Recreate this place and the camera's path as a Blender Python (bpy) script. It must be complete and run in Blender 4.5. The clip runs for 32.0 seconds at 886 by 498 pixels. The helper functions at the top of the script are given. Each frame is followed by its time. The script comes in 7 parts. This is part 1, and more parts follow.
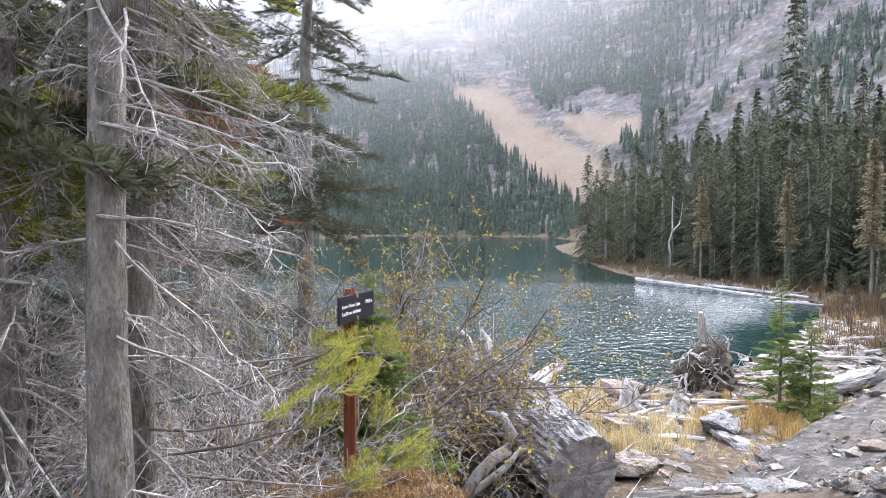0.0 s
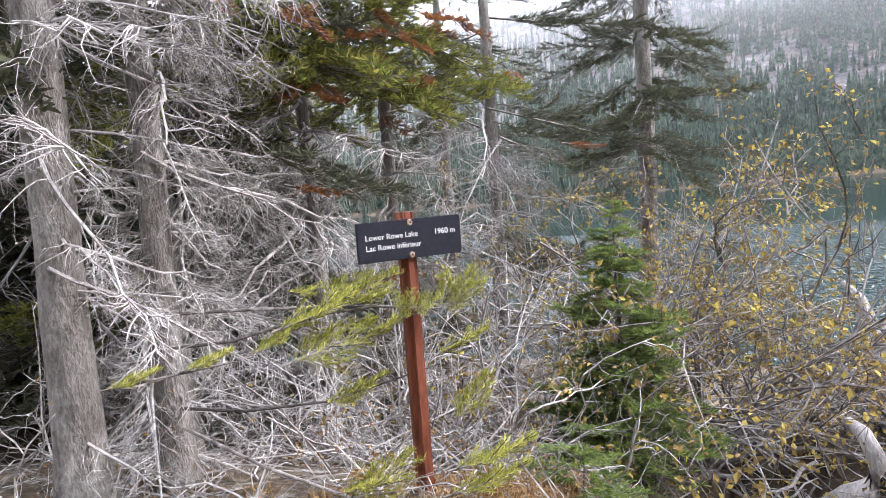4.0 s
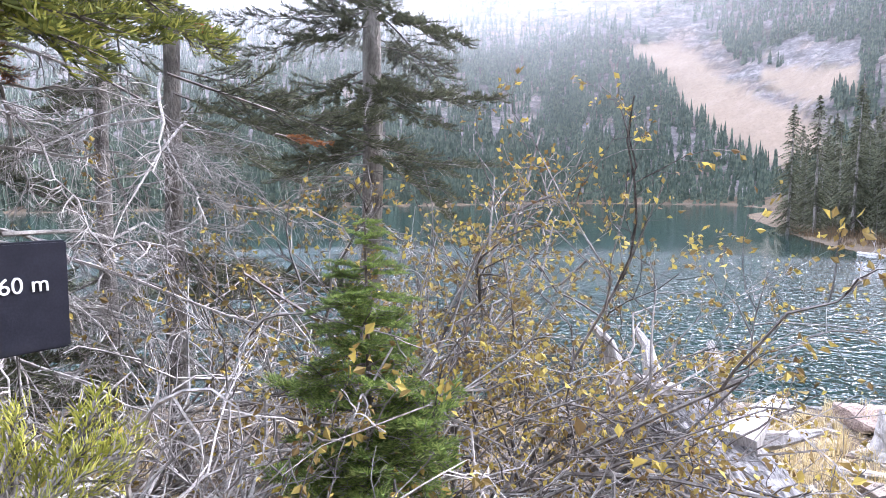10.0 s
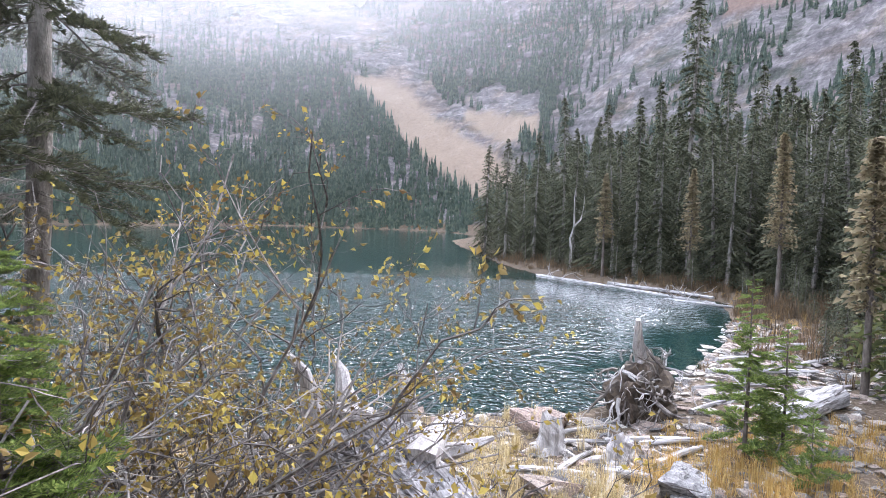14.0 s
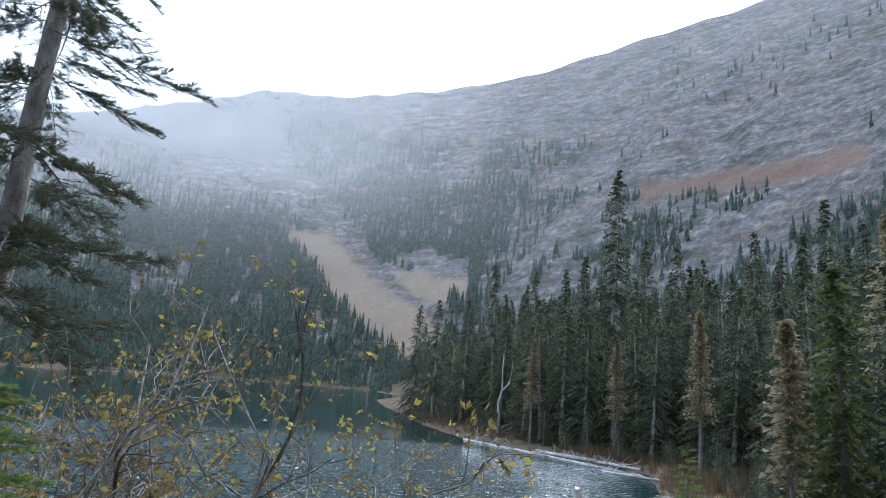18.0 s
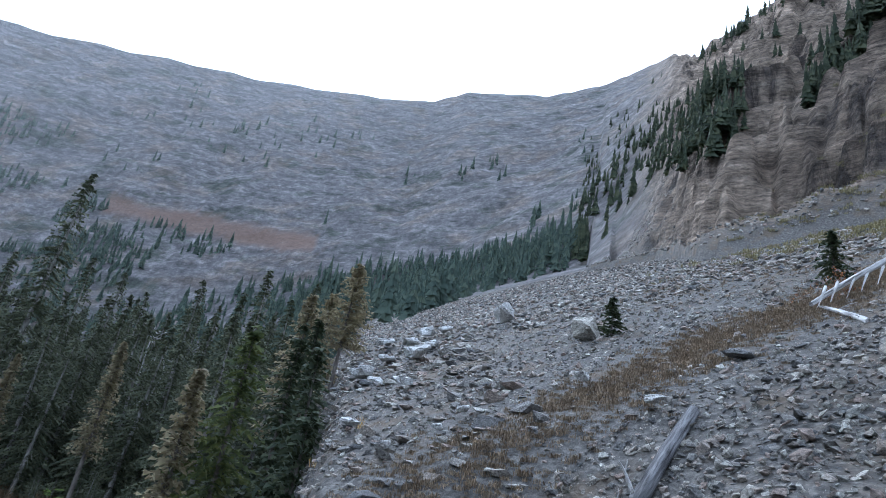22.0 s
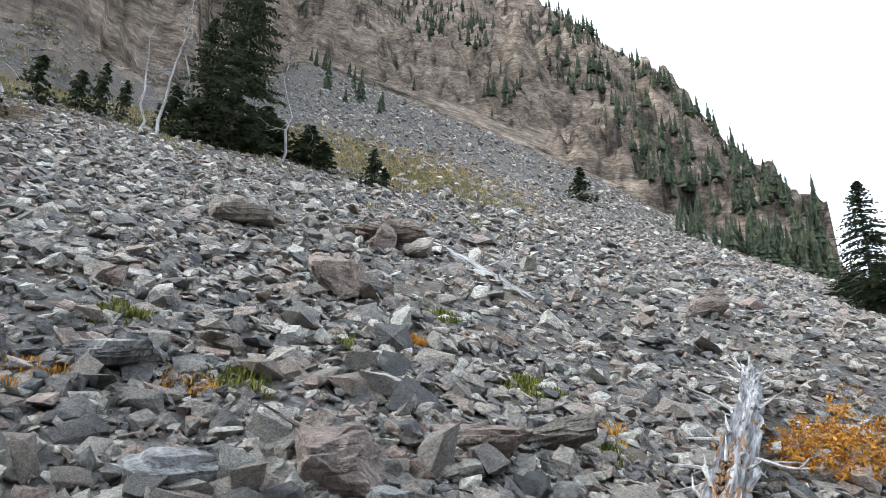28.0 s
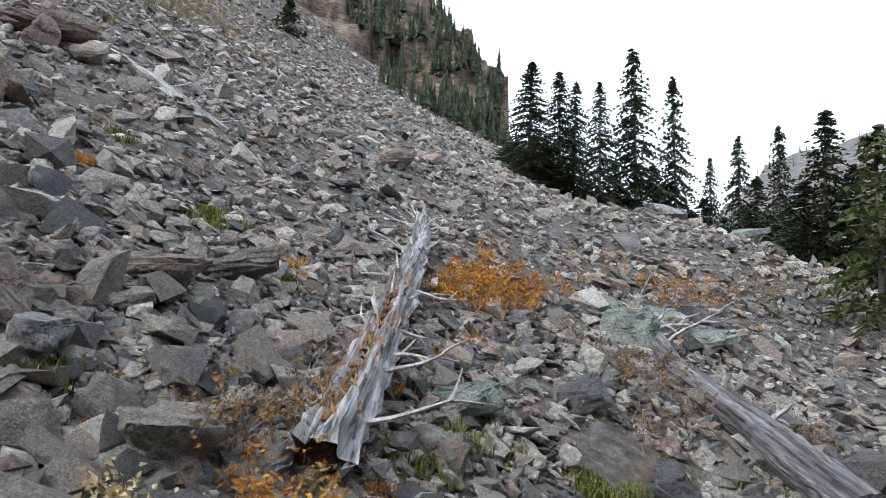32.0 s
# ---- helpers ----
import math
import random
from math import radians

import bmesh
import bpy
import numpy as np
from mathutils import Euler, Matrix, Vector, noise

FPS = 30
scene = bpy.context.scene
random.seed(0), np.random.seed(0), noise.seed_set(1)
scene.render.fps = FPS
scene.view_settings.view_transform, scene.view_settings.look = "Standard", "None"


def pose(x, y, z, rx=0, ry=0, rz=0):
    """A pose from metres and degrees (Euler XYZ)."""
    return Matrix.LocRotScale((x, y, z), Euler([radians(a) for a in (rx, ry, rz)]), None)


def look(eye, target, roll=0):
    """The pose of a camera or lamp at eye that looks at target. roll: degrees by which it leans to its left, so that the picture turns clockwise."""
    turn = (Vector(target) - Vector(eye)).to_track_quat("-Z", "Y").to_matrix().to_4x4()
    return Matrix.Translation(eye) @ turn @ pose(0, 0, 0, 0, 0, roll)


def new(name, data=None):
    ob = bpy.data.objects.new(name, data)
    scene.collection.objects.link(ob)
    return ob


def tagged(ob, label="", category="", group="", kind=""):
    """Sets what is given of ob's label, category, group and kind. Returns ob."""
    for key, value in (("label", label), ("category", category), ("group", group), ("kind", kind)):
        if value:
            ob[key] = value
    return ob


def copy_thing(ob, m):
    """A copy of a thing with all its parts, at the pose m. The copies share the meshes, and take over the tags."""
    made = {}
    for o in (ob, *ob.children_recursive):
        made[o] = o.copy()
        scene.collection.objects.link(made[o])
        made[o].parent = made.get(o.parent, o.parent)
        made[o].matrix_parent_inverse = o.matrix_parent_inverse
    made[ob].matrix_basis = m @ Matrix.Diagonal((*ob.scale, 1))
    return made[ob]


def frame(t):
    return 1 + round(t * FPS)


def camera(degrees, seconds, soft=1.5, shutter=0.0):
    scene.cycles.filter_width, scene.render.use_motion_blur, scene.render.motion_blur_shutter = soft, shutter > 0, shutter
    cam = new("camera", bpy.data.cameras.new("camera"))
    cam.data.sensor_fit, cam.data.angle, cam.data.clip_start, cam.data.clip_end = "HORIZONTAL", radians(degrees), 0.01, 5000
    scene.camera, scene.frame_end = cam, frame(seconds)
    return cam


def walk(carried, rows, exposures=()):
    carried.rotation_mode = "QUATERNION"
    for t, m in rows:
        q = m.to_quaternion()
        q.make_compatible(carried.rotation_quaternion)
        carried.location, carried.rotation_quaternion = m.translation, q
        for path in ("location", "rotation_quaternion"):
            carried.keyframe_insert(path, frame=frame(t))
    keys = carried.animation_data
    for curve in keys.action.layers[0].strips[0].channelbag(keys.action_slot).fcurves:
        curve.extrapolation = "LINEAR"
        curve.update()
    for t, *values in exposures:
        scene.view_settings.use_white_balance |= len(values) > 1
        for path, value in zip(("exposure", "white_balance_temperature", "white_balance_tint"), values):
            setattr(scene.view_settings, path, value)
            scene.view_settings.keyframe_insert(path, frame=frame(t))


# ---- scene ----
cam = camera(68.8, 32.0, soft=0.7)
PATH = [
    (0, (-2.304, -3.481, 1.939), (-1.314, -1.744, 1.860), 0.2),
    (0.5, (-1.857, -3.213, 1.851), (-0.928, -1.444, 1.761), -2.6),
    (1, (-1.394, -3.068, 1.773), (-0.751, -1.178, 1.657), -1.3),
    (1.5, (-0.939, -2.917, 1.671), (-0.255, -1.041, 1.573), -2.8),
    (2, (-0.489, -2.741, 1.643), (0.103, -0.838, 1.475), -5.9),
    (2.5, (-0.082, -2.659, 1.613), (0.082, -0.678, 1.397), 0.3),
    (3, (0.142, -2.512, 1.609), (0.095, -0.528, 1.360), -2.8),
    (3.5, (0.297, -2.247, 1.569), (0.146, -0.259, 1.418), -3.7),
    (4, (0.489, -2.089, 1.535), (0.039, -0.149, 1.354), -4.3),
    (4.5, (0.659, -1.919, 1.498), (-0.126, -0.094, 1.264), -3.5),
    (6.5, (0.115, -0.611, 1.501), (-0.434, 1.299, 1.279), -1.1),
    (7, (-0.082, -0.217, 1.486), (-0.566, 1.706, 1.229), -1.3),
    (7.5, (-0.129, -0.052, 1.467), (-0.583, 1.876, 1.188), -1.6),
    (8, (-0.157, 0.009, 1.466), (-0.602, 1.942, 1.211), -0.6),
    (8.5, (-0.125, 0.036, 1.470), (-0.413, 2.005, 1.266), -0.3),
    (9, (-0.001, -0.000, 1.496), (-0.001, 1.991, 1.308), 0.5),
    (9.5, (0.086, -0.011, 1.498), (0.358, 1.962, 1.321), 0.8),
    (10, (0.183, -0.024, 1.494), (0.682, 1.904, 1.316), 0.2),
    (10.5, (0.250, -0.072, 1.507), (0.943, 1.796, 1.340), 0.1),
    (11, (0.307, -0.092, 1.509), (1.154, 1.713, 1.350), 0.3),
    (11.5, (0.355, -0.092, 1.513), (1.334, 1.646, 1.366), 0.5),
    (12, (0.382, -0.099, 1.515), (1.477, 1.566, 1.351), 1.3),
    (12.5, (0.400, -0.102, 1.513), (1.578, 1.505, 1.345), 1.3),
    (13, (0.389, -0.110, 1.525), (1.589, 1.480, 1.348), 1.8),
    (13.5, (0.389, -0.114, 1.547), (1.613, 1.462, 1.404), 2.2),
    (14, (0.408, -0.123, 1.557), (1.656, 1.436, 1.466), 2.0),
    (14.5, (0.392, -0.139, 1.579), (1.629, 1.433, 1.568), 2.1),
    (15, (0.383, -0.152, 1.616), (1.624, 1.415, 1.688), 2.3),
    (15.5, (0.381, -0.154, 1.645), (1.637, 1.396, 1.791), 3.0),
    (17.5, (-0.049, -0.078, 1.506), (1.278, 1.366, 1.896), 5.7),
    (18, (-0.060, -0.088, 1.505), (1.308, 1.314, 1.912), 4.8),
    (18.5, (-0.055, -0.112, 1.510), (1.401, 1.189, 1.944), 5.2),
    (19, (-0.049, -0.147, 1.520), (1.515, 1.013, 1.976), 6.9),
    (19.5, (-0.041, -0.169, 1.526), (1.603, 0.855, 2.026), 7.6),
    (20, (-0.029, -0.169, 1.522), (1.683, 0.707, 2.072), 9.4),
    (20.5, (-0.019, -0.155, 1.521), (1.758, 0.536, 2.123), 10.6),
    (21, (-0.010, -0.149, 1.523), (1.833, 0.247, 2.192), 12.2),
    (21.5, (-0.011, -0.151, 1.538), (1.851, 0.077, 2.231), 11.4),
    (22, (-0.029, -0.142, 1.546), (1.831, -0.154, 2.281), 11.2),
    (22.5, (-0.063, -0.154, 1.550), (1.732, -0.492, 2.363), 12.6),
    (23, (-0.096, -0.182, 1.555), (1.544, -0.861, 2.478), 13.9),
    (23.5, (-0.129, -0.203, 1.566), (1.364, -1.077, 2.569), 13.3),
    (24, (-0.123, -0.228, 1.584), (1.180, -1.288, 2.671), 12.6),
    (24.5, (-0.132, -0.234, 1.595), (1.038, -1.432, 2.690), 10.3),
    (25, (-0.134, -0.251, 1.597), (0.875, -1.617, 2.653), 7.1),
    (25.5, (-0.143, -0.265, 1.602), (0.699, -1.761, 2.628), 5.7),
    (27.5, (-0.188, -0.428, 1.635), (0.185, -2.240, 2.395), 2.2),
    (28, (-0.174, -0.438, 1.640), (0.060, -2.312, 2.297), 1.8),
    (28.5, (-0.176, -0.445, 1.639), (-0.077, -2.348, 2.245), 1.7),
    (29, (-0.177, -0.451, 1.636), (-0.152, -2.369, 2.204), 1.3),
    (29.5, (-0.179, -0.458, 1.633), (-0.254, -2.383, 2.170), 1.4),
    (30, (-0.180, -0.465, 1.630), (-0.339, -2.398, 2.119), 2.3),
    (30.5, (-0.182, -0.472, 1.623), (-0.442, -2.413, 2.026), 1.6),
    (31, (-0.187, -0.469, 1.620), (-0.576, -2.402, 1.960), 1.6),
    (31.5, (-0.194, -0.473, 1.614), (-0.704, -2.386, 1.895), 0.9),
    (32, (-0.201, -0.473, 1.607), (-0.890, -2.339, 1.814), 1.6),
]
EXPOSURES = [(0.0, 2.3, 5900, 18), (4.0, 2.48, 5950, 19), (7.0, 2.65, 5750, 19), (9.0, 2.8, 5650, 24), (10.5, 2.55, 5650, 21), (13.0, 2.3, 5800, 20), (15.5, 2.05, 5700, 16), (18.0, 1.4, 5300, 8), (22.0, 1.12, 5000, 8), (25.0, 0.85, 5150, 6), (28.0, 1.5, 5750, 7), (30.0, 1.1, 5750, 8), (32.0, 1.05, 5800, 9)]
walk(cam, [(t, look(eye, target, roll)) for t, eye, target, roll in PATH], EXPOSURES)

# ---- light ----
SUN_AZ, SUN_EL = 75.0, 38.0
world = bpy.data.worlds.new("overcast_sky")
world.use_nodes = True
scene.world = world
wn, wl = world.node_tree.nodes, world.node_tree.links
sky = wn.new("ShaderNodeTexSky")
sky.sky_type = "NISHITA"
sky.sun_disc = False
sky.sun_elevation, sky.sun_rotation = radians(SUN_EL), radians(SUN_AZ)
sky.air_density, sky.dust_density, sky.ozone_density = 1.0, 5.0, 1.0
cloud = wn.new("ShaderNodeHueSaturation")
cloud.inputs["Saturation"].default_value = 0.25
veil = wn.new("ShaderNodeMixRGB")
veil.inputs[0].default_value = 0.6
veil.inputs[2].default_value = (7.0, 7.3, 7.8, 1)
wl.new(sky.outputs[0], cloud.inputs["Color"])
wl.new(cloud.outputs[0], veil.inputs[1])
wl.new(veil.outputs[0], wn["Background"].inputs[0])
wn["Background"].inputs[1].default_value = 0.15
sun = new("sun", bpy.data.lights.new("sun", "SUN"))
sun.data.energy, sun.data.angle, sun.data.color = 1.2, radians(12), (1.0, 0.95, 0.88)
sun.matrix_world = look((0, 0, 50), (-math.sin(radians(SUN_AZ)) * 50, -math.cos(radians(SUN_AZ)) * 50, 50 - 50 * math.tan(radians(SUN_EL))))

# ---- materials ----
def mat(name, build, rough=0.8, bump=0.0, spec=0.3):
    m = bpy.data.materials.new(name)
    m.use_nodes = True
    nt = m.node_tree
    b = nt.nodes["Principled BSDF"]
    b.inputs["Roughness"].default_value = rough
    b.inputs["Specular IOR Level"].default_value = spec
    build(nt, b)
    return m


def node(nt, kind, **values):
    n = nt.nodes.new(kind)
    for k, v in values.items():
        n.inputs[k.replace("_", " ")].default_value = v
    return n


def noise_tex(nt, scale, detail=6.0, rough=0.6, stretch=(1, 1, 1), coord="Object", turn=(0, 0, 0)):
    tc = nt.nodes.new("ShaderNodeTexCoord")
    mp = nt.nodes.new("ShaderNodeMapping")
    mp.inputs["Scale"].default_value, mp.inputs["Rotation"].default_value = stretch, turn
    nz = node(nt, "ShaderNodeTexNoise", Scale=scale, Detail=detail, Roughness=rough)
    nt.links.new(tc.outputs[coord], mp.inputs[0])
    nt.links.new(mp.outputs[0], nz.inputs["Vector"])
    return nz


def ramp(nt, source, stops):
    r = nt.nodes.new("ShaderNodeValToRGB")
    el = r.color_ramp.elements
    while len(el) < len(stops):
        el.new(0.5)
    for e, (p, c) in zip(el, stops):
        e.position, e.color = p, (*c, 1)
    nt.links.new(source, r.inputs[0])
    return r


def mix(nt, kind, fac, a, b):
    m = nt.nodes.new("ShaderNodeMixRGB")
    m.blend_type = kind
    for i, v in enumerate((fac, a, b)):
        if hasattr(v, "is_output"):
            nt.links.new(v, m.inputs[i])
        elif i == 0:
            m.inputs[0].default_value = v
        else:
            m.inputs[i].default_value = (*v, 1)
    return m.outputs[0]


def bump_to(nt, b, source, strength, distance=0.02):
    bp = node(nt, "ShaderNodeBump", Strength=strength, Distance=distance)
    nt.links.new(source, bp.inputs["Height"])
    nt.links.new(bp.outputs[0], b.inputs["Normal"])


def random_out(nt):
    return nt.nodes.new("ShaderNodeObjectInfo").outputs["Random"]


def island_out(nt):
    return nt.nodes.new("ShaderNodeNewGeometry").outputs["Random Per Island"]


def simple(lo, hi, scale=8.0, stretch=(1, 1, 1), bump=0.3, dist=0.01, island=0.0, mid=None, obj=0.0):
    """Two-scale noise between two colours, with bump; island: share of random value per island."""
    def build(nt, b):
        n1 = noise_tex(nt, scale, stretch=stretch)
        stops = [(0.3, lo), (0.7, hi)] if mid is None else [(0.25, lo), (0.5, mid), (0.75, hi)]
        r = ramp(nt, n1.outputs[0], stops)
        col = r.outputs[0]
        n2 = noise_tex(nt, scale * 7, 3.0, stretch=stretch)
        r2 = ramp(nt, n2.outputs[0], [(0.25, (0.62, 0.62, 0.62)), (0.75, (1.25, 1.25, 1.25))])
        col = mix(nt, "MULTIPLY", 1.0, col, r2.outputs[0])
        if island:
            r3 = ramp(nt, island_out(nt), [(0.0, (1 - island,) * 3), (1.0, (1 + island,) * 3)])
            col = mix(nt, "MULTIPLY", 1.0, col, r3.outputs[0])
        if obj:
            r4 = ramp(nt, random_out(nt), [(0.0, (1 - obj,) * 3), (1.0, (1 + obj,) * 3)])
            col = mix(nt, "MULTIPLY", 1.0, col, r4.outputs[0])
        nt.links.new(col, b.inputs["Base Color"])
        if bump:
            bump_to(nt, b, n2.outputs[0], bump, dist)
    return build


BARK = mat("grey_bark", simple((0.06, 0.05, 0.042), (0.42, 0.4, 0.36), 8, (1, 1, 0.4), 1.0, 0.03, mid=(0.23, 0.215, 0.19)), 0.9)
BARK_DARK = mat("dark_bark", simple((0.06, 0.05, 0.04), (0.2, 0.175, 0.15), 6, (1, 1, 0.3), 0.6, 0.02), 0.9)
TWIG = mat("grey_twig", simple((0.14, 0.128, 0.115), (0.55, 0.53, 0.5), 14, island=0.5, bump=0.2), 0.85)
TWIG_BROWN = mat("brown_twig", simple((0.045, 0.037, 0.032), (0.3, 0.275, 0.25), 12, island=0.7, bump=0.2), 0.8)
SILVER = mat("weathered_wood", simple((0.16, 0.145, 0.13), (0.62, 0.6, 0.57), 9, (1, 1, 0.12), 1.0, 0.015, mid=(0.4, 0.38, 0.36)), 0.85)
WHITEWOOD = mat("bleached_branch_wood", simple((0.4, 0.39, 0.37), (0.75, 0.74, 0.72), 9, (1, 1, 0.3), 0.5, 0.01), 0.85)
ROTTEN = mat("rotten_wood", simple((0.1, 0.055, 0.03), (0.42, 0.24, 0.11), 14, (1, 1, 0.3), 0.8, 0.01), 0.9)
SOIL = mat("dark_soil", simple((0.02, 0.016, 0.012), (0.1, 0.075, 0.05), 9), 0.95)


def leaf_mat(name, a, b_, c, trans=0.35, rough=0.8):
    """Thin leaf or needle: colour varies by island, some light comes through."""
    def build(nt, b):
        n1 = noise_tex(nt, 1.7, 3.0)
        add = nt.nodes.new("ShaderNodeMath")
        add.operation = "MULTIPLY_ADD"
        add.inputs[1].default_value, add.inputs[2].default_value = 0.55, 0.0
        nt.links.new(island_out(nt), add.inputs[0])
        add2 = nt.nodes.new("ShaderNodeMath")
        add2.operation = "MULTIPLY_ADD"
        add2.inputs[1].default_value = 0.45
        nt.links.new(n1.outputs[0], add2.inputs[0])
        nt.links.new(add.outputs[0], add2.inputs[2])
        col = ramp(nt, add2.outputs[0], [(0.15, a), (0.5, b_), (0.8, c)]).outputs[0]
        nt.links.new(col, b.inputs["Base Color"])
        tr = nt.nodes.new("ShaderNodeBsdfTranslucent")
        nt.links.new(col, tr.inputs[0])
        ms = nt.nodes.new("ShaderNodeMixShader")
        ms.inputs[0].default_value = trans
        nt.links.new(b.outputs[0], ms.inputs[1])
        nt.links.new(tr.outputs[0], ms.inputs[2])
        nt.links.new(ms.outputs[0], nt.nodes["Material Output"].inputs[0])
    return mat(name, build, rough)


NEEDLE = leaf_mat("fir_needles", (0.055, 0.07, 0.02), (0.16, 0.185, 0.04), (0.38, 0.37, 0.08), 0.4)
NEEDLE_YELLOW = leaf_mat("yellow_green_needles", (0.14, 0.16, 0.03), (0.34, 0.36, 0.06), (0.64, 0.6, 0.15), 0.4)
# Far needles paled and blued: distance haze is mixed into their colour.
HAZED_NEEDLE = leaf_mat("haze_paled_needles", (0.048, 0.072, 0.056), (0.08, 0.11, 0.084), (0.12, 0.15, 0.105), 0.15)
NEEDLE_GREEN = leaf_mat("green_fir_needles", (0.06, 0.1, 0.03), (0.165, 0.24, 0.06), (0.36, 0.43, 0.12), 0.45)
NEEDLE_MID = leaf_mat("shaded_needles", (0.045, 0.06, 0.025), (0.09, 0.11, 0.04), (0.17, 0.18, 0.06), 0.35)
NEEDLE_DARK = leaf_mat("dark_needles", (0.026, 0.036, 0.02), (0.052, 0.066, 0.036), (0.1, 0.112, 0.06), 0.2)
# Lighter copy of the dark needles, with the shore's haze in its colour.
NEEDLE_WOOD = leaf_mat("hazed_wood_needles", (0.042, 0.05, 0.03), (0.084, 0.094, 0.056), (0.15, 0.155, 0.09), 0.25)
SCRUB = leaf_mat("brown_scrub", (0.05, 0.04, 0.028), (0.12, 0.09, 0.055), (0.24, 0.16, 0.08))
NEEDLE_RUST = leaf_mat("rusty_needles", (0.15, 0.06, 0.025), (0.29, 0.12, 0.045), (0.42, 0.22, 0.08))
LEAF = leaf_mat("autumn_leaf", (0.12, 0.07, 0.03), (0.27, 0.2, 0.06), (0.52, 0.42, 0.09))
RUSTY = leaf_mat("rusty_willow_leaf", (0.12, 0.07, 0.035), (0.23, 0.14, 0.06), (0.36, 0.24, 0.1))
LEAF_ORANGE = leaf_mat("orange_leaf", (0.22, 0.09, 0.02), (0.45, 0.2, 0.03), (0.62, 0.36, 0.05))
LEAF_PALE = leaf_mat("fading_larch_needles", (0.16, 0.13, 0.08), (0.26, 0.22, 0.13), (0.37, 0.32, 0.19))
GRASS_DRY = leaf_mat("dry_grass", (0.26, 0.19, 0.08), (0.5, 0.4, 0.2), (0.66, 0.57, 0.36), 0.3)
MOSS = leaf_mat("moss", (0.06, 0.07, 0.015), (0.14, 0.15, 0.025), (0.25, 0.24, 0.05), 0.2)


def stone_build(nt, b):
    n1 = noise_tex(nt, 1.3, 5.0)
    n2 = noise_tex(nt, 9.0, 10.0, 0.78, (1, 1, 2.2))
    isl = nt.nodes.new("ShaderNodeMath")
    isl.operation = "ADD"
    nt.links.new(island_out(nt), isl.inputs[0])
    nt.links.new(random_out(nt), isl.inputs[1])
    frac = nt.nodes.new("ShaderNodeMath")
    frac.operation = "FRACT"
    nt.links.new(isl.outputs[0], frac.inputs[0])
    tint = ramp(nt, frac.outputs[0], [(0.0, (0.09, 0.09, 0.092)), (0.25, (0.17, 0.161, 0.15)), (0.5, (0.262, 0.238, 0.205)),
                                      (0.68, (0.24, 0.183, 0.152)), (0.84, (0.36, 0.335, 0.29)), (1.0, (0.43, 0.415, 0.375))]).outputs[0]
    grain = ramp(nt, n2.outputs[0], [(0.3, (0.42, 0.42, 0.43)), (0.7, (1.45, 1.44, 1.4))]).outputs[0]
    col = mix(nt, "MULTIPLY", 1.0, tint, grain)
    lich = ramp(nt, n1.outputs[0], [(0.58, (0, 0, 0)), (0.68, (1, 1, 1))]).outputs[0]
    col = mix(nt, "MIX", mix(nt, "MULTIPLY", 1.0, lich, (0.45, 0.45, 0.45)), col, (0.3, 0.31, 0.27))
    n3 = noise_tex(nt, 34.0, 6.0, 0.75)
    col = mix(nt, "MULTIPLY", 0.85, col, ramp(nt, n3.outputs[0], [(0.34, (0.45, 0.45, 0.46)), (0.5, (1.15, 1.15, 1.15)), (0.66, (1.8, 1.78, 1.75))]).outputs[0])
    nt.links.new(col, b.inputs["Base Color"])
    fine = node(nt, "ShaderNodeBump", Strength=0.8, Distance=0.012)
    nt.links.new(n3.outputs[0], fine.inputs["Height"])
    bp = node(nt, "ShaderNodeBump", Strength=1.0, Distance=0.05)
    nt.links.new(n2.outputs[0], bp.inputs["Height"])
    nt.links.new(fine.outputs[0], bp.inputs["Normal"])
    nt.links.new(bp.outputs[0], b.inputs["Normal"])


def rock_build(lo, mid, hi):
    """A large stone: layered grain, dark cracks and pale lichen."""
    def build(nt, b):
        n1 = noise_tex(nt, 3.0, 10.0, 0.75, (1, 1, 2.0))
        n2 = noise_tex(nt, 24.0, 8.0, 0.78, (1, 1, 1.6))
        n3 = noise_tex(nt, 2.2, 4.0, 0.6, (1, 1, 5.0))
        col = ramp(nt, n1.outputs[0], [(0.32, lo), (0.5, mid), (0.66, hi)]).outputs[0]
        col = mix(nt, "MULTIPLY", 0.9, col, ramp(nt, n2.outputs[0], [(0.34, (0.35, 0.35, 0.36)), (0.5, (1, 1, 1)), (0.68, (1.6, 1.58, 1.52))]).outputs[0])
        col = mix(nt, "MULTIPLY", 0.8, col, ramp(nt, n3.outputs[0], [(0.36, (0.25, 0.25, 0.25)), (0.42, (1, 1, 1))]).outputs[0])
        nt.links.new(col, b.inputs["Base Color"])
        fine = node(nt, "ShaderNodeBump", Strength=0.8, Distance=0.015)
        nt.links.new(n2.outputs[0], fine.inputs["Height"])
        bp = node(nt, "ShaderNodeBump", Strength=1.0, Distance=0.06)
        nt.links.new(mix(nt, "MULTIPLY", 1.0, n1.outputs[0], ramp(nt, n3.outputs[0], [(0.36, (0.4, 0.4, 0.4)), (0.42, (1, 1, 1))]).outputs[0]), bp.inputs["Height"])
        nt.links.new(fine.outputs[0], bp.inputs["Normal"])
        nt.links.new(bp.outputs[0], b.inputs["Normal"])
    return build


STONE = mat("scree_stone", stone_build, 0.85)


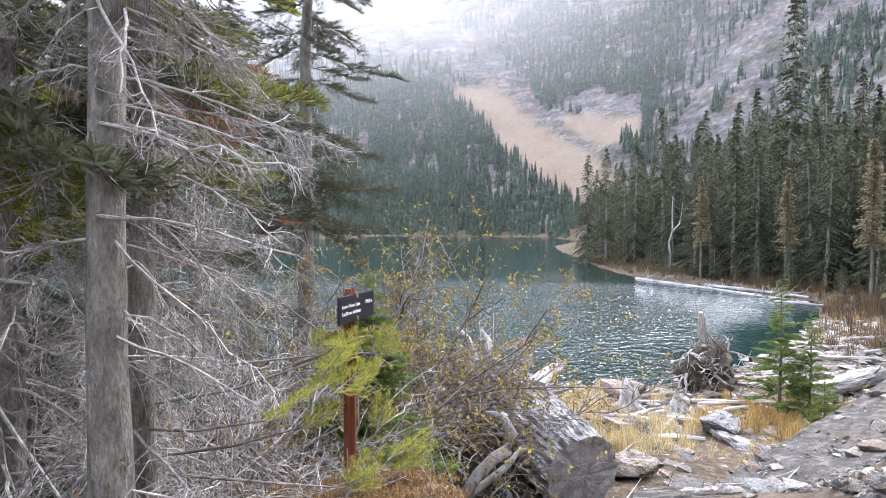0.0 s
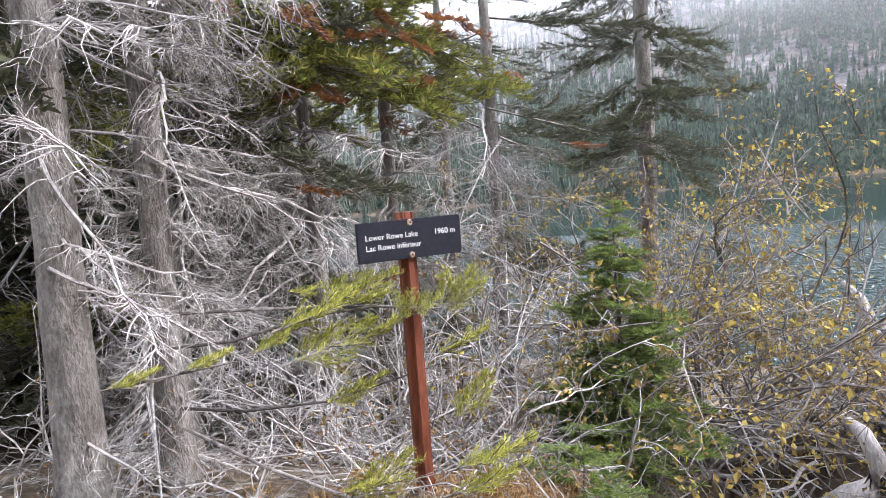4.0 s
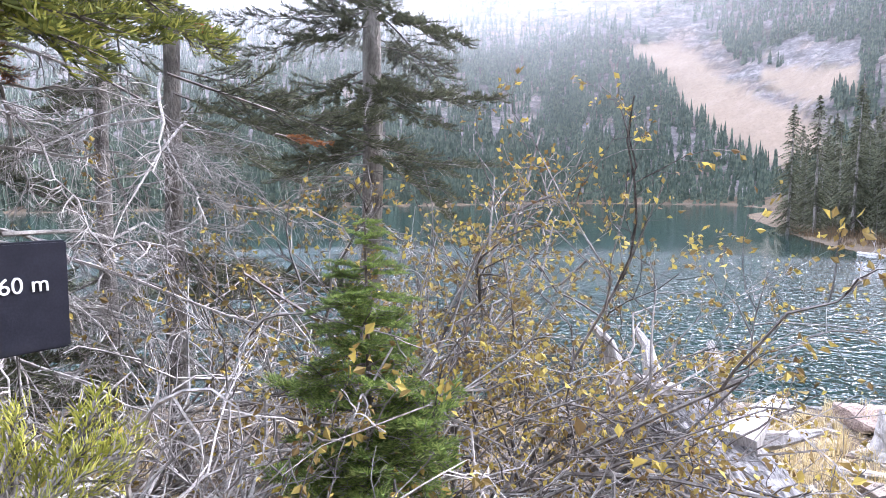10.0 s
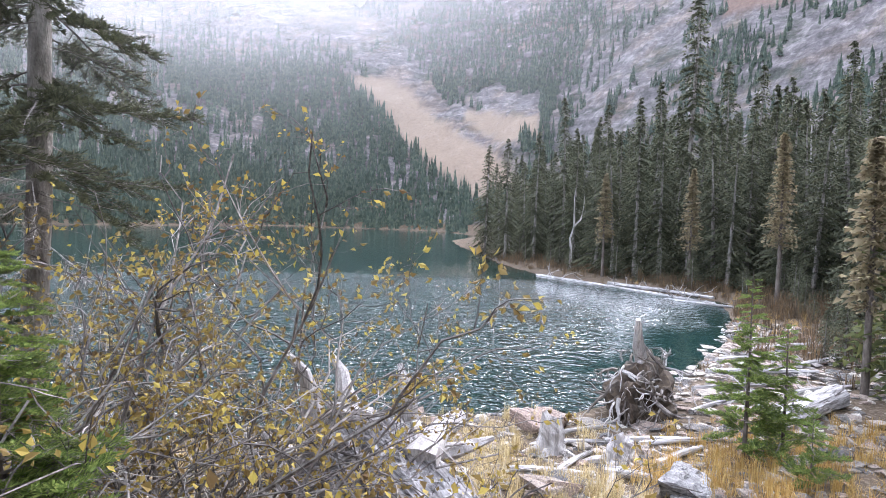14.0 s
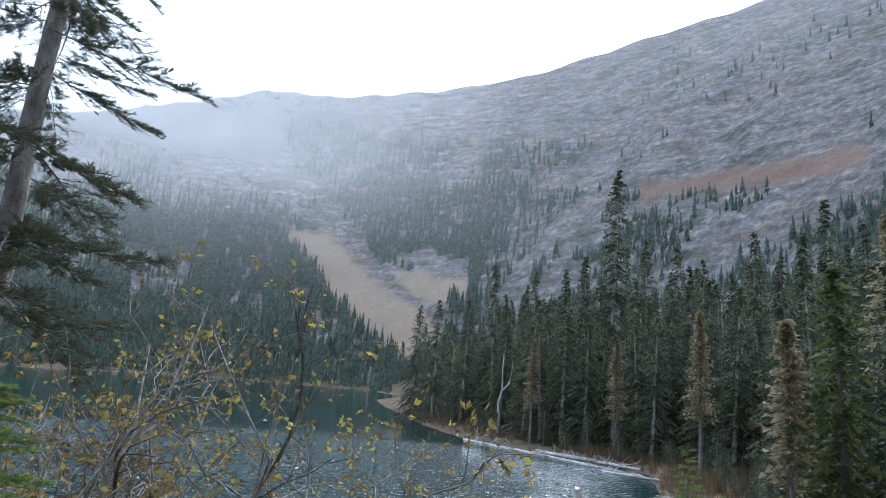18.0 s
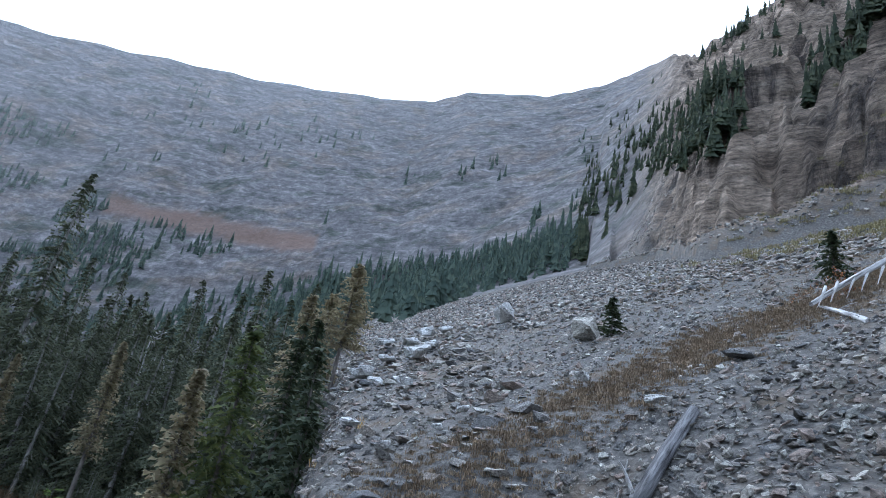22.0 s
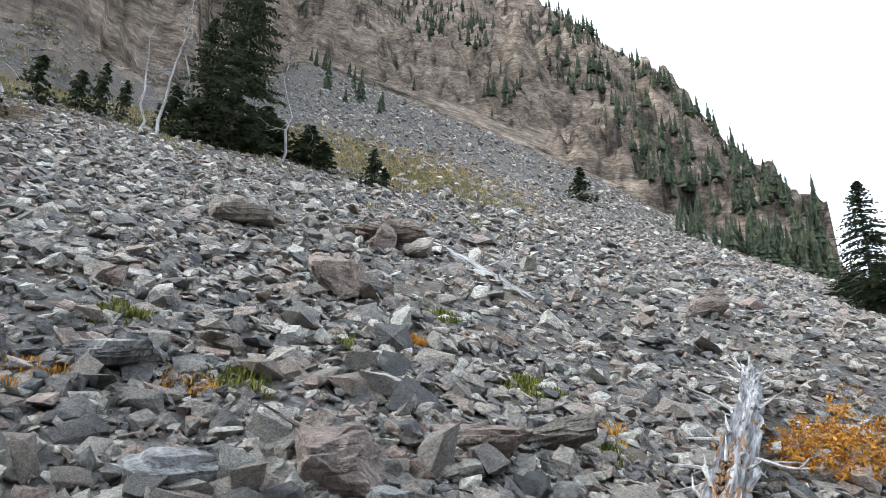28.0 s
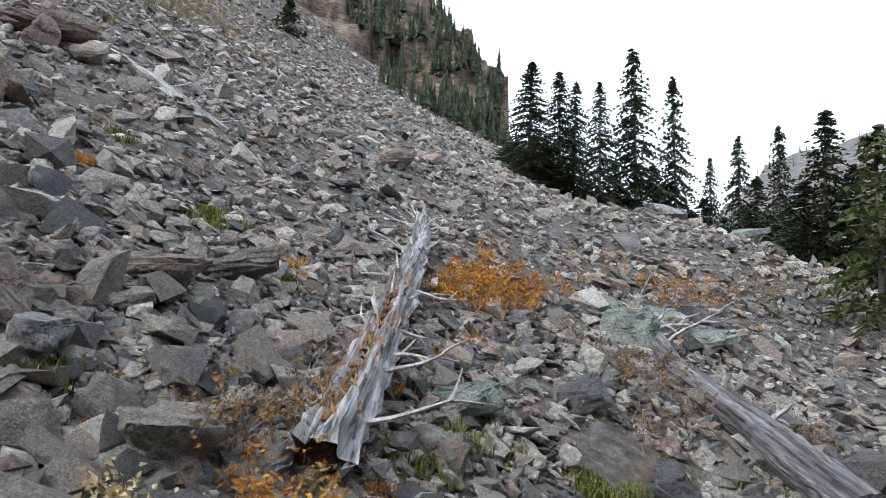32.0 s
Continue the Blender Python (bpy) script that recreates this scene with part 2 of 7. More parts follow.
def grain_build(lo, mid, hi):
    def build(nt, b):
        at = nt.nodes.new("ShaderNodeAttribute")
        at.attribute_name = "grain"
        n1 = node(nt, "ShaderNodeTexNoise", Scale=26.0, Detail=5.0, Roughness=0.65)
        n2 = node(nt, "ShaderNodeTexNoise", Scale=7.0, Detail=4.0, Roughness=0.6)
        nt.links.new(at.outputs["Vector"], n1.inputs["Vector"])
        nt.links.new(at.outputs["Vector"], n2.inputs["Vector"])
        col = ramp(nt, n1.outputs[0], [(0.34, lo), (0.5, mid), (0.68, hi)]).outputs[0]
        col = mix(nt, "MULTIPLY", 0.85, col, ramp(nt, n2.outputs[0], [(0.36, (0.4, 0.39, 0.38)), (0.62, (1.2, 1.2, 1.22))]).outputs[0])
        nt.links.new(col, b.inputs["Base Color"])
        bump_to(nt, b, n1.outputs[0], 1.0, 0.03)
    return build


LOGWOOD = mat("furrowed_log_wood", grain_build((0.05, 0.045, 0.04), (0.27, 0.262, 0.255), (0.5, 0.495, 0.49)), 0.85)
LOGDARK = mat("dark_log_wood", grain_build((0.03, 0.028, 0.027), (0.14, 0.135, 0.135), (0.3, 0.295, 0.29)), 0.85)
LOGWHITE = mat("bleached_log_wood", grain_build((0.14, 0.13, 0.12), (0.45, 0.44, 0.42), (0.66, 0.65, 0.63)), 0.85)


def with_grain(me, A, B, seed=0):
    """Mark each point of a log's mesh by its place across and along the log, for the wood grain."""
    A, B = np.array(A, float), np.array(B, float)
    L = np.linalg.norm(B - A)
    d = (B - A) / L
    co = np.empty(len(me.vertices) * 3, np.float32)
    me.vertices.foreach_get("co", co)
    q = co.reshape(-1, 3) - A
    s = q @ d
    u = np.cross(d, [0.31, 0.2, 0.93])
    u /= np.linalg.norm(u)
    w = np.cross(u, d)
    g = np.stack([q @ u, q @ w, s * 0.07 + seed], -1).astype(np.float32)
    me.attributes.new("grain", "FLOAT_VECTOR", "POINT").data.foreach_set("vector", g.ravel())
    return me

# ---- mesh tools ----
def mesh_np(name, verts, faces, materials, index=None, smooth=False):
    """A mesh from arrays: verts n x 3, faces m x 3 or m x 4."""
    me = bpy.data.meshes.new(name)
    V, F = np.asarray(verts, np.float32), np.asarray(faces, np.int32)
    me.vertices.add(len(V))
    me.vertices.foreach_set("co", V.ravel())
    me.loops.add(F.size)
    me.loops.foreach_set("vertex_index", F.ravel())
    me.polygons.add(len(F))
    me.polygons.foreach_set("loop_start", np.arange(0, F.size, F.shape[1], dtype=np.int32))
    for m in materials if isinstance(materials, (list, tuple)) else [materials]:
        me.materials.append(m)
    if index is not None:
        me.polygons.foreach_set("material_index", np.asarray(index, np.int32))
    me.polygons.foreach_set("use_smooth", np.full(len(F), smooth, dtype=bool))
    me.update(calc_edges=True)
    return me


def put(name, mesh, parent=None, m=None, label=""):
    ob = new(name, mesh)
    if parent is not None:
        ob.parent = parent
    if m is not None:
        ob.matrix_basis = m
    if label:
        ob["label"] = label
    return ob


def part(name, bm, material, parent, label="", smooth=False):
    me = bpy.data.meshes.new(name)
    bm.to_mesh(me)
    bm.free()
    me.materials.append(material)
    if smooth:
        me.polygons.foreach_set("use_smooth", np.ones(len(me.polygons), dtype=bool))
    return put(name, me, parent, None, label)


def thing(name, label, category, at=None, group="", kind=""):
    ob = new(name)
    ob.empty_display_size = 0.1
    if at is not None:
        ob.matrix_basis = at
    return tagged(ob, label, category, group, kind)


class Soup:
    """Collects triangles."""
    def __init__(self):
        self.v, self.f, self.n = [], [], 0

    def add(self, v, f):
        v, f = np.asarray(v, float).reshape(-1, 3), np.asarray(f, int).reshape(-1, 3)
        self.v.append(v)
        self.f.append(f + self.n)
        self.n += len(v)

    def mesh(self, name, material, smooth=False):
        if not self.v:
            self.add([(0, 0, 0), (0.001, 0, 0), (0, 0.001, 0)], [(0, 1, 2)])
        return mesh_np(name, np.concatenate(self.v), np.concatenate(self.f), material, smooth=smooth)


def tube(soup, pts, radii, sides=4, cap=False, rough=0.0, rng=None):
    """A tube along points, with a radius at each."""
    P = np.asarray(pts, float)
    n = len(P)
    d = np.gradient(P, axis=0)
    d /= np.linalg.norm(d, axis=1)[:, None] + 1e-9
    ref = np.where(np.abs(d[:, 2:3]) > 0.9, [[1.0, 0, 0]], [[0, 0, 1.0]])
    u = np.cross(d, ref)
    u /= np.linalg.norm(u, axis=1)[:, None] + 1e-9
    w = np.cross(d, u)
    a = np.arange(sides) / sides * 2 * np.pi
    r = np.asarray(radii, float)[:, None] * np.ones((1, sides))
    if rough and rng is not None:
        r = r * (1 + rough * rng.standard_normal((n, sides)))
    ring = P[:, None] + r[..., None] * (np.cos(a)[None, :, None] * u[:, None] + np.sin(a)[None, :, None] * w[:, None])
    i, j = np.meshgrid(np.arange(n - 1), np.arange(sides), indexing="ij")
    k = (j + 1) % sides
    A, B, C, D = i * sides + j, i * sides + k, (i + 1) * sides + k, (i + 1) * sides + j
    F = np.concatenate([np.stack([A, C, B], -1).reshape(-1, 3), np.stack([A, D, C], -1).reshape(-1, 3)])
    V = ring.reshape(-1, 3)
    if cap:
        V = np.concatenate([V, P[:1], P[-1:]])
        s = np.arange(sides)
        F = np.concatenate([F, np.stack([np.full(sides, n * sides), s, (s + 1) % sides], -1),
                            np.stack([np.full(sides, n * sides + 1), (n - 1) * sides + (s + 1) % sides, (n - 1) * sides + s], -1)])
    soup.add(V, F)


def vnoise(x, y, seed=0):
    """Smooth value noise, 0 to 1."""
    ix, iy = np.floor(x).astype(np.int64), np.floor(y).astype(np.int64)
    fx, fy = x - ix, y - iy
    fx, fy = fx * fx * (3 - 2 * fx), fy * fy * (3 - 2 * fy)

    def h(a, b):
        n = (a * 374761393 + b * 668265263 + seed * 982451653) & 0x7FFFFFFF
        n = ((n ^ (n >> 13)) * 1274126177) & 0x7FFFFFFF
        n = n ^ (n >> 16)
        return (n & 0xFFFF) / 65535.0
    a, b, c, d = h(ix, iy), h(ix + 1, iy), h(ix, iy + 1), h(ix + 1, iy + 1)
    return (a * (1 - fx) + b * fx) * (1 - fy) + (c * (1 - fx) + d * fx) * fy


def fbm(x, y, octaves=4, seed=0):
    out, amp, tot = 0.0, 1.0, 0.0
    for o in range(octaves):
        out = out + amp * (vnoise(x * 2 ** o, y * 2 ** o, seed + o) - 0.5)
        tot, amp = tot + amp, amp * 0.55
    return out / tot


def pol(az, r):
    """Plan position from a bearing in degrees (0 = +y, clockwise) and a distance."""
    return np.array([r * math.sin(radians(az)), r * math.cos(radians(az))])

# ---- the ground: one sheet from the trail to the ridges ----
WATER = -2.2
LAKE_PLAN = [(-66, 15), (-40, 11), (-15, 9.5), (10, 9.0), (28, 9.0), (40, 9.6), (53, 10.4), (59, 12.4), (62.3, 15), (63.8, 19), (63.6, 24), (62.8, 28.5), (55, 32), (47.5, 37.5),
             (44.4, 45), (42.5, 55), (40.4, 72), (39.6, 92), (42, 125), (38, 160), (25, 165), (14, 130), (0, 112), (-20, 95), (-48, 60), (-64, 34)]
LAKE = np.array([pol(a, r * 1.276) for a, r in LAKE_PLAN])
# ridge line all round: bearing, elevation in degrees, distance
RIDGE = [(-40, 10, 600), (-15, 13, 560), (0, 15, 540), (13, 18.3, 520), (21, 21.2, 500), (27, 23.4, 490), (33, 23.8, 480), (40, 25.0, 470), (50, 26.9, 460), (61, 29.8, 450),
         (72, 31.8, 440), (86, 33.9, 430), (90, 35.5, 420), (98, 36.1, 410), (104, 37.5, 400), (110.5, 39.8, 390), (113, 39.1, 330), (119, 41.8, 310), (121.5, 43.6, 300),
         (128, 46.6, 285), (137, 48.4, 255), (140.5, 51.2, 240), (145, 52, 230), (154, 51, 220), (159, 49.3, 215), (169, 43.3, 205), (176, 42.7, 195), (182, 40.0, 180),
         (185, 38.5, 170), (190.5, 35.2, 155), (195, 32.7, 140), (199, 26.8, 125), (202.5, 22.6, 112), (205.5, 17, 104), (208, 12, 100), (212, 6, 140), (222, 8, 900),
         (228, 13.5, 1500), (232, 14.4, 1500), (236, 15.3, 1500), (250, 15, 1500), (290, 9, 900)]


def smooth_max(a, b, k):
    h = np.clip(0.5 + 0.5 * (a - b) / k, 0, 1)
    return b + (a - b) * h + k * h * (1 - h)


def step(a, b, v):
    t = np.clip((v - a) / (b - a), 0, 1)
    return t * t * (3 - 2 * t)


def lake_distance(x, y):
    """Distance from the shore line, negative on the lake."""
    best, inside = np.full(np.shape(x), 1e9), np.zeros(np.shape(x), bool)
    for (ax, ay), (bx, by) in zip(LAKE, np.roll(LAKE, -1, 0)):
        t = np.clip(((x - ax) * (bx - ax) + (y - ay) * (by - ay)) / ((bx - ax) ** 2 + (by - ay) ** 2), 0, 1)
        best = np.minimum(best, np.hypot(x - ax - t * (bx - ax), y - ay - t * (by - ay)))
        cross = ((ay > y) != (by > y)) & (x < (bx - ax) * (y - ay) / (by - ay + 1e-12) + ax)
        inside ^= cross
    return np.where(inside, -best, best)


def ridge_at(az):
    a, e, r = (np.array(c, float) for c in zip(*RIDGE))
    a, e, r = np.r_[a, a[0] + 360], np.r_[e, e[0]], np.r_[r, r[0]]
    o = np.argsort(a % 360)
    A, E, R = (a % 360)[o], e[o], r[o]
    A, E, R = np.r_[A[-1] - 360, A, A[0] + 360], np.r_[E[-1], E, E[0]], np.r_[R[-1], R, R[0]]
    return np.interp(az % 360, A, E), np.interp(az % 360, A, R)


TALUS_AZ, TALUS_FOOT, TALUS_SLOPE = 147.0, 1.8, 0.58


def talus(x, y):
    """The scree slope that rises from the trail towards the cliff, with a crest on its far flank."""
    r, az = np.hypot(x, y), np.degrees(np.arctan2(x, y)) % 360
    crest = np.interp(az, [0, 196, 204, 210, 217, 230, 260, 360], [400, 400, 70, 36, 30, 24, 24, 400])
    k = np.minimum(1.0, crest / np.maximum(r, 0.1))
    u = (x * math.sin(radians(TALUS_AZ)) + y * math.cos(radians(TALUS_AZ))) * k
    v = u - TALUS_FOOT - 14.0 * (1 - step(77, 85.5, az)) * np.clip(r / 10, 0, 1) - 1.1 * (1 - step(97, 125, az)) * step(1.4, 2.8, r) * (1 - step(6, 9, r))
    knoll = 2.5 * np.exp(-((x + 14.6) ** 2 + (y + 12.4) ** 2) / 44) + 0.3 * np.exp(-((x + 5.2) ** 2 + (y + 5.5) ** 2) / 2.6)
    cone = 0.0044 * np.clip(v - 22, 0, 50) ** 2 * step(146, 160, az) * (1 - step(186, 202, az))
    return np.where(v > 0, TALUS_SLOPE * v, 0.3 * v) + cone - 0.25 * np.clip(r - crest, 0, 60) + 0.15 + knoll


def terrain(x, y):
    """Height of the ground, and three masks: scree, cliff, autumn plants."""
    x, y = np.asarray(x, float), np.asarray(y, float)
    r, az = np.hypot(x, y), np.degrees(np.arctan2(x, y)) % 360
    d = lake_distance(x, y)
    side = (az + 180) % 360 - 180
    low = step(34, 52, side) * (1 - step(70, 82, side))
    d = d + (np.minimum(d, np.clip(12.8 - 1.05 * (r - 1.2), 2.6, 13)) - d) * low * (d > 0)
    bank = np.interp(d, [-30, 0, 8.2, 9.6, 11.2, 12.4, 40], [-6, 0.02, 0.45, 1.0, 1.9, 2.2, 2.7])
    near = WATER + bank + 0.85 * (1 - step(6, 34, side)) * (side > -120) * step(2.5, 7.0, d) * (1 - step(9.5, 12.5, d))
    tal = talus(x, y)
    z = smooth_max(near, tal, 0.35)
    el, R = ridge_at(az)
    top = R * np.tan(np.radians(el)) + 1.5
    foot = np.interp(az, [0, 14, 25, 38, 50, 62, 80, 95, 104, 110, 114, 138, 148, 158, 205, 208, 225, 330, 360], [175, 195, 222, 222, 200, 150, 110, 92, 80, 60, 40, 38, 44, 72, 72, 90, 300, 300, 175])
    base = np.interp(az, [0, 45, 62, 86, 104, 112, 205, 208, 225, 360], [-1, -1, 4, 14, 26, 26, 14, 4, 0, -1])
    base = np.where((az > 104) & (az < 206), np.maximum(tal, 0) * 0 + TALUS_SLOPE * np.cos(np.radians(az - TALUS_AZ)) * foot, base)
    k = np.clip((r - foot) / (R - foot), 0, 1)
    wall = np.where(r > foot, base + (top - base) * k ** np.interp(az, [0, 60, 104, 112, 206, 215, 360], [1.25, 1.35, 1.2, 0.95, 0.95, 1.2, 1.25]), -30.0)
    back = np.clip(r - R, 0, None)
    wall = wall - back * 0.45
    keep = 1 - 0.85 * np.exp(-((r - R) / (0.06 * R)) ** 2)
    cliff = step(0.0, 0.015, k) * step(106, 114, az) * (1 - step(206, 209, az))
    rough = fbm(x / 38, y / 38, 5, 3) * np.clip((r - foot) / np.where((az > 106) & (az < 208), 15, 60), 0, 1) * 18 * keep
    gully = ((np.abs(fbm(x / 15 + 7, y / 15, 4, 11)) - 0.12) * 36 + (np.abs(fbm(x / 4.5, y / 4.5 + 3, 3, 17)) - 0.1) * 11 + np.abs(fbm(x / 1.9, y / 1.9 + 8, 2, 19)) * 4.5 * (r < 110)) * cliff * keep * np.clip((r - foot) / 4, 0, 1)
    ledge = 6.5
    wall = wall + rough * (1 - 0.5 * cliff) + gully
    tilt = wall + 0.25 * x
    stepped = np.floor(tilt / ledge) * ledge + ledge * step(0.25, 0.75, tilt / ledge - np.floor(tilt / ledge)) - 0.25 * x
    wall = wall + (stepped - wall) * 0.75 * np.maximum(cliff, 0.5 * step(0.15, 0.35, k)) * keep
    z = smooth_max(z, wall, 1.0) if np.ndim(z) else z
    scree = step(-0.3, 0.5, tal - near) * (r < 600)
    far = step(0.0, 0.04, k) * (1 - cliff)
    return z, scree, cliff, far


def ground(x, y):
    return float(terrain(np.array([x]), np.array([y]))[0][0])


def land_build(nt, b):
    at = nt.nodes.new("ShaderNodeAttribute")
    at.attribute_name = "zone"
    sep = nt.nodes.new("ShaderNodeSeparateColor")
    nt.links.new(at.outputs["Color"], sep.inputs[0])
    n_big, n_mid = noise_tex(nt, 0.05, 8.0, 0.65), noise_tex(nt, 0.7, 6.0, 0.65)
    n_fine = noise_tex(nt, 9.0, 6.0, 0.7)
    litter = ramp(nt, n_fine.outputs[0], [(0.25, (0.035, 0.027, 0.02)), (0.5, (0.1, 0.078, 0.055)), (0.68, (0.2, 0.17, 0.13)), (0.82, (0.34, 0.32, 0.28))]).outputs[0]
    litter = mix(nt, "MULTIPLY", 0.6, litter, ramp(nt, n_mid.outputs[0], [(0.3, (0.5, 0.5, 0.5)), (0.7, (1.4, 1.35, 1.25))]).outputs[0])
    # Darkened gravel: the shade of gaps between stones is in this colour.
    gravel = ramp(nt, n_fine.outputs[0], [(0.25, (0.025, 0.024, 0.022)), (0.5, (0.1, 0.093, 0.085)), (0.75, (0.25, 0.235, 0.21))]).outputs[0]
    gravel = mix(nt, "MIX", ramp(nt, n_mid.outputs[0], [(0.5, (0, 0, 0)), (0.62, (0.55, 0.55, 0.55))]).outputs[0], gravel, (0.12, 0.085, 0.05))
    wv = noise_tex(nt, 0.35, 9.0, 0.74, (0.22, 0.22, 1.1), turn=(0.35, 0.4, 0.0))
    rock = ramp(nt, wv.outputs[0], [(0.28, (0.05, 0.044, 0.04)), (0.42, (0.15, 0.13, 0.112)), (0.55, (0.24, 0.21, 0.182)), (0.68, (0.35, 0.315, 0.28)), (0.78, (0.46, 0.44, 0.41))]).outputs[0]
    crack = noise_tex(nt, 0.16, 7.0, 0.7, (1.6, 1.6, 0.3))
    rock = mix(nt, "MULTIPLY", 0.9, rock, ramp(nt, crack.outputs[0], [(0.37, (0.2, 0.2, 0.22)), (0.45, (0.9, 0.88, 0.86)), (0.68, (1.45, 1.4, 1.34))]).outputs[0])
    rock = mix(nt, "MULTIPLY", 0.7, rock, ramp(nt, n_mid.outputs[0], [(0.33, (0.45, 0.45, 0.45)), (0.66, (1.5, 1.48, 1.44))]).outputs[0])
    chip = noise_tex(nt, 2.3, 8.0, 0.75, (0.5, 0.5, 1.5), turn=(0.35, 0.5, 0.0))
    rock = mix(nt, "MULTIPLY", 1.0, rock, (1.32, 1.27, 1.21))
    rock = mix(nt, "MULTIPLY", 0.85, rock, ramp(nt, chip.outputs[0], [(0.36, (0.35, 0.34, 0.34)), (0.5, (1.05, 1.02, 0.98)), (0.64, (1.75, 1.66, 1.55))]).outputs[0])
    band = noise_tex(nt, 0.06, 10.0, 0.78, (0.7, 0.7, 1.3))
    slope = ramp(nt, band.outputs[0], [(0.3, (0.045, 0.055, 0.045)), (0.42, (0.085, 0.09, 0.08)), (0.5, (0.155, 0.148, 0.15)), (0.58, (0.105, 0.102, 0.098)), (0.66, (0.235, 0.225, 0.23)), (0.75, (0.09, 0.095, 0.08))]).outputs[0]
    slope = mix(nt, "MIX", ramp(nt, n_big.outputs[0], [(0.5, (0, 0, 0)), (0.62, (0.5, 0.5, 0.5))]).outputs[0], slope, (0.17, 0.135, 0.105))
    n_slab = noise_tex(nt, 0.3, 9.0, 0.8, (0.9, 1.1, 0.9))
    slope = mix(nt, "MULTIPLY", 0.7, slope, ramp(nt, n_slab.outputs[0], [(0.36, (0.4, 0.41, 0.41)), (0.5, (0.9, 0.9, 0.9)), (0.62, (1.7, 1.68, 1.66))]).outputs[0])
    strata = noise_tex(nt, 0.11, 8.0, 0.75, (0.6, 0.6, 2.2))
    slope = mix(nt, "MULTIPLY", 0.6, slope, ramp(nt, strata.outputs[0], [(0.38, (0.42, 0.43, 0.44)), (0.5, (0.95, 0.94, 0.93)), (0.62, (1.6, 1.56, 1.54))]).outputs[0])
    slope = mix(nt, "MULTIPLY", 1.0, slope, (0.93, 0.92, 0.92))
    talus_fan = nt.nodes.new("ShaderNodeAttribute")
    talus_fan.attribute_name = "fan"
    slope = mix(nt, "MIX", talus_fan.outputs["Fac"], slope, mix(nt, "MULTIPLY", 0.4, (0.24, 0.19, 0.14), ramp(nt, n_mid.outputs[0], [(0.3, (0.6, 0.6, 0.6)), (0.7, (1.3, 1.3, 1.3))]).outputs[0]))
    turf = nt.nodes.new("ShaderNodeAttribute")
    turf.attribute_name = "meadow"
    slope = mix(nt, "MIX", turf.outputs["Fac"], slope, mix(nt, "MULTIPLY", 0.6, (0.155, 0.105, 0.08), ramp(nt, n_mid.outputs[0], [(0.3, (0.6, 0.6, 0.6)), (0.7, (1.3, 1.3, 1.3))]).outputs[0]))
    col = mix(nt, "MIX", sep.outputs[0], litter, gravel)
    col = mix(nt, "MIX", sep.outputs[2], col, slope)
    col = mix(nt, "MIX", sep.outputs[1], col, rock)
    nt.links.new(col, b.inputs["Base Color"])
    fine = node(nt, "ShaderNodeBump", Strength=0.8, Distance=0.06)
    nt.links.new(n_fine.outputs[0], fine.inputs["Height"])
    big = node(nt, "ShaderNodeBump", Distance=3.0)
    nt.links.new(sep.outputs[1], big.inputs["Strength"])
    nt.links.new(mix(nt, "MULTIPLY", 1.0, mix(nt, "MIX", 0.35, mix(nt, "MIX", 0.4, wv.outputs[0], n_mid.outputs[0]), chip.outputs[0]), ramp(nt, crack.outputs[0], [(0.36, (0.2, 0.2, 0.2)), (0.46, (1, 1, 1))]).outputs[0]), big.inputs["Height"])
    nt.links.new(fine.outputs[0], big.inputs["Normal"])
    nt.links.new(big.outputs[0], b.inputs["Normal"])


LAND = mat("mountain_ground", land_build, 0.95, spec=0.1)


def fan_mask(x, y, z):
    """Where bare tan scree fans and the rusty meadow lie on the far slopes."""
    r = np.hypot(x, y)
    deg = np.degrees(np.arctan2(x, y)) % 360
    ele = np.degrees(np.arctan2(z - 1.5, np.maximum(r, 0.1)))
    wob = fbm(x / 14, y / 14, 3, 61) * 2.4
    tan_fan = np.maximum(step(0, 0.8, 2.2 + 0.25 * (11.5 - ele) + wob - np.abs(deg - 33 - 1.25 * (11 - ele))), step(0, 0.6, 1.3 + wob - np.abs(ele - 8.3 + 0.25 * (deg - 44))) * (deg > 40) * (deg < 47))
    tan_fan = tan_fan * (ele < 12) * (ele > 2) * (r > 150)
    meadow = step(0, 0.6, 1.1 + wob * 0.5 - np.abs(ele - 18.3 - 0.12 * (deg - 69))) * (deg > 61) * (deg < 79) * (r > 100)
    return tan_fan, meadow


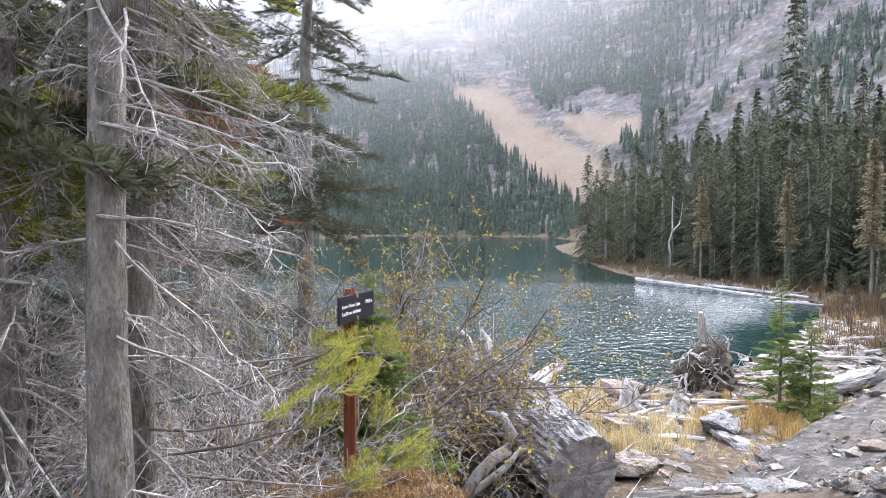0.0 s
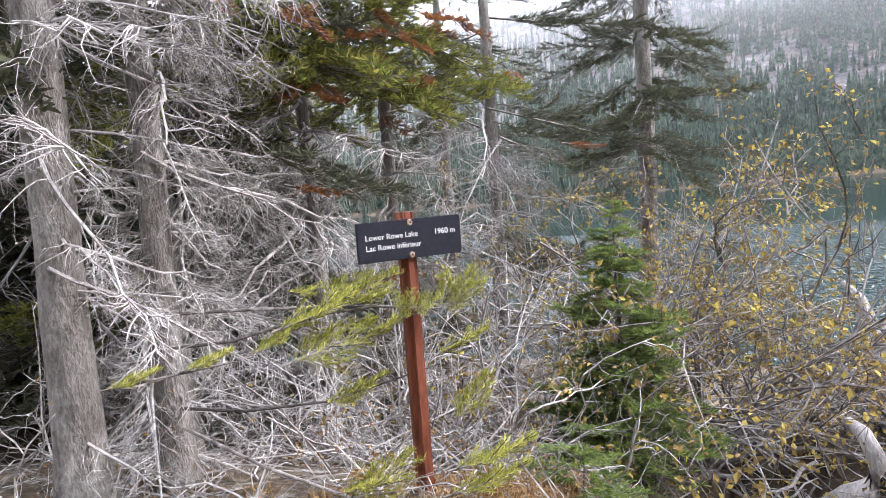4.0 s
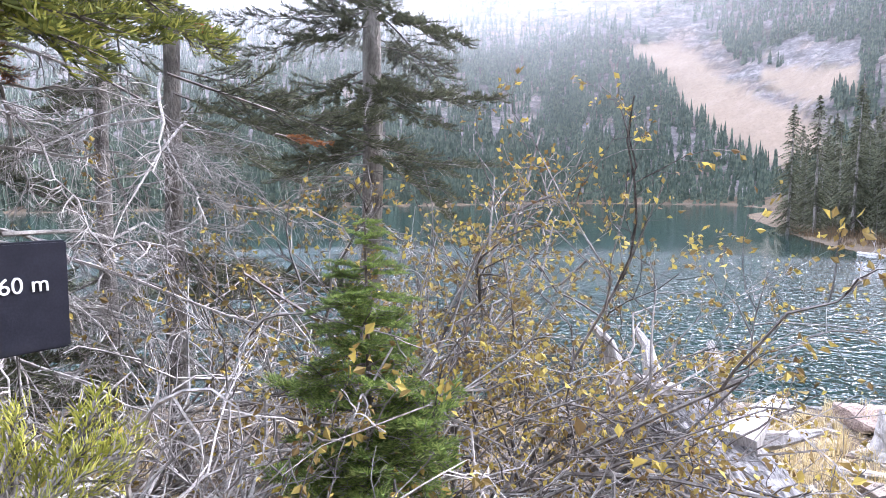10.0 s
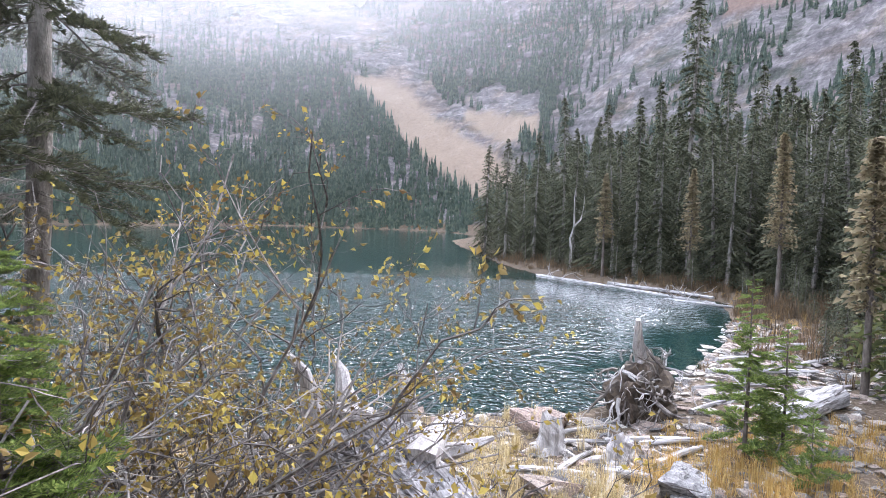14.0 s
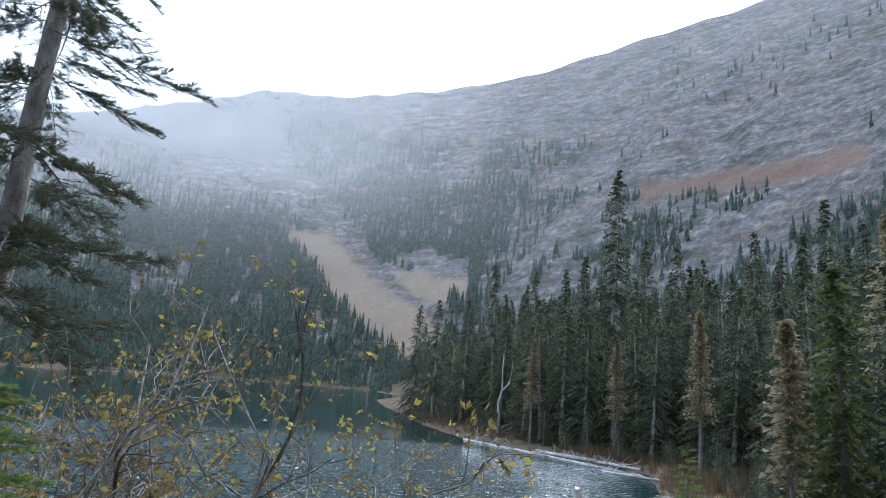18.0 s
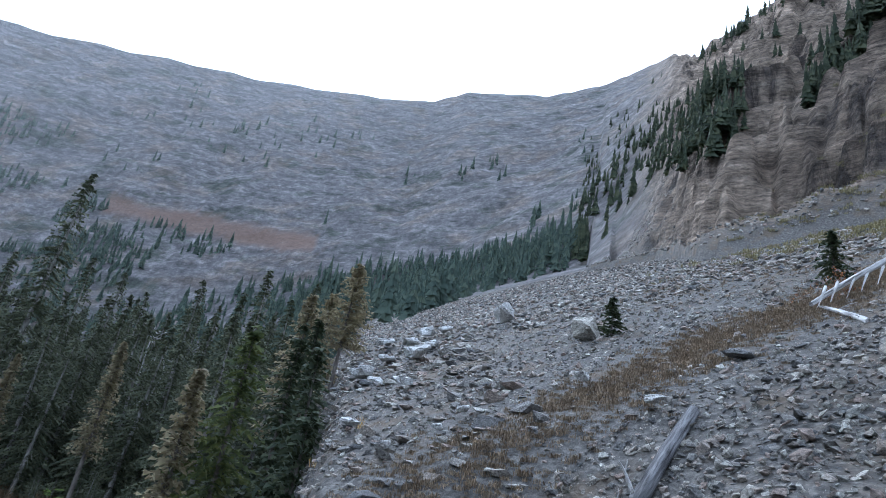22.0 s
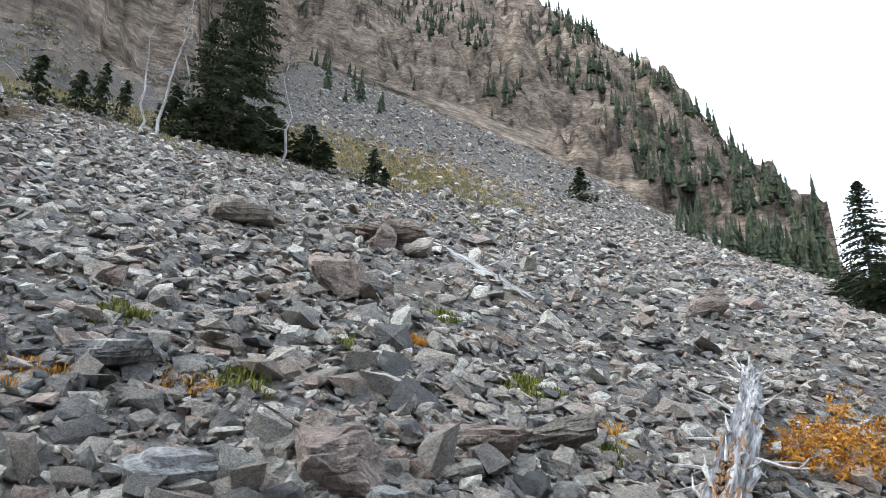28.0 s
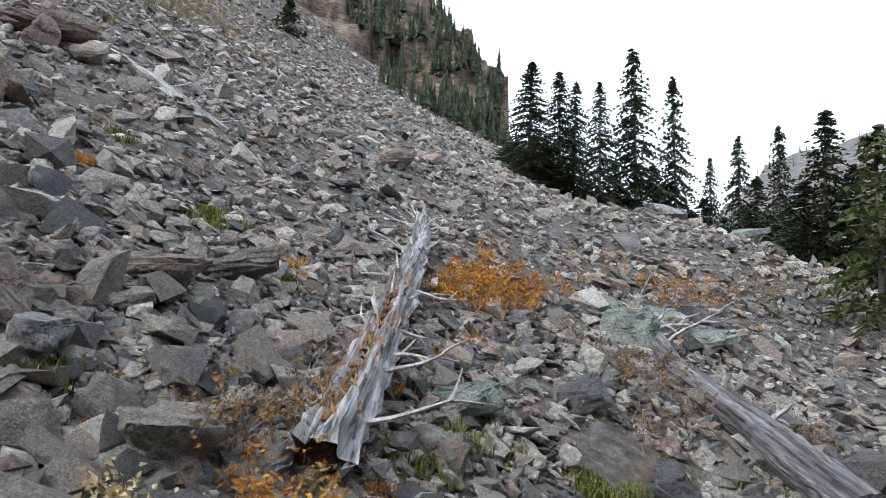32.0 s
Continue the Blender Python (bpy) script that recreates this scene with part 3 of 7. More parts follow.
def build_ground():
    az = np.radians(np.r_[np.arange(0, 104, 0.5), np.arange(104, 210, 0.25), np.arange(210, 360, 0.5)])
    rr = np.r_[0.0, np.geomspace(0.5, 60, 130), np.geomspace(61, 620, 210), np.geomspace(640, 4500, 16)]
    A, Rr = np.meshgrid(az, rr, indexing="ij")
    x, y = Rr * np.sin(A), Rr * np.cos(A)
    z, scree, cliff, far = terrain(x, y)
    z = z + fbm(x * 1.3, y * 1.3, 3, 21) * 0.10 * np.clip(Rr / 3, 0.2, 1) * (Rr < 200)
    n, m = A.shape
    i, j = np.meshgrid(np.arange(n), np.arange(m - 1), indexing="ij")
    k = (i + 1) % n
    F = np.stack([i * m + j, i * m + j + 1, k * m + j + 1, k * m + j], -1).reshape(-1, 4)
    me = mesh_np("ground", np.stack([x, y, z], -1).reshape(-1, 3), F, LAND, smooth=True)
    zone = me.attributes.new("zone", "FLOAT_COLOR", "POINT")
    c = np.stack([scree, cliff, far, np.ones_like(far)], -1).reshape(-1, 4).astype(np.float32)
    zone.data.foreach_set("color", c.ravel())
    tan_fan, meadow = fan_mask(x, y, z)
    fan = me.attributes.new("fan", "FLOAT", "POINT")
    fan.data.foreach_set("value", tan_fan.ravel().astype(np.float32) * 0.85)
    turf = me.attributes.new("meadow", "FLOAT", "POINT")
    turf.data.foreach_set("value", 0.85 * meadow.ravel().astype(np.float32))
    tagged(put("ground", me), "rocky mountain ground with forest litter, grey scree and steep cliffs", "ground", kind="structure")


build_ground()


def water_build(nt, b):
    b.inputs["IOR"].default_value = 1.333
    b.inputs["Base Color"].default_value = (0.009, 0.028, 0.026, 1)
    n1 = noise_tex(nt, 2.9, 1.0, 0.5)
    n2 = noise_tex(nt, 6.5, 1.0, 0.5)
    at = nt.nodes.new("ShaderNodeAttribute")
    at.attribute_name = "ripple"
    h = mix(nt, "MIX", 0.3, n1.outputs[0], n2.outputs[0])
    bp = node(nt, "ShaderNodeBump", Distance=0.62)
    nt.links.new(at.outputs["Fac"], bp.inputs["Strength"])
    nt.links.new(h, bp.inputs["Height"])
    nt.links.new(bp.outputs[0], b.inputs["Normal"])


WATER_MAT = mat("lake_water", water_build, 0.03, spec=0.5)


def build_water():
    """The lake as a fine sheet: rippled by wind over the bay, calm under the far shore and beside the wood."""
    az, rr = np.radians(np.arange(-70, 70, 0.8)), np.geomspace(6, 230, 130)
    A, R = np.meshgrid(az, rr, indexing="ij")
    x, y = R * np.sin(A), R * np.cos(A)
    d = lake_distance(x, y)
    n, m = A.shape
    i, j = np.meshgrid(np.arange(n - 1), np.arange(m - 1), indexing="ij")
    F = np.stack([i * m + j, (i + 1) * m + j, (i + 1) * m + j + 1, i * m + j + 1], -1).reshape(-1, 4)
    F = F[(d.reshape(-1)[F] < 0.5).any(1)]
    used, F = np.unique(F, return_inverse=True)
    V = np.stack([x, y, np.full_like(x, WATER)], -1).reshape(-1, 3)[used]
    me = mesh_np("lake_water", V, F.reshape(-1, 4)[:, ::-1], WATER_MAT, smooth=True)
    wind = 1 - 0.96 * step(35, 47, R + 9 * fbm(x / 9, y / 9, 3, 91))
    lee = step(0.5, 6.5, -d + 3 * fbm(x / 4, y / 4, 2, 93)) * (R > 17) + (R <= 17)
    rip = np.clip(wind * (0.06 + 0.94 * lee), 0.02, 1).reshape(-1)[used]
    me.attributes.new("ripple", "FLOAT", "POINT").data.foreach_set("value", rip.astype(np.float32))
    tagged(put("lake_water", me), "dark green lake water, rippled in the bay, calm under the far shore", "water", kind="structure")


build_water()


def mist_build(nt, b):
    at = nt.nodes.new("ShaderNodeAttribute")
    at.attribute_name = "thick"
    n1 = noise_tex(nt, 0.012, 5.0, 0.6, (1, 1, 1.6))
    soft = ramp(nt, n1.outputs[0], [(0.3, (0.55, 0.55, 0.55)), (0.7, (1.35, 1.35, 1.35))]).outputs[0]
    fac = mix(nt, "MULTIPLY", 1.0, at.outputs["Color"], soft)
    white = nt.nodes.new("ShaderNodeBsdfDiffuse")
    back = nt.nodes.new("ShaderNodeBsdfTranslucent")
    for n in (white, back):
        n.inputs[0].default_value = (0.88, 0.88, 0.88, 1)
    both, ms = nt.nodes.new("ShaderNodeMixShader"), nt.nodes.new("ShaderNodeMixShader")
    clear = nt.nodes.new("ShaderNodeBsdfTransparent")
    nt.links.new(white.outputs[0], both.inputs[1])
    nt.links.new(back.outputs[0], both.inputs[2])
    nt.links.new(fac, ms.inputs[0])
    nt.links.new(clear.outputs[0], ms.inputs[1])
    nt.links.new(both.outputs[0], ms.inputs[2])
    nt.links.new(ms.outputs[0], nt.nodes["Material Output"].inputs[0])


MIST = mat("mist_haze_sheet", mist_build)


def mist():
    """Added sheets for mist and haze over far slopes, thickest on the hidden summit."""
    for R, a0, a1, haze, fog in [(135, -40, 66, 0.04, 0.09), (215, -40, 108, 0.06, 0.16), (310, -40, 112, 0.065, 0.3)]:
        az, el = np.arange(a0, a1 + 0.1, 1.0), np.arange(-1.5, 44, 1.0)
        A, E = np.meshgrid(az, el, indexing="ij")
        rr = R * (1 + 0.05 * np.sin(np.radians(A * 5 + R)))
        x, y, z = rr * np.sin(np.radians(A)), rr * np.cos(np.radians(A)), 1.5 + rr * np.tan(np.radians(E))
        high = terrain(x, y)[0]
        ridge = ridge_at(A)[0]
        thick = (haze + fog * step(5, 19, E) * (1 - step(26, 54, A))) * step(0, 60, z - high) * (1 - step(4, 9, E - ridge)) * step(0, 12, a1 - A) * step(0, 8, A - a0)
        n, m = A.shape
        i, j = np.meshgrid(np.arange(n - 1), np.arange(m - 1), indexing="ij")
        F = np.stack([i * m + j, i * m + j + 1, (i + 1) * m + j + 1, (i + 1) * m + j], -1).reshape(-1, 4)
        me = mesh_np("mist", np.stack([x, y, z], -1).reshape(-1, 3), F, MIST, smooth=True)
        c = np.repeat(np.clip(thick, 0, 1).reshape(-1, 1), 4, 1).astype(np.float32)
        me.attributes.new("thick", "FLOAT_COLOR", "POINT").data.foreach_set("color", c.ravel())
        tagged(put("mist", me), "pale sheets standing in for mist and haze on far mountain slopes", "mist", kind="stuff")


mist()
SIGN = (-0.43, 1.145, 1.40, 42.0)

# ---- conifers ----
def fir_meshes(seed, H, R, bare=0.05, dense=1.0, droop=0.35, dead=0.0):
    """A conifer: trunk, dead lower twigs, and a crown of many small ragged sprays."""
    rng = np.random.default_rng(seed)
    trunk, crown, twigs = Soup(), Soup(), Soup()
    bend = rng.normal(0, 0.012 * H, 2)
    zs = np.linspace(-0.4, H, 9)
    line = np.stack([bend[0] * (zs / H) ** 2, bend[1] * (zs / H) ** 2, zs], -1)
    r0 = 0.011 * H + 0.025
    tube(trunk, line, r0 * (1 - np.clip(zs, 0, H) / H) ** 0.8 + 0.008, 7)
    levels = int(H * 6.0 * dense)
    for z in np.linspace(bare * H, H * 0.985, levels):
        t = (z - bare * H) / (H * (1 - bare))
        reach = R * (1 - t) ** 0.75 * (0.55 + 0.45 * min(1, t * 5 + 0.35)) + 0.06
        for _ in range(rng.integers(4, 7)):
            L = reach * rng.uniform(0.45, 1.15)
            if rng.random() < dead * (1 - t):
                a = rng.uniform(0, 2 * np.pi)
                d = np.array([np.cos(a), np.sin(a), -0.25])
                p0 = np.array([0, 0, z + rng.uniform(-0.1, 0.1)])
                tube(twigs, [p0, p0 + d * L * 0.5, p0 + d * L + [0, 0, -0.1 * L]], [0.012, 0.008, 0.003], 3)
                continue
            a = rng.uniform(0, 2 * np.pi)
            out = np.array([np.cos(a), np.sin(a), 0])
            side = np.array([-np.sin(a), np.cos(a), 0])
            p0 = np.array([bend[0] * (z / H) ** 2, bend[1] * (z / H) ** 2, z + rng.uniform(-0.12, 0.12)])
            lift = 0.25 * t
            k = max(3, int(L / 0.16))
            s = np.linspace(0.12, 1, k)
            q = p0 + np.outer(s * L, out) + np.outer((lift * s - droop * s ** 1.6) * L, [0, 0, 1])
            w = (0.13 + 0.34 * L * (1 - s) * s) * rng.uniform(0.7, 1.3, k)
            u = rng.uniform(0, 1, (4, 2, k))
            sg = np.array([-1.0, 1.0])[:, None]
            tip = q + ((sg * w * (0.6 + 0.6 * u[0]))[..., None] * side + (w * (0.1 + 0.8 * u[1]))[..., None] * out
                       - (1.0 * u[2] * w)[..., None] * [0, 0, 1])
            b1 = np.broadcast_to(q + out * 0.05 + [0, 0, 0.03], tip.shape)
            b2 = q - (0.05 + 0.07 * u[3])[..., None] * out - [0, 0, 0.02]
            V = np.stack([b1, tip, b2], 2).reshape(-1, 3)
            V = np.concatenate([V, [q[-1] + side * 0.05, q[-1] + out * 0.14 + [0, 0, -0.03], q[-1] - side * 0.05]])
            crown.add(V, np.arange(len(V)).reshape(-1, 3))
    return trunk, crown, twigs


def fir_tree(name, label, seed, H, R, needles, bark, m, group="", category="conifer tree", **kw):
    trunk, crown, twigs = fir_meshes(seed, H, R, **kw)
    t = thing(name, label, category, m, group)
    for v, f in zip(twigs.v, twigs.f):
        trunk.add(v, f - f.min())
    put("trunk", trunk.mesh("trunk", bark, True), t)
    put("crown", crown.mesh("crown", needles), t)
    return t

# ---- twigs, boughs and leaves ----
def grow(soup, p, d, L, r, depth, rng, wander=0.25, kids=5, down=0.0, tips=None, spread=0.9, sides=3):
    """A branching twig; the ends go into tips."""
    n = 5 if depth else 4
    pts, q, v = [p], np.array(p, float), np.array(d, float) / np.linalg.norm(d)
    for i in range(n):
        v = v + rng.normal(0, wander, 3) + [0, 0, -down]
        v /= np.linalg.norm(v)
        q = q + v * L / n
        pts.append(q.copy())
    rad = np.linspace(r, r * 0.35, n + 1)
    tube(soup, pts, rad, sides if depth < 2 else 4)
    if tips is not None and depth <= 1:
        tips.extend((pts[k], v) for k in range(2, n + 1))
    if depth > 0:
        for k in range(kids):
            t = rng.uniform(0.15, 1.0)
            i = min(int(t * n), n - 1)
            base = pts[i] + (pts[i + 1] - pts[i]) * (t * n - i)
            ax = pts[i + 1] - pts[i]
            ax = ax / np.linalg.norm(ax)
            side = np.cross(ax, rng.normal(0, 1, 3))
            side /= np.linalg.norm(side) + 1e-9
            nd = ax + side * spread * rng.uniform(0.6, 1.4)
            grow(soup, base, nd, L * rng.uniform(0.3, 0.6) * (1.2 - 0.5 * t), r * 0.5, depth - 1, rng, wander, max(2, kids - 1), down, tips, spread, sides)


def dead_limb_mesh(seed, L=1.6):
    """A bare drooping conifer limb with flat sprays of grey twigs."""
    rng = np.random.default_rng(seed)
    s = Soup()
    n = 8
    t = np.linspace(0, 1, n)
    pts = np.stack([t * L, 0.10 * L * np.sin(t * 2 + seed), -0.18 * L * t ** 1.4 + 0.03 * rng.normal(0, 1, n)], -1)
    tube(s, pts, np.linspace(0.017, 0.005, n), 5)
    for k in range(24):
        u = rng.uniform(0.12, 1.0)
        i = min(int(u * (n - 1)), n - 2)
        base = pts[i] + (pts[i + 1] - pts[i]) * (u * (n - 1) - i)
        sg = 1 if k % 2 else -1
        d = np.array([rng.uniform(0.3, 0.9), sg * rng.uniform(0.5, 1.0), rng.uniform(-0.75, 0.05)])
        grow(s, base, d, L * rng.uniform(0.16, 0.42) * (1.15 - 0.6 * u), rng.uniform(0.0038, 0.0065), 2, rng, 0.16, 4, 0.05)
    return s


def needle_spray(needles, wood, p0, d, L, rng, size=0.024, step_=0.006, up=np.array([0, 0, 1.0]), thin=0.09):
    """A shoot with needles set round it as thin blades."""
    n = 5
    pts, q, v = [np.array(p0)], np.array(p0, float), np.array(d, float) / np.linalg.norm(d)
    for i in range(n):
        v = v + rng.normal(0, 0.06, 3) + [0, 0, 0.02]
        v /= np.linalg.norm(v)
        q = q + v * L / n
        pts.append(q.copy())
    tube(wood, pts, np.linspace(0.003, 0.0015, n + 1), 3)
    m = max(6, int(L / step_))
    t = np.sort(rng.uniform(0.05, 1.0, m)) * n
    i = np.minimum(t.astype(int), n - 1)
    P = np.array(pts)
    base = P[i] + (P[i + 1] - P[i]) * (t - i)[:, None]
    ax = P[i + 1] - P[i]
    ax /= np.linalg.norm(ax, axis=1)[:, None]
    a = rng.uniform(-0.3, np.pi + 0.3, m)
    s1 = np.cross(ax, up)
    s1 /= np.linalg.norm(s1, axis=1)[:, None] + 1e-9
    s2 = np.cross(s1, ax)
    rad = np.cos(a)[:, None] * s1 + np.sin(a)[:, None] * s2
    tip = base + (rad * 0.85 + ax * 0.62) * (size * rng.uniform(0.7, 1.15, m))[:, None]
    w = np.cross(rad, ax) * (thin * size)
    V = np.stack([base + w, base - w, tip - w * 0.6, tip + w * 0.6], 1).reshape(-1, 3)
    k = np.arange(m)[:, None] * 4
    needles.add(V, np.concatenate([k + [0, 1, 2], k + [0, 2, 3]]))


def bough_mesh(seed, L=0.9, size=0.024, fine=1.0, twig_step=0.034):
    """A living fir bough: a limb with flat side shoots full of needles."""
    rng = np.random.default_rng(seed)
    nd, wd = Soup(), Soup()
    n = 7
    t = np.linspace(0, 1, n)
    pts = np.stack([t * L, 0.07 * L * np.sin(2.2 * t + seed), -0.12 * L * t + 0.2 * L * t ** 2 * rng.uniform(-0.6, 0.6)], -1)
    tube(wd, pts, np.linspace(0.009, 0.002, n), 4)
    m = int(L / twig_step)
    for k in range(m):
        u = 0.12 + 0.88 * (k + rng.uniform(0, 1)) / m
        i = min(int(u * (n - 1)), n - 2)
        base = pts[i] + (pts[i + 1] - pts[i]) * (u * (n - 1) - i)
        for sg in (-1, 1):
            if rng.random() < 0.15:
                continue
            ln = L * rng.uniform(0.18, 0.36) * (1.25 - u)
            d = np.array([rng.uniform(0.55, 1.0), sg * rng.uniform(0.6, 1.0), rng.uniform(-0.35, 0.2)])
            needle_spray(nd, wd, base, d, ln + 0.05, rng, size, 0.0034 / fine)
            d2 = d * [1, 0.4, 1] + [0.3, 0, -0.1]
            needle_spray(nd, wd, base + d / np.linalg.norm(d) * ln * 0.45, d2, ln * 0.55 + 0.03, rng, size, 0.0034 / fine)
    needle_spray(nd, wd, pts[-2], pts[-1] - pts[-2], 0.12, rng, size, 0.004 / fine)
    return nd, wd


def leaves(soup, tips, rng, share, size, hang=0.4):
    """Small bent leaves of two blades near twig ends."""
    for p, v in tips:
        if rng.random() > share:
            continue
        for _ in range(rng.integers(1, 3)):
            d = v + rng.normal(0, 0.8, 3) - [0, 0, hang]
            d /= np.linalg.norm(d)
            s = np.cross(d, rng.normal(0, 1, 3))
            s /= np.linalg.norm(s) + 1e-9
            nrm = np.cross(d, s)
            L = size * rng.uniform(0.6, 1.3)
            a = p + rng.normal(0, 0.01, 3)
            fold = nrm * L * rng.uniform(0.05, 0.3)
            soup.add([a, a + d * L * 0.5 + s * L * 0.32 + fold, a + d * L, a + d * L * 0.5 - s * L * 0.32 + fold, a + d * L * 0.5],
                     [(0, 4, 1), (1, 4, 2), (0, 3, 4), (3, 2, 4)])


# ---- stones ----
def hull_arrays(seed, flat):
    """An angular stone: hull of points on a rough block, about a metre across."""
    rng = np.random.default_rng(seed)
    corner = np.array([(a, b, c) for a in (-1, 1) for b in (-1, 1) for c in (-1, 1)], float)
    p = corner * (1 - rng.uniform(0, 0.95, (8, 3)) ** 1.3)
    q = rng.normal(0, 1, (4, 3))
    q /= np.linalg.norm(q, axis=1)[:, None]
    p = np.concatenate([p, q * rng.uniform(0.75, 1.1, (4, 1))])
    p[:, 0] += 0.4 * p[:, 2] * rng.uniform(-1, 1)
    p[:, 2] += 0.3 * p[:, 1] * rng.uniform(-1, 1)
    p *= np.array([0.5, 0.5 * rng.uniform(0.55, 0.95), 0.5 * flat * rng.uniform(0.7, 1.3)])
    bm = bmesh.new()
    for q in p:
        bm.verts.new(q)
    bmesh.ops.convex_hull(bm, input=bm.verts[:])
    loose = [v for v in bm.verts if not v.link_faces]
    bmesh.ops.delete(bm, geom=loose, context="VERTS")
    bmesh.ops.triangulate(bm, faces=bm.faces[:])
    bm.verts.index_update()
    V = np.array([v.co[:] for v in bm.verts])
    F = np.array([[v.index for v in f.verts] for f in bm.faces])
    bm.free()
    return V, F


STONES = [hull_arrays(900 + i, f) for i, f in enumerate([0.3, 0.42, 0.55, 0.32, 0.7, 0.5, 0.26, 0.38, 0.6, 0.48, 0.35, 0.55, 0.42, 0.28, 0.5, 0.8])]
STONE_MESHES = [mesh_np("stone", V, F, STONE) for V, F in STONES]


def boulder(name, label, x, y, size, rz=0.0, tilt=(0, 0), seed=0, flat=0.5, lift=0.0, material=None, category="rock", group="", squash=(1, 1, 1)):
    """A larger rock: hull cut once more along its edges and roughened."""
    rng = np.random.default_rng(seed + 5000)
    V, F = hull_arrays(seed + 3000, flat * 0.85)
    bm = bmesh.new()
    vs = [bm.verts.new(v) for v in V]
    for f in F:
        bm.faces.new([vs[i] for i in f])
    bmesh.ops.dissolve_limit(bm, angle_limit=radians(12), verts=bm.verts[:], edges=bm.edges[:])
    bmesh.ops.bevel(bm, geom=bm.edges[:], offset=0.03, segments=1, affect="EDGES")
    bmesh.ops.triangulate(bm, faces=bm.faces[:])
    bmesh.ops.subdivide_edges(bm, edges=bm.edges[:], cuts=3, use_grid_fill=True)
    for v in bm.verts:
        n = noise.noise(v.co * 4 + Vector((seed, 0, 0))) * 0.06 + noise.noise(v.co * 12) * 0.034
        layer = math.floor(v.co.z * 17) / 17 - v.co.z
        v.co += v.co.normalized() * n + Vector((0, 0, layer * 0.8))
    me = bpy.data.meshes.new(name)
    bm.to_mesh(me)
    bm.free()
    me.materials.append(material or STONE)
    z = ground(x, y) + size * flat * 0.28 + lift
    ob = put(name, me, None, pose(x, y, z, tilt[0], tilt[1], rz) @ Matrix.Diagonal((size * squash[0], size * squash[1], size * squash[2], 1)))
    return tagged(ob, label, category, group)

# ---- the wood on the far side of the bay ----
def on_ground(x, y, rx=0.0, ry=0.0, rz=0.0, s=1.0, sink=0.1):
    return pose(x, y, ground(x, y) - sink, rx, ry, rz) @ Matrix.Diagonal((s, s, s, 1))


def stand(kinds, x, y, H, rng, lean=1.5):
    """Set a tree of about the wanted height, as a copy of the nearest kind."""
    i = min(range(len(kinds)), key=lambda k: abs(kinds[k][0] - H) + rng.uniform(0, 1.6))
    h0, t, used = kinds[i]
    m = on_ground(x, y, rng.normal(0, lean), rng.normal(0, lean), rng.uniform(0, 360), H / h0)
    if used:
        t = copy_thing(t, m)
    kinds[i][2] = True
    t.matrix_basis = m
    return t


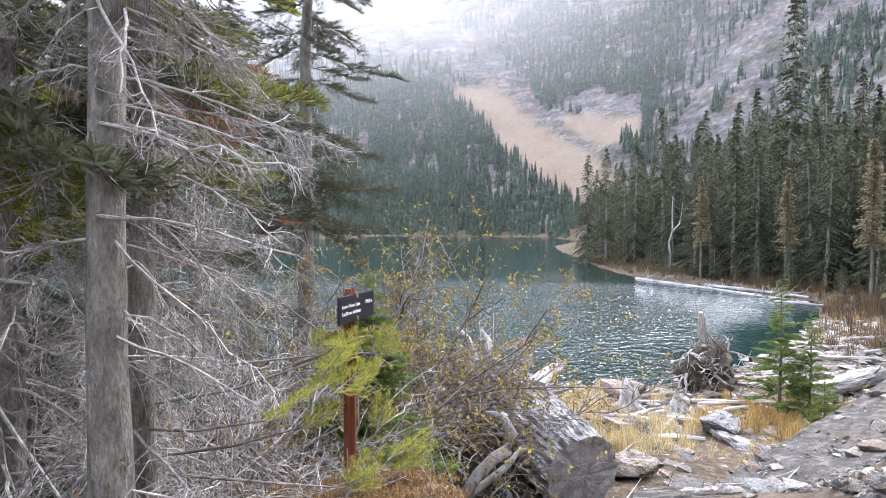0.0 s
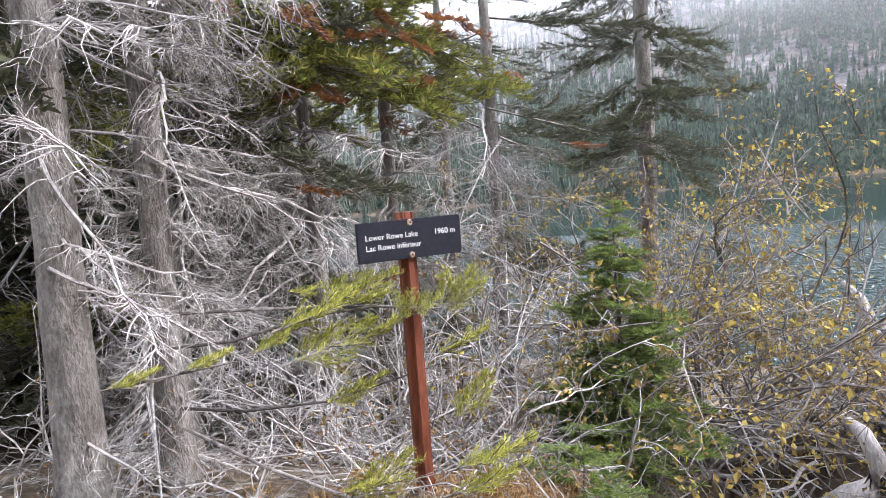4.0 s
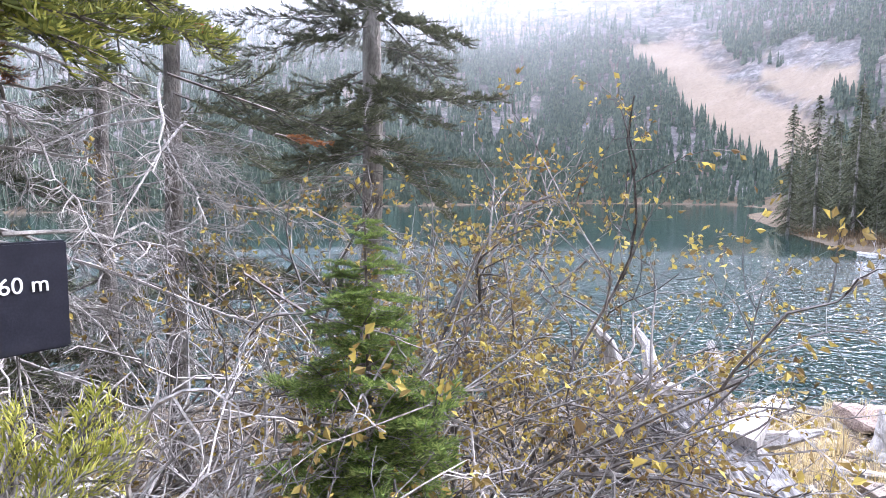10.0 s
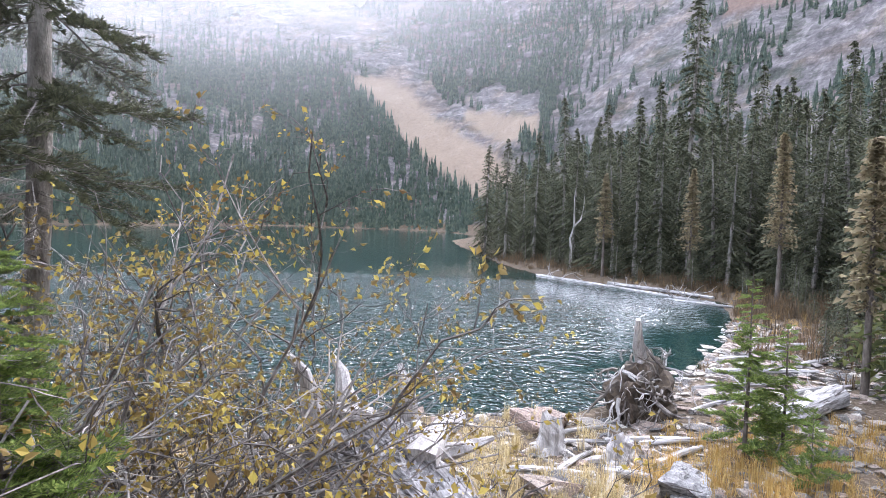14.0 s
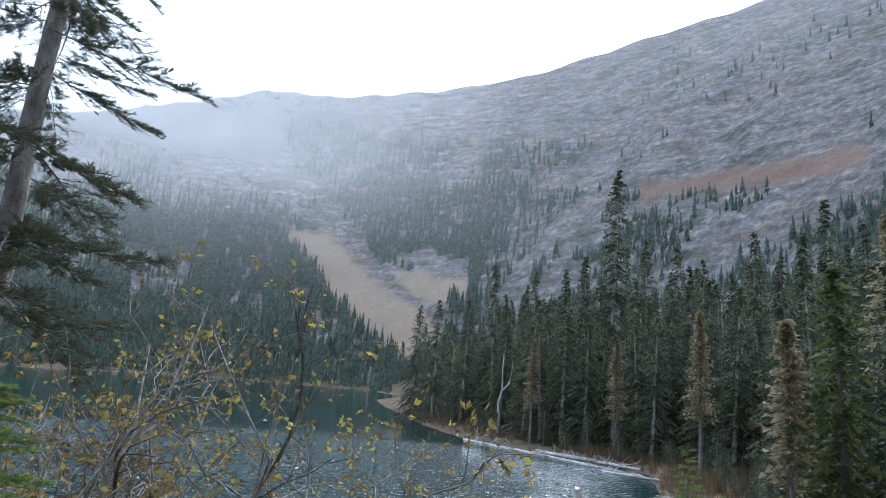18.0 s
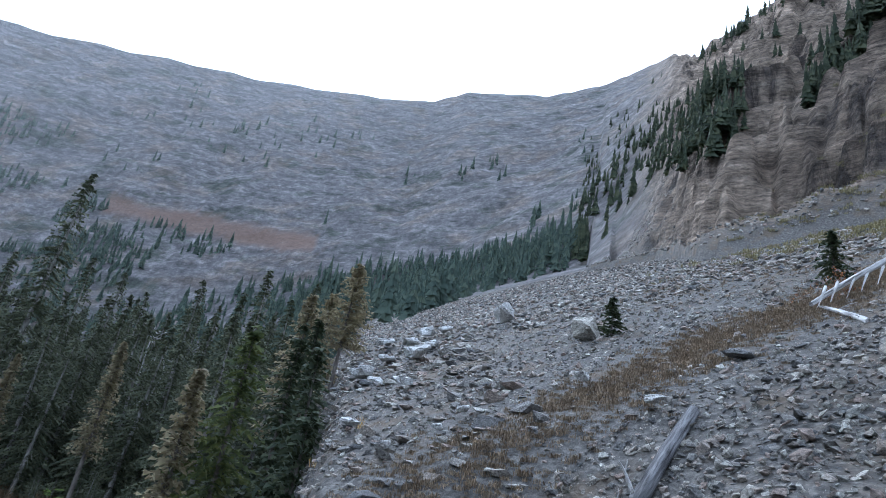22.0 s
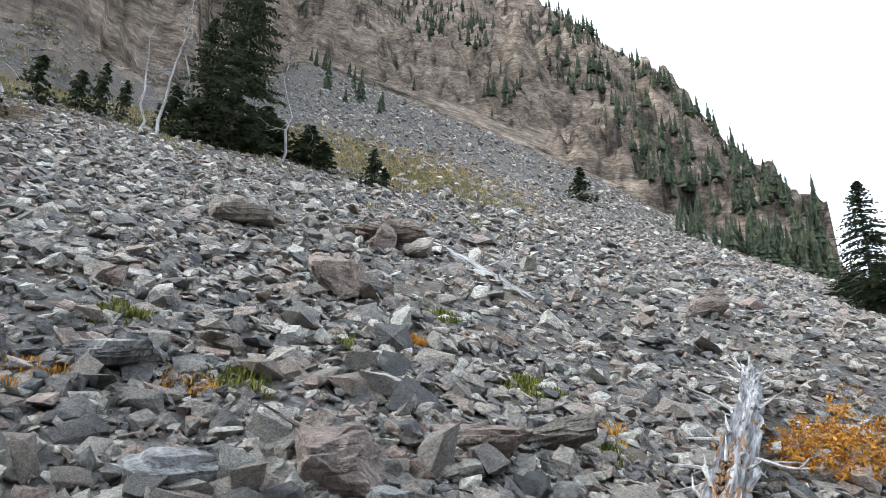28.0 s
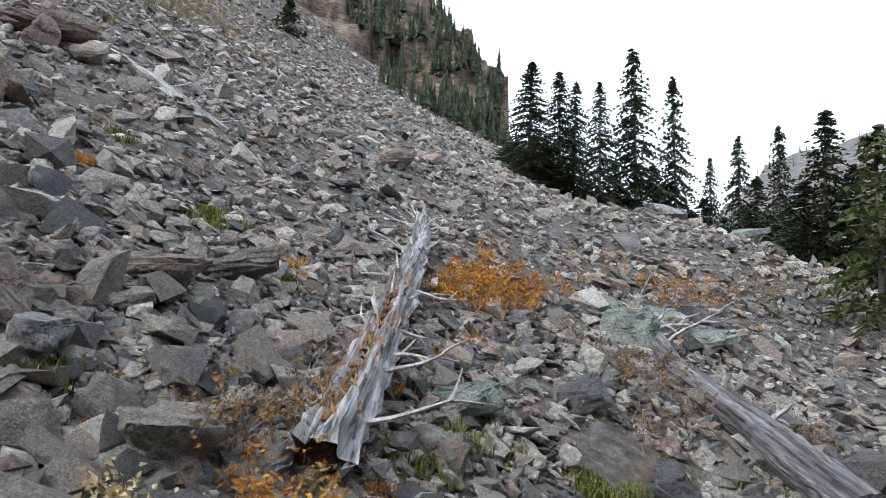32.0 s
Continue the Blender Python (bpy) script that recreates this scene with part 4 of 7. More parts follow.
def wood():
    rng = np.random.default_rng(5)
    kinds = []
    for i, (H, R) in enumerate([(5, 1.3), (7, 1.6), (9, 1.8), (10.5, 2.1), (12, 2.1), (13.5, 2.0), (8, 1.7), (15, 2.1)]):
        kinds.append([H, fir_tree("fir_tree", "dark green subalpine fir in the wood on the lake shore", 100 + i, H, R, NEEDLE_WOOD, BARK,
                                  Matrix.Translation((0, 0, -200)), "shore wood firs", dead=0.18, dense=1.0, droop=0.5, bare=0.03), False])
    spots = []

    def free(x, y, gap):
        if all((x - a) ** 2 + (y - b) ** 2 > gap ** 2 for a, b in spots):
            spots.append((x, y))
            return True
        return False
    # landmark trees: bearing, distance, elevation of the tip
    for az, r, el in [(49.5, 60, 10.9), (52.7, 62, 10.4), (42.7, 66, 6.8), (59.3, 56, 19.8), (76.0, 40, 16.8), (47.0, 62, 8.0), (44.5, 64, 7.4), (55.5, 60, 11.0), (57.3, 52, 12.2),
                      (62.5, 50, 13.5), (64.5, 50, 13.0), (67.0, 46, 12.0), (70.5, 44, 14.2), (72.5, 44, 12.4), (74.3, 44, 14.2), (78.3, 42, 14.5), (80.5, 42, 16.5)]:
        x, y = pol(az, r)
        spots.append((x, y))
        stand(kinds, x, y, 1.5 + r * math.tan(radians(el)) - ground(x, y), rng, 0.6)
    A, Rr = rng.uniform(41.5, 83, 5000), rng.uniform(24, 95, 5000)
    X, Y = Rr * np.sin(np.radians(A)), Rr * np.cos(np.radians(A))
    D, Z, T, U = lake_distance(X, Y), terrain(X, Y)[0], talus(X, Y), rng.uniform(0.45, 0.98, 5000)
    ok = (D > 4.5) & (D < 34) & ~((A > 66) & (Rr < 30)) & (T < WATER + 9)
    cap = np.interp(A, [41, 43, 45, 50, 56, 62, 70, 78, 84], [4.5, 5.5, 6.6, 9.0, 10.5, 11.5, 12.5, 13.5, 12.5])
    H = 1.5 + Rr * np.tan(np.radians(cap * U)) - Z
    ok &= (H > 2.5) & (H < 16)
    for x, y, h in zip(X[ok], Y[ok], H[ok]):
        if free(x, y, 1.7):
            stand(kinds, x, y, h, rng)
        if len(spots) > 250:
            break
    # young firs along the edge of the wood
    A, Rr = rng.uniform(42, 82, 900), rng.uniform(20, 70, 900)
    X, Y = Rr * np.sin(np.radians(A)), Rr * np.cos(np.radians(A))
    D = lake_distance(X, Y)
    for x, y, d in zip(X, Y, D):
        if 2.6 < d < 7.5 and free(x, y, 1.1):
            stand(kinds, x, y, rng.uniform(1.2, 3.4), rng)
        if len(spots) > 345:
            break
    # firs in front of the scree
    def tip_height(az, r, el):
        return 1.5 + r * math.tan(radians(el)) - ground(*pol(az, r))

    fir_tree("fir_tree", "bright green fir at the edge of the scree", 140, tip_height(76.5, 18, 11.8), 1.75, NEEDLE_MID, BARK_DARK, on_ground(*pol(76.5, 18), 0, 0, 40), dense=1.6, bare=0.02)
    for az, r, el, R, sd in [(82.3, 16.5, 11.2, 1.15, 141), (80.2, 18.5, 13.0, 1.2, 146), (81.4, 21, 13.5, 1.2, 147), (82.6, 14.5, 6.0, 0.9, 148)]:
        fir_tree("fir_tree", "dark slender fir at the edge of the scree", sd, tip_height(az, r, el), R, NEEDLE_DARK, BARK_DARK, on_ground(*pol(az, r)), dense=1.5, bare=0.02)
    for az, r, el, R, sd in [(73.1, 17.5, 7.5, 0.6, 150), (60.0, 42, 5.0, 0.7, 151), (66.6, 36, 7.8, 0.8, 152), (80.1, 27, 15.6, 1.3, 153), (83.4, 28, 19.0, 1.4, 154), (81.6, 30, 16.0, 1.2, 155), (53.0, 47, 4.6, 0.7, 156)]:
        H = tip_height(az, r, el)
        x, y = pol(az, r)
        fir_tree("larch_tree", "pale golden larch with thinning autumn needles", sd, H, R, LEAF_PALE, BARK_DARK, on_ground(x, y), "fading larches", "larch tree", dense=1.7, dead=0.4, droop=0.1, bare=0.35)


wood()


def snag(label, x, y, H, seed, r0=0.09, lean=(0, 0), limbs=14, reach=0.5, up=0.4, material=None, group="", fork=0.0):
    """A dead standing tree, bleached and bare."""
    rng = np.random.default_rng(seed)
    t = thing("dead_tree", label, "dead tree", on_ground(x, y), group)
    s = Soup()
    zs = np.linspace(-0.3, H, 8)
    P = np.stack([lean[0] * (zs / H) + rng.normal(0, 0.015 * H, 8), lean[1] * (zs / H) + rng.normal(0, 0.015 * H, 8), zs], -1)
    tube(s, P, np.linspace(r0, r0 * 0.15, 8), 6)
    put("trunk", s.mesh("trunk", material or SILVER, True), t)
    if fork:
        s = Soup()
        b = P[4]
        tube(s, [b, b + [fork * 0.5, 0, fork * 0.35], b + [fork * 0.75, 0.1, fork * 1.0], b + [fork * 0.7, 0, fork * 1.5]], [r0 * 0.7, r0 * 0.6, r0 * 0.4, r0 * 0.15], 5)
        put("fork", s.mesh("fork", material or SILVER, True), t)
    for k in range(limbs):
        s = Soup()
        u = rng.uniform(0.25, 0.97)
        i = min(int(u * 7), 6)
        b = P[i] + (P[i + 1] - P[i]) * (u * 7 - i)
        a = rng.uniform(0, 2 * np.pi)
        grow(s, b, (np.cos(a), np.sin(a), up), reach * (1.2 - u * 0.7) * rng.uniform(0.5, 1.3), r0 * 0.28, 1, rng, 0.25, 3)
        put("limb", s.mesh("limb", material or SILVER), t)
    return t


snag("bleached forked dead tree among the shore firs", *pol(50.2, 52), 6.4, 1, 0.12, (0.3, 0), 0, fork=1.6)
snag("tall bare grey dead trunk among the shore firs", *pol(44.9, 66), 11.0, 2, 0.1, (-0.6, 0.2), 16, 0.8, material=BARK)
snag("bleached dead tree with twisted white limbs", *pol(68.2, 46), 11.2, 3, 0.16, (0.6, 0.3), 24, 2.2, 0.2)
snag("bleached dead tree with twisted white limbs", *pol(69.6, 46), 9.6, 4, 0.13, (1.2, 0.3), 16, 1.8, -0.1)
snag("thin grey dead trunk among the shore firs", *pol(55.8, 47), 4.0, 5, 0.08, (1.4, 0), 4, 0.4)


# ---- trees on the scree and under the cliff ----
def slope_trees():
    young, crest = [], []
    x, y = pol(153.2, 26)
    H = 1.5 + 26 * math.tan(radians(44.7)) - ground(x, y)
    fir_tree("spruce_tree", "tall dark spruce standing alone on the scree", 160, H, 2.15, NEEDLE_DARK, BARK_DARK, on_ground(x, y), dense=1.7, bare=0.01)
    x, y = pol(150.5, 26.5)
    fir_tree("spruce_tree", "slender dark spruce beside the tall spruce", 161, 6.2, 1.5, NEEDLE_DARK, BARK_DARK, on_ground(x, y), dense=1.2)
    snag("pale leaning dead tree on the scree slope", *pol(135.8, 27), 5.8, 11, 0.09, (2.4, 1.5), 30, 1.7, 0.1)
    snag("pale bare dead tree beside the dark spruce", *pol(147.2, 25), 6.5, 12, 0.07, (-0.4, 0.0), 34, 0.9, 0.1)
    snag("pale bare dead tree beside the dark spruce", *pol(145.6, 25), 5.0, 13, 0.06, (0.2, 0.0), 18, 0.8, 0.1)
    snag("pale bare dead tree beside the dark spruce", *pol(158.0, 26), 5.8, 14, 0.07, (0.3, 0.0), 32, 1.1, 0.1)
    snag("pale bare dead tree beside the dark spruce", *pol(148.6, 27), 5.4, 17, 0.08, (0.1, 0.2), 14, 0.7, 0.1)
    for az, r, H, R, sd in [(132.0, 19, 1.5, 0.8, 170), (133.6, 21, 1.7, 0.7, 171), (137.6, 27, 2.1, 0.8, 172), (140.5, 28, 1.9, 0.7, 173), (144.0, 27, 1.9, 0.5, 174), (160.2, 27, 2.0, 1.2, 175),
                            (161.6, 26, 1.4, 0.8, 176), (166.5, 25, 1.7, 0.6, 177), (167.6, 25.5, 1.0, 0.45, 178), (107.2, 16, 1.0, 0.42, 179), (156.0, 28, 2.3, 1.3, 180), (151.8, 25, 1.7, 0.9, 181),
                            (135.0, 20, 1.3, 0.6, 182), (185.9, 52, 3.2, 1.3, 183), (124.5, 17, 1.4, 0.5, 184), (142.2, 27.5, 2.4, 0.6, 185), (149.6, 25.5, 1.9, 1.1, 186), (154.6, 25.5, 1.6, 1.2, 187), (147.9, 26.5, 2.2, 0.9, 188), (157.2, 27, 1.8, 1.1, 189)]:
        x, y = pol(az, r)
        m = on_ground(x, y, 0, 0, sd * 37, 1, 0.05) @ Matrix.Diagonal((R / 0.7, R / 0.7, H / 1.8, 1))
        if len(young) < 4:
            young.append(fir_tree("young_fir", "small dark fir growing on the scree", sd, 1.8, 0.7, NEEDLE_DARK, BARK_DARK, m, "young firs on the scree", "conifer tree", dense=1.8, bare=0.0))
        else:
            copy_thing(young[sd % 4], m).matrix_basis = m
    # row of spruces on the crest
    for i, (az, el, R) in enumerate([(207.7, 22.1, 1.4), (210.4, 21.3, 1.3), (211.6, 20.5, 1.2), (213.8, 20.3, 1.2), (216.8, 22.8, 1.7), (220.0, 20.3, 1.4), (222.6, 13.8, 0.8), (224.8, 15.2, 1.2), (227.7, 15.8, 1.3),
                                     (230.5, 16.7, 1.5), (232.3, 12.5, 1.6), (234.8, 12.5, 1.8), (209.0, 15.5, 1.3), (215.0, 13.5, 1.4), (218.4, 13.5, 1.5), (226.2, 12.0, 1.5), (229.3, 11.5, 1.7), (206.4, 15.5, 1.4),
                                     (237.5, 13.5, 1.8), (240, 14, 1.8), (243, 13, 1.8), (222, 10.5, 1.4), (208.4, 12, 1.5), (210.0, 11, 1.5), (212.6, 11.5, 1.5), (214.4, 10.5, 1.5), (216.0, 11.5, 1.6), (219.2, 11, 1.6), (221.2, 9.5, 1.6), (223.6, 9, 1.6), (225.5, 9.5, 1.6), (227.0, 9, 1.6), (228.6, 9.5, 1.6)]):
        r = 35 + (i % 3) * 1.5 if az < 229 else 27
        x, y = pol(az, r)
        H = 1.5 + r * math.tan(radians(el)) - ground(x, y)
        m = on_ground(x, y, 0, 0, 40 * i) @ Matrix.Diagonal((R / 1.4, R / 1.4, H / 9.5, 1))
        if len(crest) < 5:
            crest.append(fir_tree("spruce_tree", "dark ragged spruce in the row on the crest", 190 + i, 9.5, 2.25, NEEDLE_DARK, BARK_DARK, m, "spruces on the crest", dense=1.7, dead=0.05, droop=0.55, bare=0.0))
        else:
            copy_thing(crest[i % 5], m).matrix_basis = m
    x, y = pol(233.5, 15)
    fir_tree("fir_tree", "green fir at the edge of the scree", 220, 4.0, 1.5, NEEDLE_MID, BARK_DARK, on_ground(x, y), dense=1.3, bare=0.0)


slope_trees()


# ---- far forest, too many to count ----
def far_forest():
    rng = np.random.default_rng(8)
    proto = []
    for k in range(6):
        s = Soup()
        lv = 9
        for i in range(lv):
            z0, z1 = i / lv * 0.9, min(1.0, i / lv * 0.9 + 0.2)
            r = 0.15 * (1 - i / lv) ** 0.9 * rng.uniform(0.75, 1.2) + 0.012
            a = np.arange(8) / 8 * 2 * np.pi + rng.uniform(0, 1)
            rr = r * np.where(np.arange(8) % 2, rng.uniform(0.3, 0.55, 8), rng.uniform(0.8, 1.35, 8))
            ring = np.stack([np.cos(a) * rr, np.sin(a) * rr, z0 - rr * 0.3 + rng.uniform(-0.02, 0.03, 8)], -1)
            V = np.concatenate([ring, [[rng.normal(0, 0.006), rng.normal(0, 0.006), z1]]])
            s.add(V, [(j, (j + 1) % 8, 8) for j in range(8)])
        proto.append((np.concatenate(s.v), np.concatenate(s.f)))
    out, near_out = Soup(), Soup()
    total = 0

    grid_az, grid_r = np.arange(-40, 265, 0.5), np.geomspace(60, 1500, 220)
    GA, GR = np.meshgrid(np.radians(grid_az), grid_r, indexing="ij")
    GX, GY = GR * np.sin(GA), GR * np.cos(GA)
    GZ = terrain(GX, GY)[0]
    GE = np.degrees(np.arctan2(GZ - 1.5, GR))
    GP = {c: fbm(GX / c, GY / c, 3, 77) for c in (30, 35, 40, 45, 90)}
    GD = lake_distance(GX, GY)
    bare_fan, bare_meadow = fan_mask(GX, GY, GZ)
    GB = np.maximum(bare_fan, bare_meadow)
    GB = np.maximum(GB, np.roll(GB, 4, 1))

    def plant(az0, az1, e0, e1, n, hmin, hmax, patch, thr):
        nonlocal total
        for _ in range(n):
            az = rng.uniform(az0, az1)
            i = int((az + 40) * 2)
            want = rng.uniform(e0, e1) if np.isscalar(e0) else rng.uniform(np.interp(az, e0[0], e0[1]), np.interp(az, e1[0], e1[1]))
            hit = GE[i] >= want
            k = int(np.argmax(hit))
            if not hit[k] or GD[i, k] < 1 or GB[i, k] > 0.4 or (patch and GP[patch][i, k] < thr):
                continue
            px, py = GX[i, k] + rng.normal(0, 0.8), GY[i, k] + rng.normal(0, 0.8)
            V, F = proto[rng.integers(6)]
            h = rng.uniform(hmin, hmax)
            w = h * rng.uniform(0.7, 1.35)
            (near_out if 103 < az < 210 else out).add(V * [w, w, h] + [px, py, GZ[i, k] - 0.6], F)
            total += 1
    plant(-12, 32, -1.0, 3.5, 1300, 4, 9, 0, 0)
    plant(-35, 41, -1.9, -0.4, 1600, 4, 8, 0, 0)
    plant(-35, 48, -0.5, 12, 6500, 5, 10, 35, -0.26)
    plant(-35, 34, 6, 14, 3000, 4, 9, 0, 0)
    plant(-35, 50, 9, 20, 4200, 3, 8, 45, -0.09)
    plant(40, 84, 4, 17, 2600, 3, 7, 40, -0.12)
    plant(28, 64, 11, 21, 2600, 3, 7, 45, -0.05)
    plant(18, 44, 14, 24, 900, 3, 6, 45, -0.05)
    plant(60, 110, 16, 30, 500, 4, 8, 40, 0.05)
    plant(78, 104, ([78, 84, 87, 95, 104], [9, 13, 14, 18.5, 22]), ([78, 84, 95, 104], [15, 18.5, 22, 25.5]), 420, 2.5, 5, 0, 0)
    plant(78, 104, ([78, 84, 87, 95, 104], [9, 13, 14, 18.5, 22]), ([78, 84, 95, 104], [14, 17.5, 21, 25]), 380, 5, 9, 0, 0)
    plant(102, 141, ([102, 106, 110, 116, 122, 131, 141], [26, 28, 30.5, 30.5, 32, 34.5, 36]), ([102, 107, 113, 120, 130, 141], [33, 35.5, 36, 37, 38, 38.2]), 900, 2.2, 5, 30, -0.16)
    plant(108, 205, 30, 50, 500, 2, 5, 30, 0.06)
    plant(155, 190, ([155, 163, 169, 177, 183, 190], [45, 41, 36.5, 31.5, 31, 32]), ([155, 163, 170, 178, 185, 190], [50, 46.5, 42, 37.5, 37.5, 35]), 480, 1.6, 4, 30, 0.05)
    plant(188, 206, ([188, 195, 202, 206], [31, 19, 14, 10]), ([188, 196, 202, 206], [35, 27, 19, 13]), 260, 2.2, 4.5, 30, -0.06)
    # ridge-top trees
    plant(113, 172, ([113, 128, 140, 145, 154, 172], [38.8, 46.0, 50.5, 51.3, 50.2, 42.4]), ([113, 128, 140, 145, 154, 172], [39.2, 46.8, 51.2, 52.1, 51.2, 43.2]), 330, 2, 6, 0, 0)
    plant(172, 205, ([172, 176, 182, 190.5, 199, 205], [42.6, 42.2, 39.4, 34.6, 26.2, 16.5]), ([172, 176, 182, 190.5, 199, 205], [43.4, 42.9, 40.2, 35.4, 27.0, 17.2]), 260, 2, 5, 0, 0)
    plant(222, 262, 3, 14, 700, 8, 16, 90, -0.05)
    tagged(put("cliff_forest", near_out.mesh("cliff_forest", NEEDLE_DARK)), "dark slender conifers on the cliff ledges and skyline", "forest", kind="stuff")
    tagged(put("distant_forest", out.mesh("distant_forest", HAZED_NEEDLE)), "conifers with haze-paled colour on the mountain slopes and cliff ledges", "forest", kind="stuff")


far_forest()

# ---- the scree: loose stones on the slope ----
TURF = np.array([(7.6, -0.2), (8.3, 1.0), (9.6, 3.0), (10.9, 5.2), (12.0, 7.8), (13.3, 10.9), (15.6, 16.0)])


def scree():
    rng = np.random.default_rng(31)
    n = 165000
    az = rng.uniform(76, 262, n)
    r = 2.0 * (84 / 2.0) ** rng.uniform(0, 1, n) ** 0.85
    far = np.arange(n) > n - 26000
    r = np.where(far, np.sqrt(rng.uniform(26 ** 2, 86 ** 2, n)), r)
    az = np.where(far, rng.uniform(84, 207, n), az)
    x, y = r * np.sin(np.radians(az)), r * np.cos(np.radians(az))
    z, sc, cl, _ = terrain(x, y)
    band = fbm(x / 5, y / 5, 3, 51)
    keep = (sc > 0.3) & (cl < 0.8) & (rng.uniform(0, 1, n) > 0.5 * step(0.08, 0.2, band))
    # a strip of autumn grass without stones, and the trail
    across = np.abs(x - np.interp(-y, TURF[:, 1], TURF[:, 0]))
    keep &= ~((across < 1.5) & (y < 0.4) & (y > -17) & (rng.uniform(0, 1, n) < 0.88))
    way = np.array([(-3.4, -5.0), (-2.3, -3.5), (0.3, -2.5), (0.6, -1.9), (0.0, 0.0)])
    for (ax, ay), (bx, by) in zip(way, way[1:]):
        t = np.clip(((x - ax) * (bx - ax) + (y - ay) * (by - ay)) / ((bx - ax) ** 2 + (by - ay) ** 2), 0, 1)
        keep &= np.hypot(x - ax - t * (bx - ax), y - ay - t * (by - ay)) > np.where(rng.uniform(0, 1, n) < 0.6, 0.3, 0.8)
    keep &= (r > 2.2) & ~((az < 104) & (r < 8) & (rng.uniform(0, 1, n) < 0.88))
    x, y, z, r, az = x[keep], y[keep], z[keep], r[keep], az[keep]
    size = np.exp(rng.normal(-2.55, 0.55, len(x))) * (1 + r / 34)
    size = np.clip(size, 0.04, np.where(az < 160, 0.3, 0.6)) * np.where((r < 3.2) | (az < 104) & (r < 8), 0.55, 1.0) * np.where((az < 128) & (r < 22), 0.55, 1.0)
    e = 0.15
    nx = -(terrain(x + e, y)[0] - terrain(x - e, y)[0]) / (2 * e)
    ny = -(terrain(x, y + e)[0] - terrain(x, y - e)[0]) / (2 * e)
    order = np.argsort(r / size)
    out = Soup()
    parent = bpy.data.objects["ground"]
    rz, tx, ty = rng.uniform(0, 6.283, len(x)), rng.normal(0, 0.42, len(x)), rng.normal(0, 0.42, len(x))
    kind = rng.integers(0, len(STONES), len(x))
    up = np.stack([np.clip(nx, -1, 1) + tx, np.clip(ny, -1, 1) + ty, np.ones(len(x))], -1)
    up /= np.linalg.norm(up, axis=1)[:, None]
    a = np.stack([np.cos(rz), np.sin(rz), 0 * rz], -1)
    a -= up * (a * up).sum(1)[:, None]
    a /= np.linalg.norm(a, axis=1)[:, None]
    rot = np.stack([a, np.cross(up, a), up], -1) * size[:, None, None]
    pos = np.stack([x, y, z + (0.08 + 0.3 * rng.uniform(0, 1, len(x)) ** 2) * size], -1)
    near = order[r[order] < 12][:300]
    for i in near:
        m = Matrix.Translation(pos[i]) @ Matrix([list(c) for c in rot[i]]).to_4x4()
        put("stone", STONE_MESHES[kind[i]], parent, m)
    rest = np.setdiff1d(np.arange(len(x)), near)
    for k, (V, F) in enumerate(STONES):
        w = rest[kind[rest] == k]
        P = np.einsum("nij,vj->nvi", rot[w], V) + pos[w][:, None]
        out.add(P.reshape(-1, 3), (F[None] + (np.arange(len(w)) * len(V))[:, None, None]).reshape(-1, 3))
    tagged(put("scree_stones", out.mesh("scree_stones", STONE)), "angular grey and reddish stones covering the steep scree", "stones", kind="stuff")


scree()

# ---- the trail sign ----
PAINT_BLACK = mat("dark_sign_paint", simple((0.008, 0.009, 0.016), (0.018, 0.019, 0.03), 30, bump=0.05), 0.45, spec=0.4)
PAINT_WHITE = mat("white_lettering", simple((0.72, 0.72, 0.7), (0.82, 0.82, 0.8), 40, bump=0.0), 0.5)
STAIN_RED = mat("red_stained_wood", simple((0.09, 0.026, 0.014), (0.34, 0.12, 0.06), 7, (1, 1, 0.2), 0.5, 0.004, mid=(0.2, 0.062, 0.032)), 0.6)
BRASS = mat("weathered_bolt_metal", simple((0.2, 0.13, 0.08), (0.5, 0.38, 0.26), 60, bump=0.3, dist=0.001), 0.4)
SOCKET_SHADE = mat("socket_shade_black", simple((0.01, 0.01, 0.01), (0.03, 0.03, 0.03), 30, bump=0), 0.8)


def box_bm(x0, x1, y0, y1, z0, z1, bevel=0.003, seg=2):
    bm = bmesh.new()
    bmesh.ops.create_cube(bm, size=1.0)
    bmesh.ops.scale(bm, vec=(x1 - x0, y1 - y0, z1 - z0), verts=bm.verts)
    bmesh.ops.translate(bm, vec=((x0 + x1) / 2, (y0 + y1) / 2, (z0 + z1) / 2), verts=bm.verts)
    bmesh.ops.bevel(bm, geom=list(bm.edges), offset=bevel, segments=seg, affect="EDGES")
    return bm


def lettering(text, x0, x1, z, y, parent, label):
    cu = bpy.data.curves.new("lettering", "FONT")
    cu.body, cu.size, cu.extrude = text, 0.1, 0.002
    ob = bpy.data.objects.new("lettering_source", cu)
    me = bpy.data.meshes.new_from_object(ob)
    bpy.data.objects.remove(ob)
    xs = np.array([v.co.x for v in me.vertices])
    k = (x1 - x0) / (xs.max() - xs.min())
    me.transform(Matrix.Translation((x0 - xs.min() * k, y, z)) @ Matrix.Rotation(radians(90), 4, "X") @ Matrix.Diagonal((k, k, 1, 1)))
    me.materials.clear()
    me.materials.append(PAINT_WHITE)
    return put("lettering", me, parent, None, label)


